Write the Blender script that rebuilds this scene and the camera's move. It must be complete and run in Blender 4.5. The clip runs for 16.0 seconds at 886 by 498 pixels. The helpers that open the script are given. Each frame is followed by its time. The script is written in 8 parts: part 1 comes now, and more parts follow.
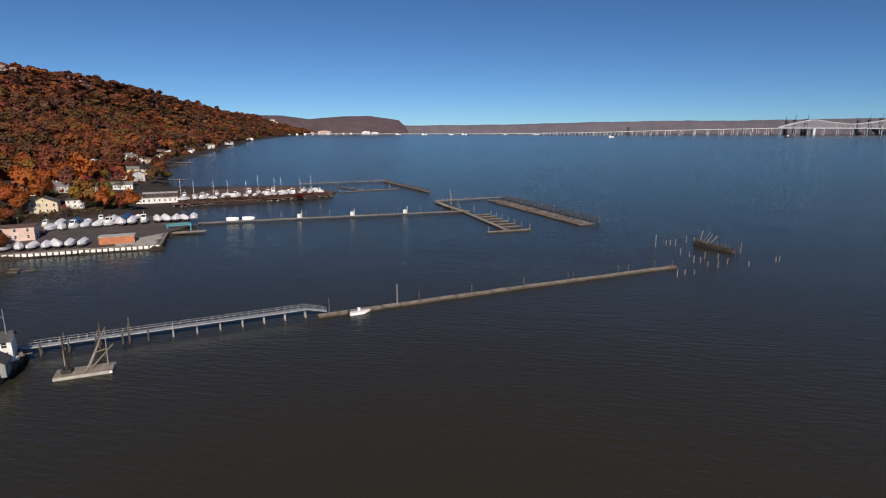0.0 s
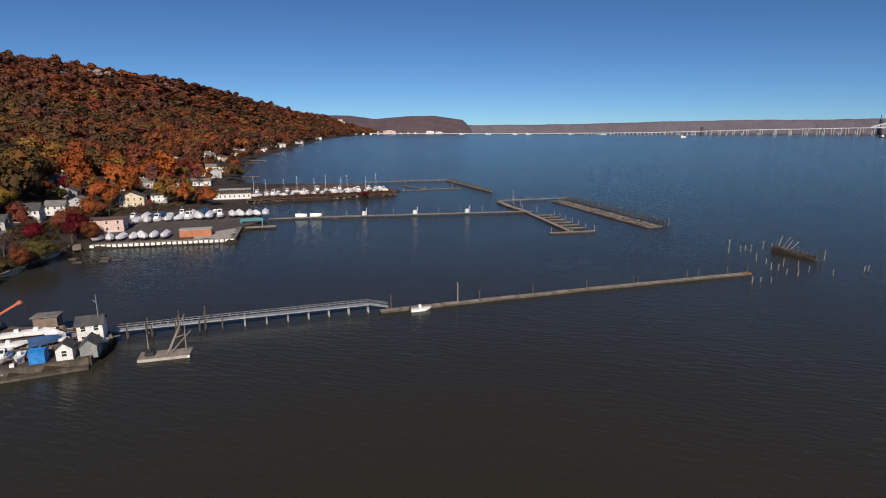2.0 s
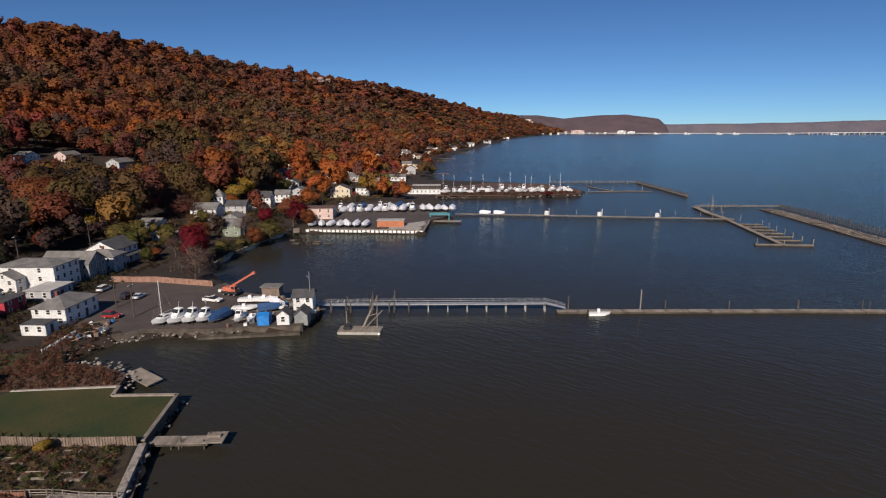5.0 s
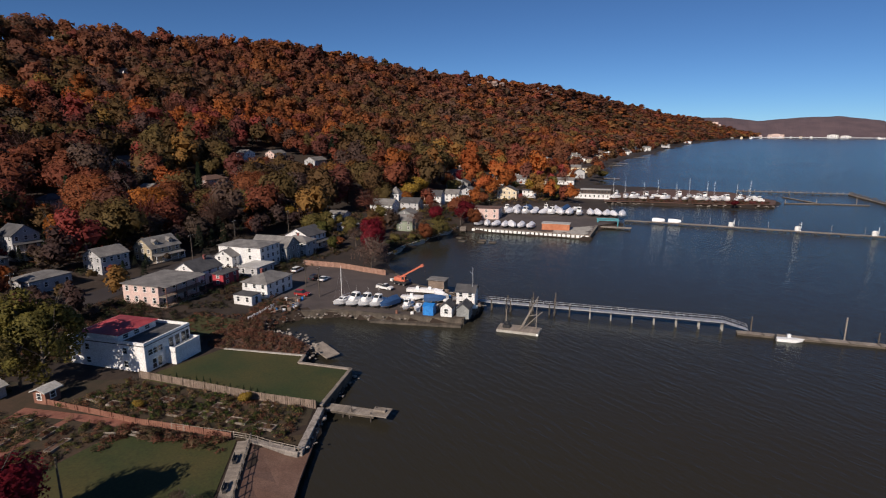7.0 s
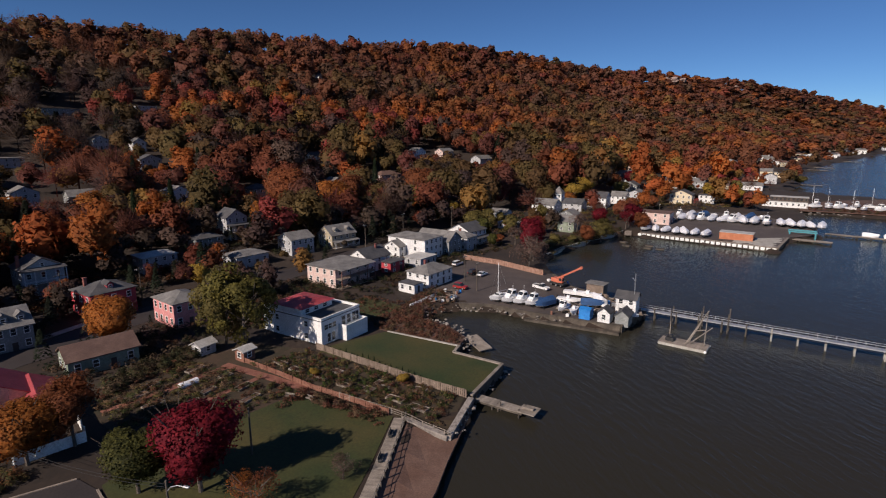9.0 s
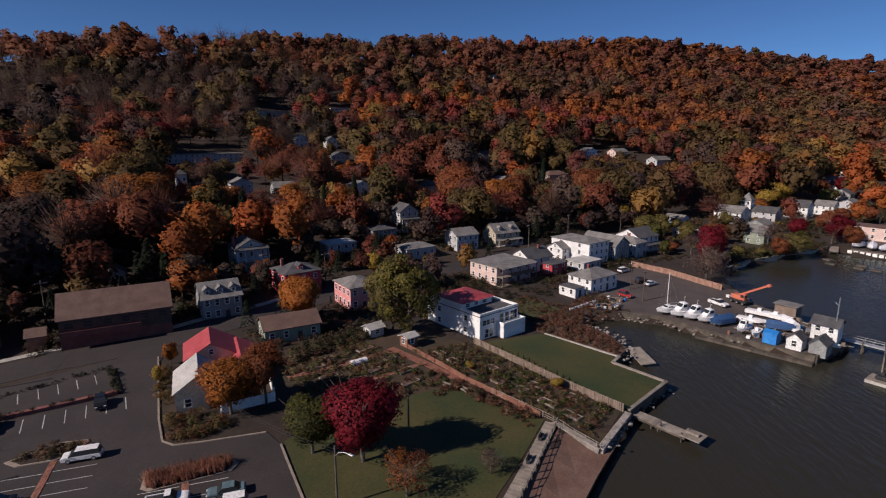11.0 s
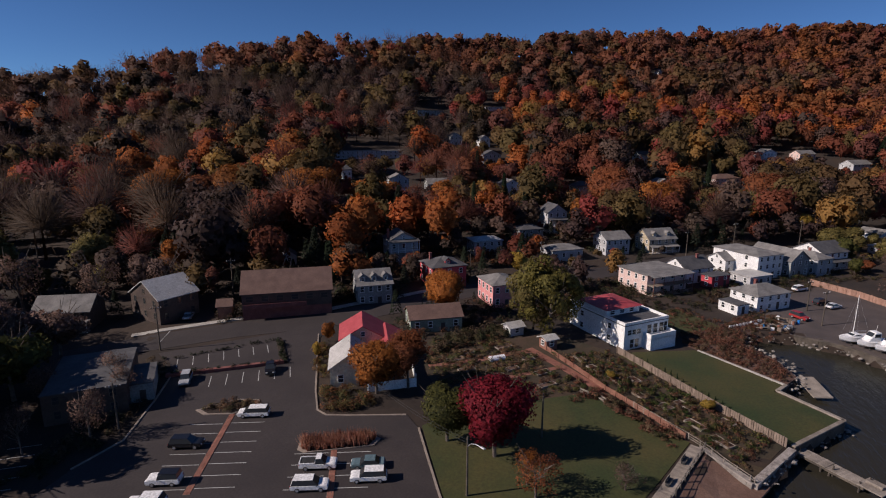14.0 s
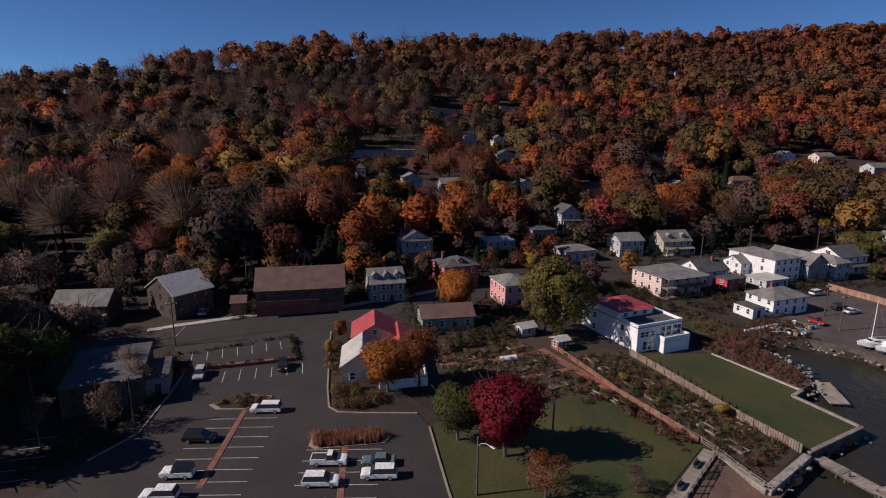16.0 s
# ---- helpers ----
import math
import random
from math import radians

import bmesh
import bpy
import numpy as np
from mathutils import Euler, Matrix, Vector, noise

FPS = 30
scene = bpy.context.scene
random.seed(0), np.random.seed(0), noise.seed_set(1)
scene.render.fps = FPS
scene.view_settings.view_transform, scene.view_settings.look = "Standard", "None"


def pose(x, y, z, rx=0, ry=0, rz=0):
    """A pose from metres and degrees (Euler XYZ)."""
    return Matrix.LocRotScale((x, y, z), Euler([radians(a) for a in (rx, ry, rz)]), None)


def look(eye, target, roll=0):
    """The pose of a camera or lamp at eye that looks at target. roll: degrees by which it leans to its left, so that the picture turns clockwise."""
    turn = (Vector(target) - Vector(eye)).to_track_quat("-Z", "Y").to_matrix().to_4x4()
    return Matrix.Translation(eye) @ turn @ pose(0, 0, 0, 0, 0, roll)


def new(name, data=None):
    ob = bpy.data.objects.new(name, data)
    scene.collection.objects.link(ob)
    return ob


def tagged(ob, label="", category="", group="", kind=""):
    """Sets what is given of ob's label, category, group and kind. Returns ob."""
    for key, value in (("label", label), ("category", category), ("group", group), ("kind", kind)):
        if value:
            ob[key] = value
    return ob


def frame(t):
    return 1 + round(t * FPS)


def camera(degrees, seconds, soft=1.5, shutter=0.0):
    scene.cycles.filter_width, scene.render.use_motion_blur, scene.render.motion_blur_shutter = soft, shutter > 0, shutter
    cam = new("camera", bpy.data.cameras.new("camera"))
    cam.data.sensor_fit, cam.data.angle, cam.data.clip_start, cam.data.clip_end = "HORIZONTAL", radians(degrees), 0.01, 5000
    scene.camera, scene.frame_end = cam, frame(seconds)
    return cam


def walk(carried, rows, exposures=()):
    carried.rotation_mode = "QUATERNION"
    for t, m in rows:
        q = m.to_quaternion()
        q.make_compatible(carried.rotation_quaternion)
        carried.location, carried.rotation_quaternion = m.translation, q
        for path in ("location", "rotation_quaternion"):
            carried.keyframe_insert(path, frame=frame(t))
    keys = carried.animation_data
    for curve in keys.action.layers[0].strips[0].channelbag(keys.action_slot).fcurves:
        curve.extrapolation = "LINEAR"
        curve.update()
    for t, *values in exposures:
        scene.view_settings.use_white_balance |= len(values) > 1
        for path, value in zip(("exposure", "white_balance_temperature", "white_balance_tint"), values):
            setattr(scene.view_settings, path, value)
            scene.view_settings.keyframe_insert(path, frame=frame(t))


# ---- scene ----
cam = camera(77.65, 16.0, soft=1.1, shutter=0.2)
# the way of the camera: seconds, place, pitch, lean, heading
WAY = [
    (0, -0.02, -0.00, 49.43, -12.46, 0.01, 16.70),
    (0.5, -0.06, -0.21, 49.46, -12.46, -0.00, 18.97),
    (1, -0.00, -0.34, 49.46, -12.47, -0.02, 22.05),
    (1.5, 0.04, -0.44, 49.41, -12.47, -0.00, 22.31),
    (2, -0.02, -0.55, 49.34, -12.49, -0.02, 23.19),
    (2.5, -0.05, -0.65, 49.27, -12.51, 0.01, 25.64),
    (3, 0.05, -0.68, 49.18, -12.50, -0.11, 28.33),
    (5.5, 0.37, -2.01, 49.04, -12.36, -0.25, 46.27),
    (6, 0.55, -2.30, 48.85, -12.19, -0.27, 50.56),
    (6.5, 0.59, -2.48, 48.70, -12.13, -0.13, 54.79),
    (7, 0.71, -2.62, 48.59, -12.11, -0.11, 59.26),
    (7.5, 0.94, -2.76, 48.53, -12.11, -0.10, 63.72),
    (8, 1.15, -2.82, 48.50, -12.12, -0.05, 67.88),
    (8.5, 1.32, -2.84, 48.47, -12.14, -0.05, 71.97),
    (9, 1.50, -2.85, 48.47, -12.16, -0.02, 76.07),
    (9.5, 1.62, -2.82, 48.53, -12.20, -0.02, 80.28),
    (10, 1.69, -2.75, 48.68, -12.29, -0.03, 84.41),
    (12.5, 2.40, -2.43, 48.96, -12.21, -0.01, 102.74),
    (13, 2.45, -2.26, 49.08, -12.34, -0.01, 103.73),
    (13.5, 2.58, -2.17, 49.17, -12.39, -0.02, 105.96),
    (14, 2.68, -2.12, 49.20, -12.43, 0.07, 108.83),
    (14.5, 2.71, -2.08, 49.19, -12.43, 0.17, 109.37),
    (15, 2.73, -2.05, 49.15, -12.40, 0.25, 109.71),
    (15.5, 2.75, -2.04, 49.14, -12.45, 0.34, 109.99),
    (16, 2.80, -2.10, 49.16, -12.47, 0.44, 110.17),
]
walk(cam, [(t, pose(x, y, z, 90 + pitch, 0, head) @ pose(0, 0, 0, 0, 0, lean)) for t, x, y, z, pitch, lean, head in WAY],
     [(0, 0, 6500, 10), (6, 0, 6500, 11), (9, -0.02, 6450, 14), (12.5, -0.06, 6270, 17), (16, -0.06, 6270, 17)])

# ---- daylight: low autumn sun from the south-east, clear sky
SUN_DIR = Vector((0.51, -0.86, 0.0)).normalized() * math.cos(radians(33)) + Vector((0, 0, math.sin(radians(33))))
world = bpy.data.worlds.new("world")
scene.world = world
world.use_nodes = True
sky = world.node_tree.nodes.new("ShaderNodeTexSky")
sky.sky_type, sky.sun_disc = "NISHITA", False
sky.sun_elevation, sky.sun_rotation = radians(33), math.atan2(0.51, -0.86)
sky.air_density, sky.dust_density, sky.ozone_density = 0.55, 0.0, 2.0
tone = world.node_tree.nodes.new("ShaderNodeMix")
tone.data_type, tone.blend_type = "RGBA", "MULTIPLY"
tone.inputs[0].default_value, tone.inputs[7].default_value = 1.0, (0.665, 1.02, 1.36, 1)
world.node_tree.links.new(sky.outputs[0], tone.inputs[6])
world.node_tree.links.new(tone.outputs[2], world.node_tree.nodes["Background"].inputs[0])
world.node_tree.nodes["Background"].inputs[1].default_value = 0.054
sun = new("sun", bpy.data.lights.new("sun", "SUN"))
sun.data.energy, sun.data.angle, sun.data.color = 5.0, radians(0.5), (1.0, 0.87, 0.74)
sun.matrix_world = look((0, 0, 300), Vector((0, 0, 300)) - SUN_DIR)


# ---- materials
def nodes_of(name):
    m = bpy.data.materials.new(name)
    m.use_nodes = True
    nt = m.node_tree
    return m, nt, nt.nodes["Principled BSDF"]


def nd(nt, kind, **sets):
    n = nt.nodes.new(kind)
    for k, v in sets.items():
        n.inputs[k.replace("_", " ")].default_value = v
    return n


def mixed(nt, fac, a, b, mode="MIX"):
    n = nt.nodes.new("ShaderNodeMix")
    n.data_type, n.blend_type = "RGBA", mode
    for sock, v in ((n.inputs[0], fac), (n.inputs[6], a), (n.inputs[7], b)):
        if isinstance(v, (int, float)):
            sock.default_value = v
        elif isinstance(v, tuple):
            sock.default_value = (*v, 1) if len(v) == 3 else v
        else:
            nt.links.new(v, sock)
    return n.outputs[2]


def surf(name, a, b, scale=0.5, rough=0.8, bump=0.3, fine=9.0, metal=0.0, vary=0.0, island=0.0, boards=0.0, dist=0.05, gloss=0.5):
    """A surface that wanders between two colours, with grain, relief, board lines and a change from piece to piece."""
    m, nt, out = nodes_of(name)
    geo = nt.nodes.new("ShaderNodeNewGeometry")
    n1 = nd(nt, "ShaderNodeTexNoise", Scale=scale, Detail=5.0, Roughness=0.6)
    n2 = nd(nt, "ShaderNodeTexNoise", Scale=scale * fine, Detail=4.0, Roughness=0.65)
    for n in (n1, n2):
        nt.links.new(geo.outputs["Position"], n.inputs["Vector"])
    ramp = nt.nodes.new("ShaderNodeMapRange")
    ramp.inputs[1].default_value, ramp.inputs[2].default_value = 0.36, 0.64
    nt.links.new(n1.outputs[0], ramp.inputs[0])
    col = mixed(nt, ramp.outputs[0], a, b)
    grain = nt.nodes.new("ShaderNodeMapRange")
    grain.inputs[1].default_value, grain.inputs[2].default_value, grain.inputs[3].default_value, grain.inputs[4].default_value = 0.3, 0.7, 0.72, 1.25
    nt.links.new(n2.outputs[0], grain.inputs[0])
    col = mixed(nt, 1.0, col, grain.outputs[0], "MULTIPLY")
    for much, source in ((vary, "object"), (island, "island")):
        if much:
            r = nt.nodes.new("ShaderNodeMapRange")
            r.inputs[3].default_value, r.inputs[4].default_value = 1 - much, 1 + much
            if source == "object":
                nt.links.new(nt.nodes.new("ShaderNodeObjectInfo").outputs["Random"], r.inputs[0])
            else:
                nt.links.new(geo.outputs["Random Per Island"], r.inputs[0])
            col = mixed(nt, 1.0, col, r.outputs[0], "MULTIPLY")
    nt.links.new(col, out.inputs["Base Color"])
    out.inputs["Roughness"].default_value, out.inputs["Metallic"].default_value = rough, metal
    out.inputs["Specular IOR Level"].default_value = gloss
    height = n2.outputs[0]
    if boards:
        sep = nt.nodes.new("ShaderNodeSeparateXYZ")
        nt.links.new(geo.outputs["Position"], sep.inputs[0])
        mul = nt.nodes.new("ShaderNodeMath")
        mul.operation, mul.inputs[1].default_value = "MULTIPLY", 1 / boards
        nt.links.new(sep.outputs[2], mul.inputs[0])
        fr = nt.nodes.new("ShaderNodeMath")
        fr.operation = "FRACT"
        nt.links.new(mul.outputs[0], fr.inputs[0])
        height = fr.outputs[0]
    if bump:
        bp = nd(nt, "ShaderNodeBump", Strength=bump, Distance=dist)
        nt.links.new(height, bp.inputs["Height"])
        nt.links.new(bp.outputs[0], out.inputs["Normal"])
    return m


def leafy(name, attr=True, a=(0.2, 0.08, 0.03), b=(0.3, 0.14, 0.04)):
    """Foliage: each tuft a little different; whole trees take their colour from the crown's own attribute or from the object."""
    m, nt, out = nodes_of(name)
    geo = nt.nodes.new("ShaderNodeNewGeometry")
    if attr:
        at = nt.nodes.new("ShaderNodeAttribute")
        at.attribute_name = "tint"
        col = at.outputs[0]
    else:
        col = mixed(nt, geo.outputs["Random Per Island"], a, b)
        ob = nt.nodes.new("ShaderNodeObjectInfo")
        r = nt.nodes.new("ShaderNodeMapRange")
        r.inputs[3].default_value, r.inputs[4].default_value = 0.75, 1.25
        nt.links.new(ob.outputs["Random"], r.inputs[0])
        col = mixed(nt, 1.0, col, r.outputs[0], "MULTIPLY")
    r2 = nt.nodes.new("ShaderNodeMapRange")
    r2.inputs[3].default_value, r2.inputs[4].default_value = 0.84, 1.16
    nt.links.new(geo.outputs["Random Per Island"], r2.inputs[0])
    col = mixed(nt, 1.0, col, r2.outputs[0], "MULTIPLY")
    n1 = nd(nt, "ShaderNodeTexNoise", Scale=0.9, Detail=3.0)
    nt.links.new(geo.outputs["Position"], n1.inputs["Vector"])
    r3 = nt.nodes.new("ShaderNodeMapRange")
    r3.inputs[1].default_value, r3.inputs[2].default_value, r3.inputs[3].default_value, r3.inputs[4].default_value = 0.3, 0.7, 0.7, 1.3
    nt.links.new(n1.outputs[0], r3.inputs[0])
    col = mixed(nt, 1.0, col, r3.outputs[0], "MULTIPLY")
    nt.links.new(col, out.inputs["Base Color"])
    out.inputs["Roughness"].default_value, out.inputs["Specular IOR Level"].default_value = 0.75, 0.2
    through_leaf = nt.nodes.new("ShaderNodeBsdfTranslucent")
    nt.links.new(col, through_leaf.inputs["Color"])
    both = nt.nodes.new("ShaderNodeMixShader")
    both.inputs[0].default_value = 0.42
    nt.links.new(out.outputs[0], both.inputs[1])
    nt.links.new(through_leaf.outputs[0], both.inputs[2])
    nt.links.new(both.outputs[0], nt.nodes["Material Output"].inputs["Surface"])
    return m


def water_surface():
    """River water: brown-green body colour, wind ripples at two lengths with calmer and rougher streaks."""
    m, nt, out = nodes_of("river_water")
    geo = nt.nodes.new("ShaderNodeNewGeometry")
    n1 = nd(nt, "ShaderNodeTexNoise", Scale=0.004, Detail=3.0)
    nt.links.new(geo.outputs["Position"], n1.inputs["Vector"])
    col = mixed(nt, n1.outputs[0], (0.033, 0.026, 0.018), (0.026, 0.027, 0.020))
    nt.links.new(col, out.inputs["Base Color"])
    out.inputs["Roughness"].default_value, out.inputs["Specular IOR Level"].default_value = 1.0, 0.0
    mp = nt.nodes.new("ShaderNodeMapping")
    mp.inputs["Rotation"].default_value, mp.inputs["Scale"].default_value = (0, 0, radians(-20)), (0.5, 1.5, 1)
    nt.links.new(geo.outputs["Position"], mp.inputs["Vector"])
    short = nd(nt, "ShaderNodeTexNoise", Scale=0.55, Detail=4.0, Roughness=0.6)
    long = nd(nt, "ShaderNodeTexNoise", Scale=0.13, Detail=3.0, Roughness=0.55)
    for w in (short, long):
        nt.links.new(mp.outputs[0], w.inputs["Vector"])
    gust = nd(nt, "ShaderNodeTexNoise", Scale=0.010, Detail=3.0)
    nt.links.new(geo.outputs["Position"], gust.inputs["Vector"])
    g2 = nt.nodes.new("ShaderNodeMapRange")
    g2.inputs[1].default_value, g2.inputs[2].default_value, g2.inputs[3].default_value, g2.inputs[4].default_value = 0.35, 0.65, 0.5, 1.0
    nt.links.new(gust.outputs[0], g2.inputs[0])
    normal = None
    for wave, dist in ((long, 0.15), (short, 0.24)):
        bp = nd(nt, "ShaderNodeBump", Distance=dist)
        nt.links.new(g2.outputs[0], bp.inputs["Strength"])
        nt.links.new(wave.outputs[0], bp.inputs["Height"])
        if normal:
            nt.links.new(normal, bp.inputs["Normal"])
        normal = bp.outputs[0]
    gloss = nd(nt, "ShaderNodeBsdfGlossy", Roughness=0.16, Color=(0.90, 1.0, 0.98, 1))
    fresnel = nd(nt, "ShaderNodeFresnel", IOR=1.33)
    for n in (gloss, fresnel):
        nt.links.new(normal, n.inputs["Normal"])
    rough_sea = nt.nodes.new("ShaderNodeMath")
    rough_sea.operation, rough_sea.inputs[1].default_value = "MULTIPLY", 0.66
    nt.links.new(fresnel.outputs[0], rough_sea.inputs[0])
    both = nt.nodes.new("ShaderNodeMixShader")
    nt.links.new(rough_sea.outputs[0], both.inputs[0])
    nt.links.new(out.outputs[0], both.inputs[1])
    nt.links.new(gloss.outputs[0], both.inputs[2])
    nt.links.new(both.outputs[0], nt.nodes["Material Output"].inputs["Surface"])
    return m


def clear_glass(name, tint=(0.03, 0.035, 0.04)):
    m, nt, out = nodes_of(name)
    out.inputs["Base Color"].default_value = (*tint, 1)
    out.inputs["Roughness"].default_value, out.inputs["Specular IOR Level"].default_value = 0.06, 0.6
    return m


WATER = water_surface()
SOIL = surf("leaf_strewn_ground", (0.020, 0.013, 0.009), (0.036, 0.022, 0.014), 0.06, 0.95, 0.5, 14)
GRASS = surf("mown_grass", (0.020, 0.035, 0.006), (0.058, 0.050, 0.011), 0.06, 0.9, 0.5, 40)
ROUGHGRASS = surf("autumn_grass", (0.028, 0.024, 0.011), (0.060, 0.036, 0.021), 0.2, 0.95, 0.5, 20)
BRUSH_SOIL = surf("brown_undergrowth", (0.070, 0.037, 0.026), (0.120, 0.068, 0.049), 0.25, 0.95, 0.6, 12)
SAND = surf("brown_beach_sand", (0.115, 0.062, 0.044), (0.155, 0.092, 0.068), 0.3, 0.9, 0.3, 15)
ASPHALT = surf("worn_asphalt", (0.027, 0.021, 0.021), (0.038, 0.030, 0.029), 0.12, 0.85, 0.2, 30)
ASPHALT_OLD = surf("patched_asphalt", (0.062, 0.050, 0.046), (0.088, 0.070, 0.064), 0.15, 0.85, 0.2, 30)
PAINT_LINE = surf("worn_line_paint", (0.36, 0.36, 0.35), (0.50, 0.50, 0.49), 1.5, 0.7, 0.1)
CONCRETE = surf("weathered_concrete", (0.30, 0.28, 0.25), (0.42, 0.40, 0.36), 0.5, 0.85, 0.3)
KERB = surf("kerb_concrete", (0.208, 0.168, 0.136), (0.288, 0.240, 0.200), 0.7, 0.85, 0.2)
BRICK_PATH = surf("red_brick_paving", (0.20, 0.075, 0.05), (0.28, 0.12, 0.085), 0.8, 0.85, 0.4, 9, vary=0.2)
TIMBER = surf("silvered_timber", (0.196, 0.166, 0.136), (0.306, 0.264, 0.221), 0.6, 0.85, 0.4, 12, vary=0.18)
TIMBER_DARK = surf("wet_dark_timber", (0.055, 0.045, 0.035), (0.11, 0.09, 0.07), 0.6, 0.8, 0.4, 12, vary=0.2)
TIMBER_RUST = surf("rusty_painted_timber", (0.18, 0.075, 0.05), (0.26, 0.125, 0.085), 0.5, 0.8, 0.3)
STONE = surf("riprap_stone", (0.16, 0.14, 0.125), (0.30, 0.27, 0.24), 0.9, 0.9, 0.5, 8, vary=0.25)
WHITE = surf("white_paint", (0.74, 0.74, 0.72), (0.82, 0.82, 0.80), 0.4, 0.55, 0.1)
WHITE_SIDING = surf("white_clapboard", (0.68, 0.68, 0.67), (0.80, 0.80, 0.78), 0.3, 0.6, 0.5, 9, boards=0.2)
CREAM_SIDING = surf("cream_clapboard", (0.62, 0.52, 0.36), (0.72, 0.62, 0.44), 0.3, 0.6, 0.5, 9, boards=0.2)
PINK_SIDING = surf("faded_pink_stucco", (0.58, 0.42, 0.38), (0.68, 0.52, 0.46), 0.3, 0.75, 0.2)
ROSE_SIDING = surf("rose_pink_clapboard", (0.62, 0.24, 0.24), (0.72, 0.33, 0.32), 0.3, 0.65, 0.5, 9, boards=0.2)
RED_SIDING = surf("crimson_clapboard", (0.36, 0.03, 0.045), (0.46, 0.06, 0.075), 0.3, 0.65, 0.5, 9, boards=0.2)
TAN_SIDING = surf("tan_shingle_siding", (0.36, 0.30, 0.20), (0.46, 0.39, 0.28), 0.4, 0.75, 0.5, 9, boards=0.25)
GREY_SIDING = surf("grey_clapboard", (0.20, 0.21, 0.21), (0.29, 0.30, 0.29), 0.3, 0.7, 0.5, 9, boards=0.2)
PALE_SIDING = surf("pale_grey_clapboard", (0.38, 0.385, 0.39), (0.49, 0.49, 0.50), 0.3, 0.65, 0.5, 9, boards=0.2)
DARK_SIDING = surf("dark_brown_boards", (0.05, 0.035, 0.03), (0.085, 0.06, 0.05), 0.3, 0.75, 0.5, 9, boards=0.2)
GREEN_SIDING = surf("sage_green_clapboard", (0.20, 0.24, 0.18), (0.28, 0.32, 0.25), 0.3, 0.7, 0.5, 9, boards=0.2)
BRICK_WALL = surf("orange_brick", (0.38, 0.13, 0.06), (0.48, 0.19, 0.10), 0.6, 0.85, 0.4, 12)
DARK_BRICK = surf("dark_red_brick", (0.16, 0.05, 0.045), (0.23, 0.085, 0.07), 0.6, 0.85, 0.4, 12)
ROOF_GREY = surf("grey_shingle_roof", (0.125, 0.12, 0.115), (0.215, 0.205, 0.195), 0.4, 0.85, 0.4, 14)
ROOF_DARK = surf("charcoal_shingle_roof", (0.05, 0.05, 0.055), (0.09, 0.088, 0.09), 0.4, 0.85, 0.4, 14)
ROOF_BROWN = surf("brown_shingle_roof", (0.105, 0.06, 0.048), (0.15, 0.09, 0.07), 0.4, 0.85, 0.4, 14)
ROOF_RED = surf("red_standing_roof", (0.33, 0.045, 0.055), (0.42, 0.075, 0.08), 0.5, 0.6, 0.3, 10)
ROOF_LIGHT = surf("pale_membrane_roof", (0.36, 0.35, 0.33), (0.48, 0.47, 0.45), 0.3, 0.75, 0.2)
GLASS = clear_glass("dark_window_glass")
METAL = surf("galvanised_metal", (0.40, 0.40, 0.41), (0.54, 0.54, 0.55), 1.0, 0.45, 0.1, 8, metal=0.6)
DARK_METAL = surf("dark_metal", (0.03, 0.03, 0.032), (0.06, 0.06, 0.06), 1.0, 0.5, 0.1, metal=0.4)
ORANGE_PAINT = surf("orange_machine_paint", (0.52, 0.13, 0.075), (0.60, 0.19, 0.115), 0.8, 0.5, 0.1)
BLUE_TARP = surf("bright_blue_tarp", (0.015, 0.16, 0.50), (0.03, 0.24, 0.62), 1.2, 0.5, 0.5, 5)
DEEP_BLUE = surf("dark_blue_canvas", (0.02, 0.06, 0.16), (0.03, 0.09, 0.22), 1.2, 0.7, 0.4, 5)
TEAL = surf("teal_steel", (0.05, 0.22, 0.27), (0.08, 0.30, 0.34), 0.8, 0.6, 0.2)
SHRINK = surf("white_shrink_wrap", (0.763, 0.774, 0.806), (0.890, 0.890, 0.912), 1.0, 0.4, 0.3, 4, dist=0.04)
GEL = surf("white_gelcoat", (0.78, 0.78, 0.77), (0.86, 0.86, 0.85), 0.8, 0.3, 0.05)
RUBBER = surf("black_rubber", (0.015, 0.015, 0.016), (0.03, 0.03, 0.03), 2.0, 0.8, 0.1)
BARK = surf("grey_brown_bark", (0.07, 0.055, 0.045), (0.14, 0.115, 0.095), 1.5, 0.95, 0.5, 8)
LEAVES = leafy("mixed_autumn_foliage")
FENCE_WOOD = surf("weathered_fence_boards", (0.16, 0.12, 0.09), (0.25, 0.19, 0.15), 0.8, 0.85, 0.3, 10, vary=0.2)
FENCE_RED = surf("reddish_cedar_fence", (0.27, 0.15, 0.105), (0.36, 0.215, 0.16), 0.8, 0.85, 0.3, 10, vary=0.15)
BRIDGE_STEEL = surf("pale_grey_bridge_steel", (0.44, 0.46, 0.50), (0.54, 0.56, 0.60), 0.05, 0.6, 0.0)
# violet cast of both: distance haze mixed into the base colour, stronger in HAZY_WOOD
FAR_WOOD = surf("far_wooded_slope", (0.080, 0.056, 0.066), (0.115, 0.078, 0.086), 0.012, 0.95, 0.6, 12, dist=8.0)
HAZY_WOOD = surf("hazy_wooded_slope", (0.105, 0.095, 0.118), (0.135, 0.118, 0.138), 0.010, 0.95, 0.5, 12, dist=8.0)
ROCK = surf("pale_cliff_rock", (0.24, 0.165, 0.14), (0.35, 0.26, 0.225), 0.08, 0.9, 0.6, 9, dist=1.0)


# ---- building helpers
MESHES = {}  # meshes that several objects share


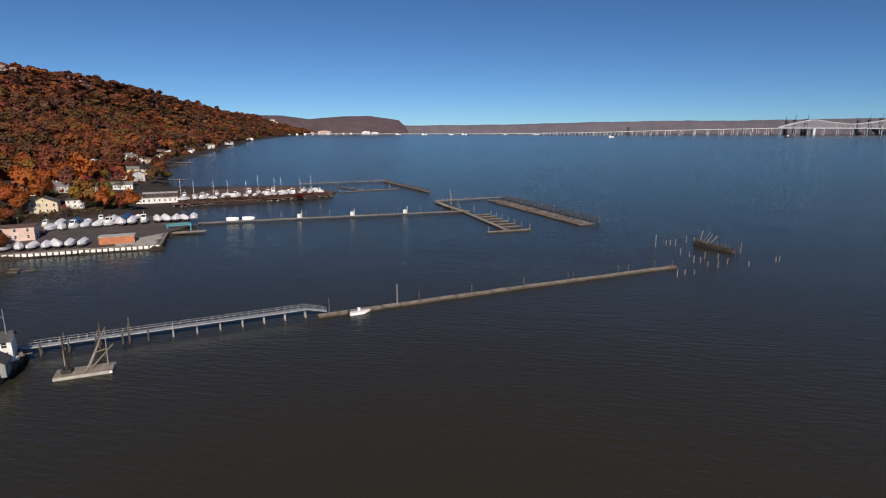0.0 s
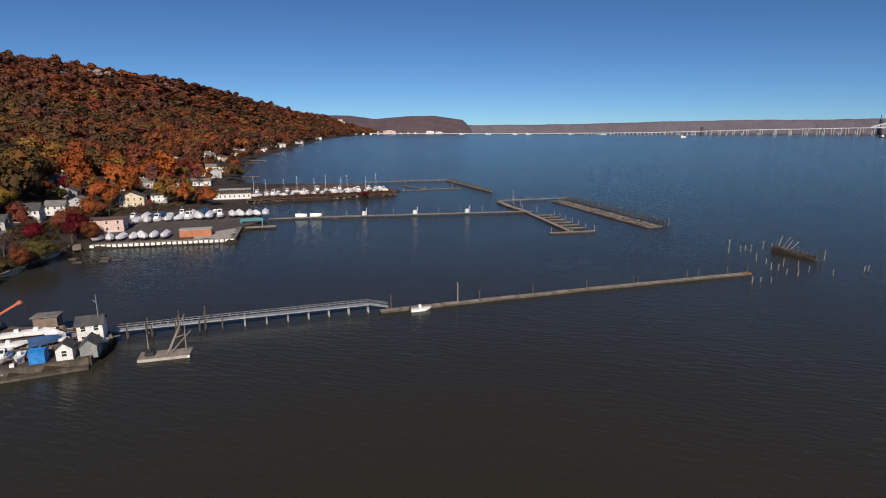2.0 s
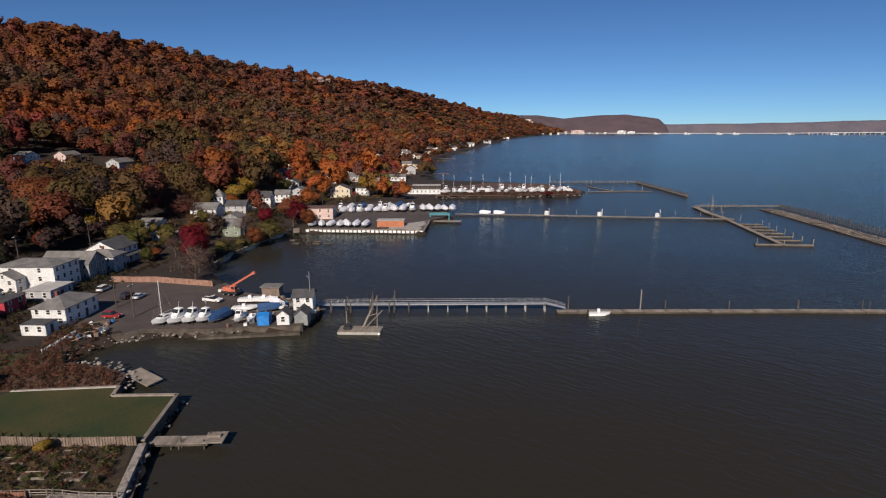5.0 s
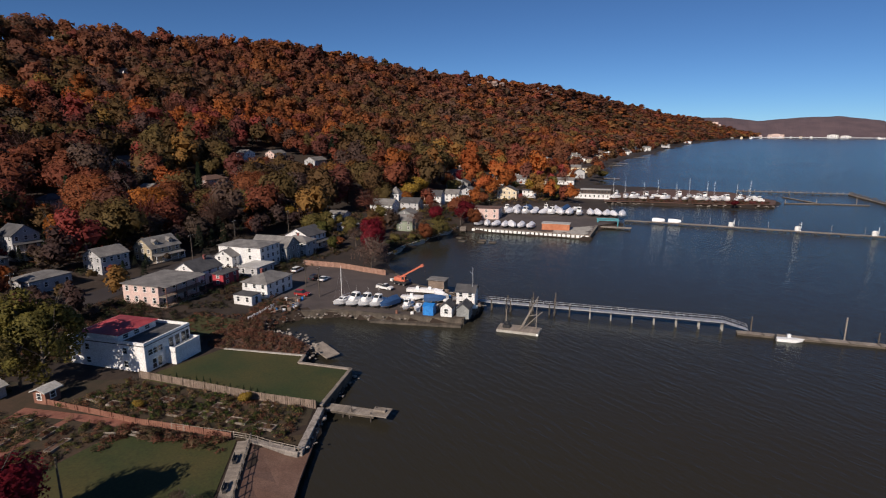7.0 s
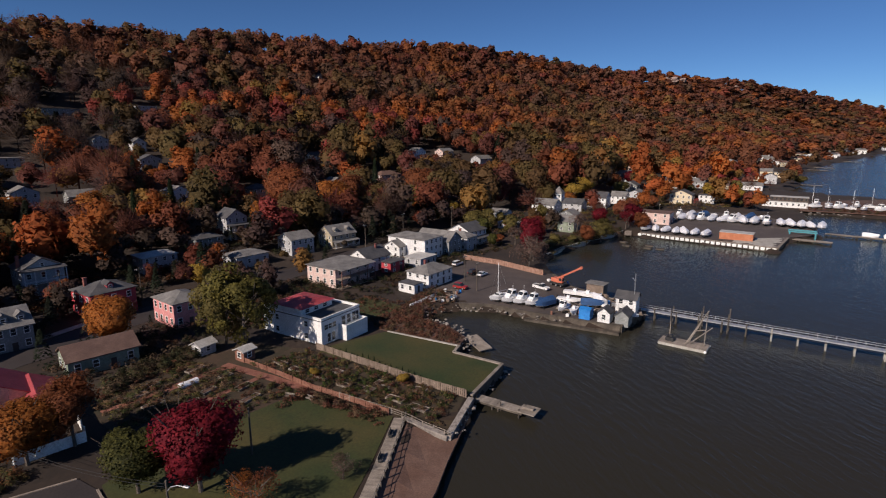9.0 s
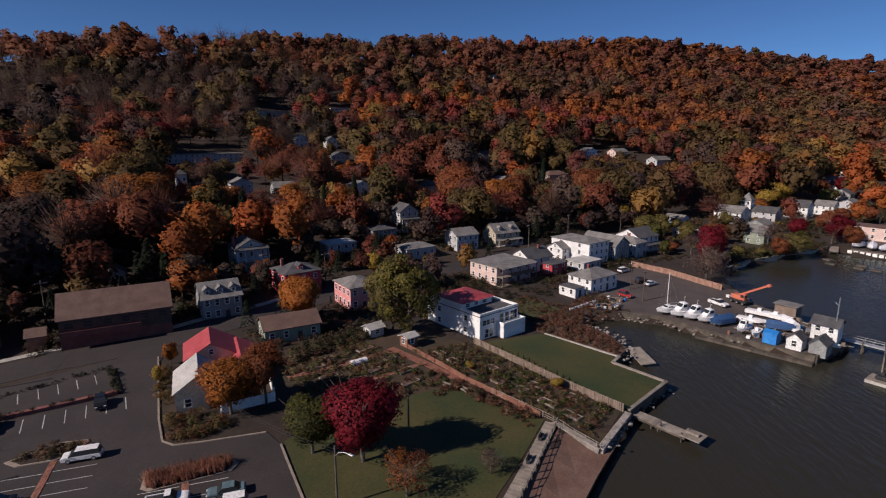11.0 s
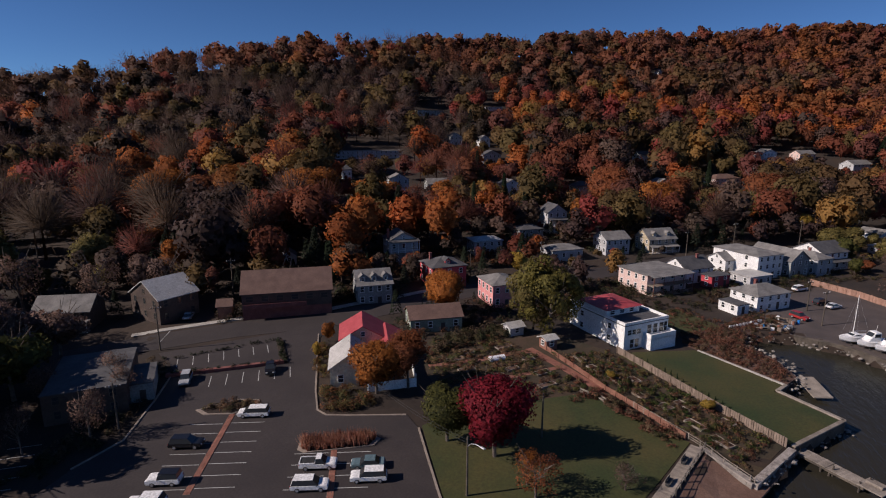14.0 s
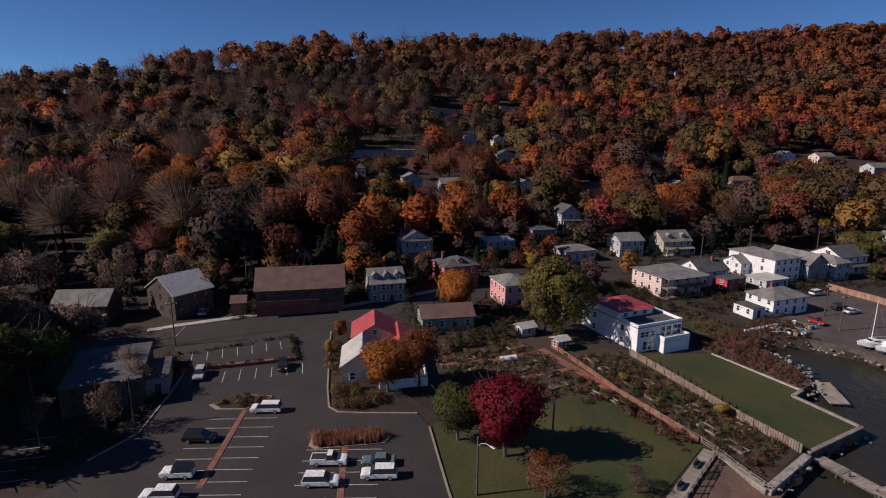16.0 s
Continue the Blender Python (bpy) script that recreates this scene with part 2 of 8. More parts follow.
def part(name, bm, material, parent=None, label="", m=None):
    """Links a bmesh as one mesh object under a thing or a part."""
    me = bpy.data.meshes.new(name)
    bm.to_mesh(me)
    bm.free()
    return shared(name, me, material, parent, label, m)


def shared(name, me, material, parent=None, label="", m=None):
    """Links a mesh, which others may share, as an object of its own."""
    if material and not me.materials:
        me.materials.append(material)
    ob = new(name, me)
    if m is not None:
        ob.matrix_basis = m
    if parent:
        ob.parent = parent
    if label:
        ob["label"] = label
    return ob


def thing(name, m, label, category, group="", kind=""):
    ob = new(name)
    ob.empty_display_size = 0.2
    ob.matrix_basis = m
    return tagged(ob, label, category, group, kind)


def box(bm, x0, y0, z0, x1, y1, z1, m=None, bevel=0.0):
    vs = [bm.verts.new((x, y, z)) for z in (z0, z1) for x, y in ((x0, y0), (x1, y0), (x1, y1), (x0, y1))]
    fs = [bm.faces.new([vs[i] for i in f]) for f in ((3, 2, 1, 0), (4, 5, 6, 7), (0, 1, 5, 4), (1, 2, 6, 5), (2, 3, 7, 6), (3, 0, 4, 7))]
    if bevel:
        es = list({e for f in fs for e in f.edges})
        done = bmesh.ops.bevel(bm, geom=es, offset=bevel, segments=1, affect="EDGES")
        vs = list({v for f in done["faces"] for v in f.verts} | {v for v in vs if v.is_valid})
    if m is not None:
        for v in vs:
            v.co = m @ v.co
    return vs


def rod(bm, a, b, r0, r1=None, sides=6, cap=True):
    """A tapered rod from a to b."""
    a, b = Vector(a), Vector(b)
    r1 = r0 if r1 is None else r1
    q = (b - a).to_track_quat("Z", "Y").to_matrix()
    rings = []
    for p, r in ((a, r0), (b, r1)):
        rings.append([bm.verts.new(p + q @ Vector((math.cos(2 * math.pi * k / sides) * r, math.sin(2 * math.pi * k / sides) * r, 0))) for k in range(sides)])
    for k in range(sides):
        bm.faces.new((rings[0][k], rings[0][(k + 1) % sides], rings[1][(k + 1) % sides], rings[1][k]))
    if cap:
        bm.faces.new(rings[1])
        bm.faces.new(rings[0][::-1])


def prism(bm, outline, z0, z1):
    """An upright slab over an outline of (x, y)."""
    lo = [bm.verts.new((x, y, z0)) for x, y in outline]
    hi = [bm.verts.new((x, y, z1)) for x, y in outline]
    n = len(outline)
    faces = [bm.faces.new(hi), bm.faces.new(lo[::-1])]
    for k in range(n):
        faces.append(bm.faces.new((lo[k], lo[(k + 1) % n], hi[(k + 1) % n], hi[k])))
    bmesh.ops.recalc_face_normals(bm, faces=faces)


def extruded(bm, outline, y0, y1):
    """A body whose section (x, z) runs along y."""
    a = [bm.verts.new((x, y0, z)) for x, z in outline]
    b = [bm.verts.new((x, y1, z)) for x, z in outline]
    n = len(outline)
    faces = [bm.faces.new(a), bm.faces.new(b[::-1])]
    for k in range(n):
        faces.append(bm.faces.new((a[k], b[k], b[(k + 1) % n], a[(k + 1) % n])))
    bmesh.ops.recalc_face_normals(bm, faces=faces)


def draped(name, outline, lift, material, label, category, step=3.0, kind="structure", edge=0.4):
    """A sheet with thickness that follows the ground under an outline."""
    bm = bmesh.new()
    bm.faces.new([bm.verts.new((x, y, 0)) for x, y in outline])
    xs, ys = [p[0] for p in outline], [p[1] for p in outline]
    for k in range(int(min(xs) // step) + 1, int(max(xs) // step) + 1):
        bmesh.ops.bisect_plane(bm, geom=bm.verts[:] + bm.edges[:] + bm.faces[:], plane_co=(k * step, 0, 0), plane_no=(1, 0, 0))
    for k in range(int(min(ys) // step) + 1, int(max(ys) // step) + 1):
        bmesh.ops.bisect_plane(bm, geom=bm.verts[:] + bm.edges[:] + bm.faces[:], plane_co=(0, k * step, 0), plane_no=(0, 1, 0))
    zs = np.maximum(heights([(v.co.x, v.co.y) for v in bm.verts]), 1.2)
    for v, z in zip(bm.verts, zs):
        v.co.z = z + lift
    bmesh.ops.recalc_face_normals(bm, faces=bm.faces[:])
    if sum(f.normal.z for f in bm.faces) < 0:
        bmesh.ops.reverse_faces(bm, faces=bm.faces[:])
    skirt = bmesh.ops.extrude_edge_only(bm, edges=[e for e in bm.edges if e.is_boundary])
    for v in skirt["geom"]:
        if isinstance(v, bmesh.types.BMVert):
            v.co.z -= edge
    return tagged(part(name, bm, material), label, category, "", kind)


def along(path, step):
    """Places and headings at even steps along a path of (x, y)."""
    out, rest = [], 0.0
    for (x0, y0), (x1, y1) in zip(path, path[1:]):
        d = math.hypot(x1 - x0, y1 - y0)
        t = rest
        while t < d:
            out.append((x0 + (x1 - x0) * t / d, y0 + (y1 - y0) * t / d, math.atan2(y1 - y0, x1 - x0)))
            t += step
        rest = t - d
    return out


def in_poly(x, y, poly):
    hit, j = False, len(poly) - 1
    for i in range(len(poly)):
        (xi, yi), (xj, yj) = poly[i], poly[j]
        if (yi > y) != (yj > y) and x < (xj - xi) * (y - yi) / (yj - yi) + xi:
            hit = not hit
        j = i
    return hit


# ---- terrain: shoreline from south to north, and the ridge of the hill (bearing, distance, height)
SHORE = [(400, -3000), (60, -700), (-5, -200), (-28, -60), (-38, -14), (-50, 4), (-62, 11.8), (-74.5, 18.3), (-85.4, 24.4),
         (-97, 33.8), (-105.4, 26), (-108.6, 28.2), (-113, 31.5), (-121.5, 29.5), (-129, 24.5), (-136, 27), (-138.3, 37.2), (-134.5, 45.3), (-126.9, 51.8), (-118.8, 61),
         (-111.5, 69.7), (-120.5, 82.5), (-146.5, 73.8), (-161, 75), (-180, 80), (-189, 85), (-200, 97), (-207, 109.5), (-231, 146.5),
         (-220.9, 147.2), (-199.4, 165), (-177, 180.5), (-194, 203), (-196, 222), (-217, 242), (-262, 280), (-247, 299), (-230, 315),
         (-212, 333), (-198, 350), (-191.5, 359.5), (-203, 382), (-251, 404), (-310, 388), (-361, 370), (-398, 421), (-466, 491),
         (-571, 618), (-657, 748), (-771, 942), (-931, 1197), (-1182, 1616), (-1547, 2297), (-1965, 3238), (-2060, 3878), (-2100, 4900)]
RIDGE = [(160, 800, 66), (148, 700, 79), (140, 680, 91), (135.6, 680, 108), (127, 680, 123), (118, 700, 135), (110, 720, 142), (100, 760, 146), (95, 800, 156), (86, 900, 161),
         (81.6, 950, 167), (75, 1050, 182), (71.3, 1150, 185), (66.7, 1300, 188), (61.6, 1450, 178), (54.5, 1700, 183), (46.5, 2100, 175), (41.5, 2700, 149),
         (37.6, 3500, 122), (36.1, 3900, 118), (34, 4700, 118)]
RID = np.array([(-math.sin(math.radians(a)) * r, math.cos(math.radians(a)) * r, z - 5) for a, r, z in RIDGE])
SHO = np.array(SHORE, float)


def near_line(p, line):
    """Distance of many points to a polyline, the part and the share of it where it is nearest, and the side."""
    best = np.full(len(p), 1e18)
    seg, share, side = np.zeros(len(p), int), np.zeros(len(p)), np.zeros(len(p))
    for i in range(len(line) - 1):
        a, b = line[i, :2], line[i + 1, :2]
        ab = b - a
        t = np.clip(((p - a) @ ab) / (ab @ ab), 0, 1)
        q = p - a - t[:, None] * ab
        d = (q * q).sum(1)
        m = d < best - 1e-9
        best[m], seg[m], share[m] = d[m], i, t[m]
        side[m] = (ab[0] * (p[m, 1] - a[1]) - ab[1] * (p[m, 0] - a[0]))
    return np.sqrt(best), seg, share, side


def on_land(p):
    """Even-odd test against the shore closed far inland."""
    ring = np.vstack([SHO, [(-6000, 4900), (-6000, -3000)]])
    x, y = p[:, 0], p[:, 1]
    inside = np.zeros(len(p), bool)
    j = len(ring) - 1
    for i in range(len(ring)):
        (xi, yi), (xj, yj) = ring[i], ring[j]
        if yi != yj:
            inside ^= ((yi > y) != (yj > y)) & (x < (xj - xi) * (y - yi) / (yj - yi) + xi)
        j = i
    return inside


def heights(p):
    """Ground height at many points (x, y)."""
    p = np.asarray(p, float)
    ds = near_line(p, SHO)[0]
    dr, seg, share, side = near_line(p, RID)
    zr = RID[seg, 2] * (1 - share) + RID[np.minimum(seg + 1, len(RID) - 1), 2] * share
    beyond = side > 0
    s = np.where(beyond, 1.0, ds / (ds + dr + 1e-6))
    z = 1.9 + (zr - 1.9) * s ** 1.9 - np.where(beyond, dr * 0.12, 0)
    beach = (p[:, 0] > -79) & (p[:, 1] > -40) & (p[:, 1] < 20)
    z = np.where(beach, np.minimum(z, 0.05 + ds * 0.24), z)
    return np.where(on_land(p), z, -np.minimum(3.0, 0.25 + ds * 0.12))


def ground(x, y):
    return float(heights([(x, y)])[0])


def land_sheet():
    """The whole land from the beach to behind the ridge, finer near the village."""
    az = np.radians(np.concatenate([np.arange(18, 60, 0.5), np.arange(60, 160, 0.6), np.arange(160, 216, 2.0)]))
    rr = np.concatenate([np.arange(24, 160, 1.6), np.geomspace(160, 4900, 150)])
    a, r = np.meshgrid(az, rr, indexing="ij")
    x, y = -np.sin(a) * r, np.cos(a) * r
    z = heights(np.stack([x.ravel(), y.ravel()], 1)).reshape(x.shape)
    me = bpy.data.meshes.new("ground")
    n, k = len(az), len(rr)
    idx = np.arange(n * k).reshape(n, k)
    quads = np.stack([idx[:-1, :-1], idx[:-1, 1:], idx[1:, 1:], idx[1:, :-1]], -1).reshape(-1, 4)[:, ::-1]
    me.from_pydata(np.stack([x.ravel(), y.ravel(), z.ravel()], 1).tolist(), [], quads.tolist())
    me.polygons.foreach_set("use_smooth", [True] * len(me.polygons))
    tagged(shared("ground", me, SOIL), "leaf-strewn brown and green ground rising into a wooded hill", "ground", "", "structure")


land_sheet()
wm = bmesh.new()
wv = [wm.verts.new((math.cos(math.radians(d)) * 4950, math.sin(math.radians(d)) * 4950, 0)) for d in range(0, 360, 5)]
wm.faces.new(wv)
tagged(part("water", wm, WATER), "wide rippled river, brown close by and blue far out", "river", "", "structure")


# ---- far shore: wooded headland and the low hills beyond the bridge
def far_hills(name, crest, reach, label, seed, material):
    """A wooded hill along a line of bearings: crest rows are (bearing, height)."""
    rng = np.random.default_rng(seed)
    bear = np.arange(crest[0][0], crest[-1][0], 0.12 if crest[-1][0] > crest[0][0] else -0.12)
    order = sorted(crest)
    h = np.interp(bear, [c[0] for c in order], [c[1] for c in order]) + np.convolve(rng.normal(0, 3.0, len(bear)), np.ones(9) / 9, "same")
    prof = [(0, -1), (0.02, 0.05), (0.25, 0.35), (0.55, 0.72), (0.8, 0.93), (1.0, 1.0), (1.1, 0.9)]
    vs = []
    for bdeg, hh in zip(bear, h):
        for f, g in prof:
            r = reach[0] + (reach[1] - reach[0]) * f
            vs.append((-math.sin(radians(bdeg)) * r, math.cos(radians(bdeg)) * r, hh * g + (rng.normal(0, 0.6) if 0 < f < 1 else 0)))
    k = len(prof)
    fs = [(i * k + j, i * k + j + 1, (i + 1) * k + j + 1, (i + 1) * k + j) for i in range(len(bear) - 1) for j in range(k - 1)]
    me = bpy.data.meshes.new(name)
    me.from_pydata(vs, [], fs)
    return tagged(shared(name, me, material), label, "hill", "", "structure")


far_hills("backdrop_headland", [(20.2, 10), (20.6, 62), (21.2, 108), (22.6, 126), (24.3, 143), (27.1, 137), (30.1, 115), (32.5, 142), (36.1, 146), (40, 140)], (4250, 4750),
          "steep wooded headland in haze-tinted autumn brown across the river", 1, FAR_WOOD)
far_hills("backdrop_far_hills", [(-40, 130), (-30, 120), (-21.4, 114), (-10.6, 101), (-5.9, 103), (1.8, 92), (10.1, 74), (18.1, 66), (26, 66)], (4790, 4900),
          "long low brown hills tinted with haze along the far river bank", 2, HAZY_WOOD)


# ---- streets, lots, lawns
def ribbon(path, width):
    left, right = [], []
    for i, (x, y) in enumerate(path):
        a, b = path[max(i - 1, 0)], path[min(i + 1, len(path) - 1)]
        n = Vector((-(b[1] - a[1]), b[0] - a[0])).normalized() * width / 2
        left.append((x + n.x, y + n.y))
        right.append((x - n.x, y - n.y))
    return left + right[::-1]


STREET = [(-20, -175), (-48, -135), (-66, -115.3), (-80, -103), (-95.5, -86), (-107, -69), (-120, -58), (-133, -50), (-146, -41), (-158, -30), (-170, -17), (-181, -6), (-195, 8), (-209, 25), (-224, 45), (-246, 74)]
LOT = [(-30, -72), (-45.7, -73.9), (-53.6, -73.1), (-64.5, -78.2), (-74.7, -83.7), (-80, -93), (-98, -74), (-104, -67), (-95.7, -64.5), (-76.7, -53.5), (-70.9, -49.6), (-70.0, -47.3), (-71.1, -43.5), (-74.3, -34.6),
       (-71.3, -31.4), (-64.4, -27.3), (-57.4, -23.1), (-44, -14), (-38, -22), (-33, -40)]
draped("road", ribbon(STREET, 9.0), 0.05, ASPHALT, "grey asphalt street through the village", "road")
draped("pavement", ribbon([(x * 1.0 - 5.6, y - 3.6) for x, y in STREET[3:8]], 1.8), 0.13, CONCRETE, "pale concrete pavement along the street", "pavement")
draped("parking_lot", LOT, 0.10, ASPHALT, "dark asphalt parking lot with white stall lines", "parking lot")
draped("park_lawn", [(-57.0, -22.4), (-64.2, -26.6), (-72.2, -31.2), (-78, -27), (-85.6, -16.9), (-93, -6.5), (-81.6, 9.2), (-68, 3.6), (-55, -2.5), (-43, -12.5)], 0.07, GRASS, "mown park lawn with patches of leaves", "lawn")
draped("villa_lawn", [(-85.9, 23.8), (-96.7, 33.3), (-105.0, 25.4), (-108.5, 27.4), (-121, 13.5), (-115, 1), (-112, -1.8)], 0.10, GRASS, "smooth green villa lawn above the seawall", "lawn")
draped("back_lawn", [(-131, 13), (-139, 21), (-150, 12), (-143, 2), (-134, 6)], 0.07, GRASS, "green back lawn behind the villa", "lawn")
draped("brush_bank", [(-108.9, 28.2), (-113, 31.0), (-121, 29.2), (-129, 24.2), (-136, 26.6), (-142, 31), (-149, 27), (-139.5, 21.4), (-131, 13.2), (-124, 11.5), (-121.3, 14)], 0.06, BRUSH_SOIL, "brown overgrown bank by the inlet", "bank")
draped("garden_soil", [(-85.2, -15.5), (-86.5, -34.5), (-93.5, -40), (-104, -42), (-117.5, -32), (-123, -24), (-113, -2.6), (-85.0, 22.5), (-74.2, 16.2), (-81.0, 10.3), (-93.5, -6.0)], 0.05, ROUGHGRASS, "allotment garden ground of soil and weeds", "garden")
draped("beach", [(-80.6, 11.6), (-74.2, 16.9), (-85.0, 23.6), (-85.5, 24.6), (-74.3, 18.6), (-68, 15), (-62, 11.9), (-50, 4.2), (-44, -4), (-60.5, 3.2)], 0.035, SAND, "narrow brown sand beach", "beach")
draped("marina_lot", [(-138.5, 36.0), (-134.8, 45.0), (-127.2, 51.4), (-119.1, 60.6), (-112.2, 69.6), (-121, 81.8), (-146.5, 73.2), (-161, 74.3), (-172, 66), (-186, 54), (-172, 42), (-158, 36), (-147, 30)], 0.06, ASPHALT_OLD, "worn asphalt marina yard", "yard")
draped("boatyard", [(-177.4, 180.4), (-199.5, 164.8), (-221, 147.3), (-236, 160), (-262, 188), (-270, 205), (-255, 240), (-218, 241), (-196.5, 221.5), (-194.5, 203)], 0.06, ASPHALT_OLD, "grey asphalt boatyard on the quay", "yard")
draped("spit", [(-262, 281), (-247.2, 299.2), (-230.2, 315.2), (-212.2, 333.2), (-198.3, 350.2), (-192, 359.5), (-203.2, 381.6), (-251, 403.5), (-290, 380), (-285, 300)], 0.05, BRUSH_SOIL, "brown spit of land covered with laid-up boats", "spit")
draped("pier_square", [(-177.2, 180.8), (-190.5, 170.5), (-197.5, 178.5), (-193.5, 202.5)], 0.16, CONCRETE, "pale concrete apron on the quay", "quay")

# kerbs
for path in ([(-45.7, -73.9), (-53.6, -73.1), (-64.5, -78.2), (-74.7, -83.7)], [(-99, -66.4), (-95.7, -64.5), (-76.7, -53.5), (-70.9, -49.6), (-70.0, -47.3), (-71.1, -43.5), (-74.3, -34.8)], [(-71.3, -31.4), (-64.4, -27.3), (-57.4, -23.1), (-44, -14)]):
    draped("kerb", ribbon(path, 0.3), 0.24, KERB, "pale kerb along the parking lot", "kerb", step=6)


def stall_line(x, y, ang, length):
    bm = bmesh.new()
    n = 5
    for k in range(n):
        a0, a1 = length * k / n, length * (k + 1) / n
        c, s = math.cos(radians(ang)), math.sin(radians(ang))
        vs = []
        for a, b in ((a0, -0.06), (a1, -0.06), (a1, 0.06), (a0, 0.06)):
            px, py = x + c * a - s * b, y + s * a + c * b
            vs.append(bm.verts.new((px, py, max(ground(px, py), 1.2) + 0.112)))
        bm.faces.new(vs)
    tagged(part("stall_line", bm, PAINT_LINE), "white painted parking stall line", "marking", "stall lines", "structure")


def median(x, y, ang, length, wide=0.9):
    """A strip of brick paving between two rows of stalls, laid brick by brick."""
    c, s = math.cos(radians(ang)), math.sin(radians(ang))
    bm = bmesh.new()
    box(bm, 0, -wide / 2, -0.3, length, wide / 2, 0.0)
    slope = math.degrees(math.atan2(max(ground(x + c * length, y + s * length), 1.2) - max(ground(x, y), 1.2), length))
    base = max(ground(x, y), 1.2) + 0.125
    ob = tagged(part("brick_strip", bm, KERB, m=pose(x, y, base, 0, -slope, ang)), "red brick strip between parking rows", "paving", "brick strips", "structure")
    if "paver" not in MESHES:
        bm = bmesh.new()
        box(bm, 0, 0, 0, 0.56, 0.27, 0.03, bevel=0.012)
        MESHES["paver"] = bpy.data.meshes.new("brick")
        bm.to_mesh(MESHES["paver"])
        bm.free()
    for i in range(int(length / 0.6)):
        for j in range(3):
            shared("brick", MESHES["paver"], BRICK_PATH, ob, m=pose(i * 0.6 + (0.02 if j % 2 else -0.0), -wide / 2 + 0.02 + j * 0.295, 0.0))


MED = 22.8
ux, uy = math.cos(radians(MED)), math.sin(radians(MED))
median(-65.4, -62.4, MED, 20.4)
median(-62.2, -41.4, MED + 4, 13.2)
for k in range(9):
    px, py = -65.2 + ux * 2.7 * k, -62.3 + uy * 2.7 * k
    if k > 0:
        stall_line(px + ux * 0.2 - 0.55 * math.cos(radians(112)), py - 0.55 * math.sin(radians(112)), 112 + 180, 5.2)
    stall_line(px + 0.55 * math.cos(radians(112)), py + 0.55 * math.sin(radians(112)), 112, 5.4)
for k in range(1, 8):
    px, py = -61.9 + ux * 2.7 * (k - 1) + 0.8, -41.0 + uy * 2.7 * (k - 1)
    stall_line(px - 0.6 * math.cos(radians(112)), py - 0.6 * math.sin(radians(112)), 112 + 180, 5.0)
    stall_line(px + 0.6 * math.cos(radians(112)), py + 0.6 * math.sin(radians(112)), 112, 5.0)
for k in range(6):
    stall_line(-71.5 - 1.62 * k, -72.8 + 2.4 * k, 214, 4.6)
for k in range(7):
    stall_line(-76.0 - 1.9 * k, -84.5 + 2.2 * k, 220, 4.2)
for k in range(5):
    stall_line(-40 - 2.2 * k, -77.5 - 1.6 * k, 305, 4.5)
stall_line(-84.0, -97.0, 205, 7.0)


def island(path, label):
    """A kerbed planting island."""
    draped("island_kerb", path, 0.24, KERB, label, "kerb", step=4)
    cx, cy = sum(p[0] for p in path) / len(path), sum(p[1] for p in path) / len(path)
    draped("island_bed", [(cx + (x - cx) * 0.86, cy + (y - cy) * 0.86) for x, y in path], 0.29, SOIL, "soil bed inside a kerbed island", "planting bed", step=4)


ISLAND_A = [(-62.6, -47.4), (-60.0, -46.4), (-59.6, -44.9), (-64.6, -36.0), (-66.6, -35.8), (-67.2, -37.4)]
ISLAND_B = [(-64.2, -69.0), (-63.4, -66.6), (-65.2, -62.3), (-69.0, -59.3), (-70.6, -61), (-69.6, -64.5)]
island(ISLAND_A, "kerbed island of rusty ornamental grass")
island(ISLAND_B, "kerbed island with dry shrubs")
draped("planter_wall", ribbon([(-72.2, -83.3), (-78, -74.5), (-84.4, -65.4)], 0.8), 0.75, DARK_BRICK, "low brick planter wall across the lot", "wall", step=5, edge=0.9)
draped("planter_end", ribbon([(-84.4, -65.4), (-93.2, -72.6)], 1.4), 0.35, SOIL, "soil planting strip at the lot end", "planting bed", step=5)
draped("garden_path", ribbon([(-98.1, -29.7), (-103, -25), (-107.3, -19.9)], 1.6), 0.09, BRICK_PATH, "red brick garden path", "path", step=4)
draped("garden_path", ribbon([(-108.5, -20.5), (-101, -11.5), (-94.5, -4.8)], 2.0), 0.10, BRICK_PATH, "red brick garden path", "path", step=4)
draped("garden_path", ribbon([(-88.0, -28.5), (-95, -20), (-101.5, -13.0)], 1.2), 0.09, BRICK_PATH, "red brick garden path", "path", step=4)
draped("garden_path", ribbon([(-92.5, -37.5), (-99, -29), (-104, -24.5)], 1.1), 0.09, BRICK_PATH, "red brick garden path", "path", step=4)


# ---- foliage masses
OCTA = np.array([[(1, 0, 0), (0, 1, 0), (0, 0, 1)], [(0, 1, 0), (-1, 0, 0), (0, 0, 1)], [(-1, 0, 0), (0, -1, 0), (0, 0, 1)], [(0, -1, 0), (1, 0, 0), (0, 0, 1)],
                 [(0, 1, 0), (1, 0, 0), (0, 0, -1)], [(-1, 0, 0), (0, 1, 0), (0, 0, -1)], [(0, -1, 0), (-1, 0, 0), (0, 0, -1)], [(1, 0, 0), (0, -1, 0), (0, 0, -1)]], float)


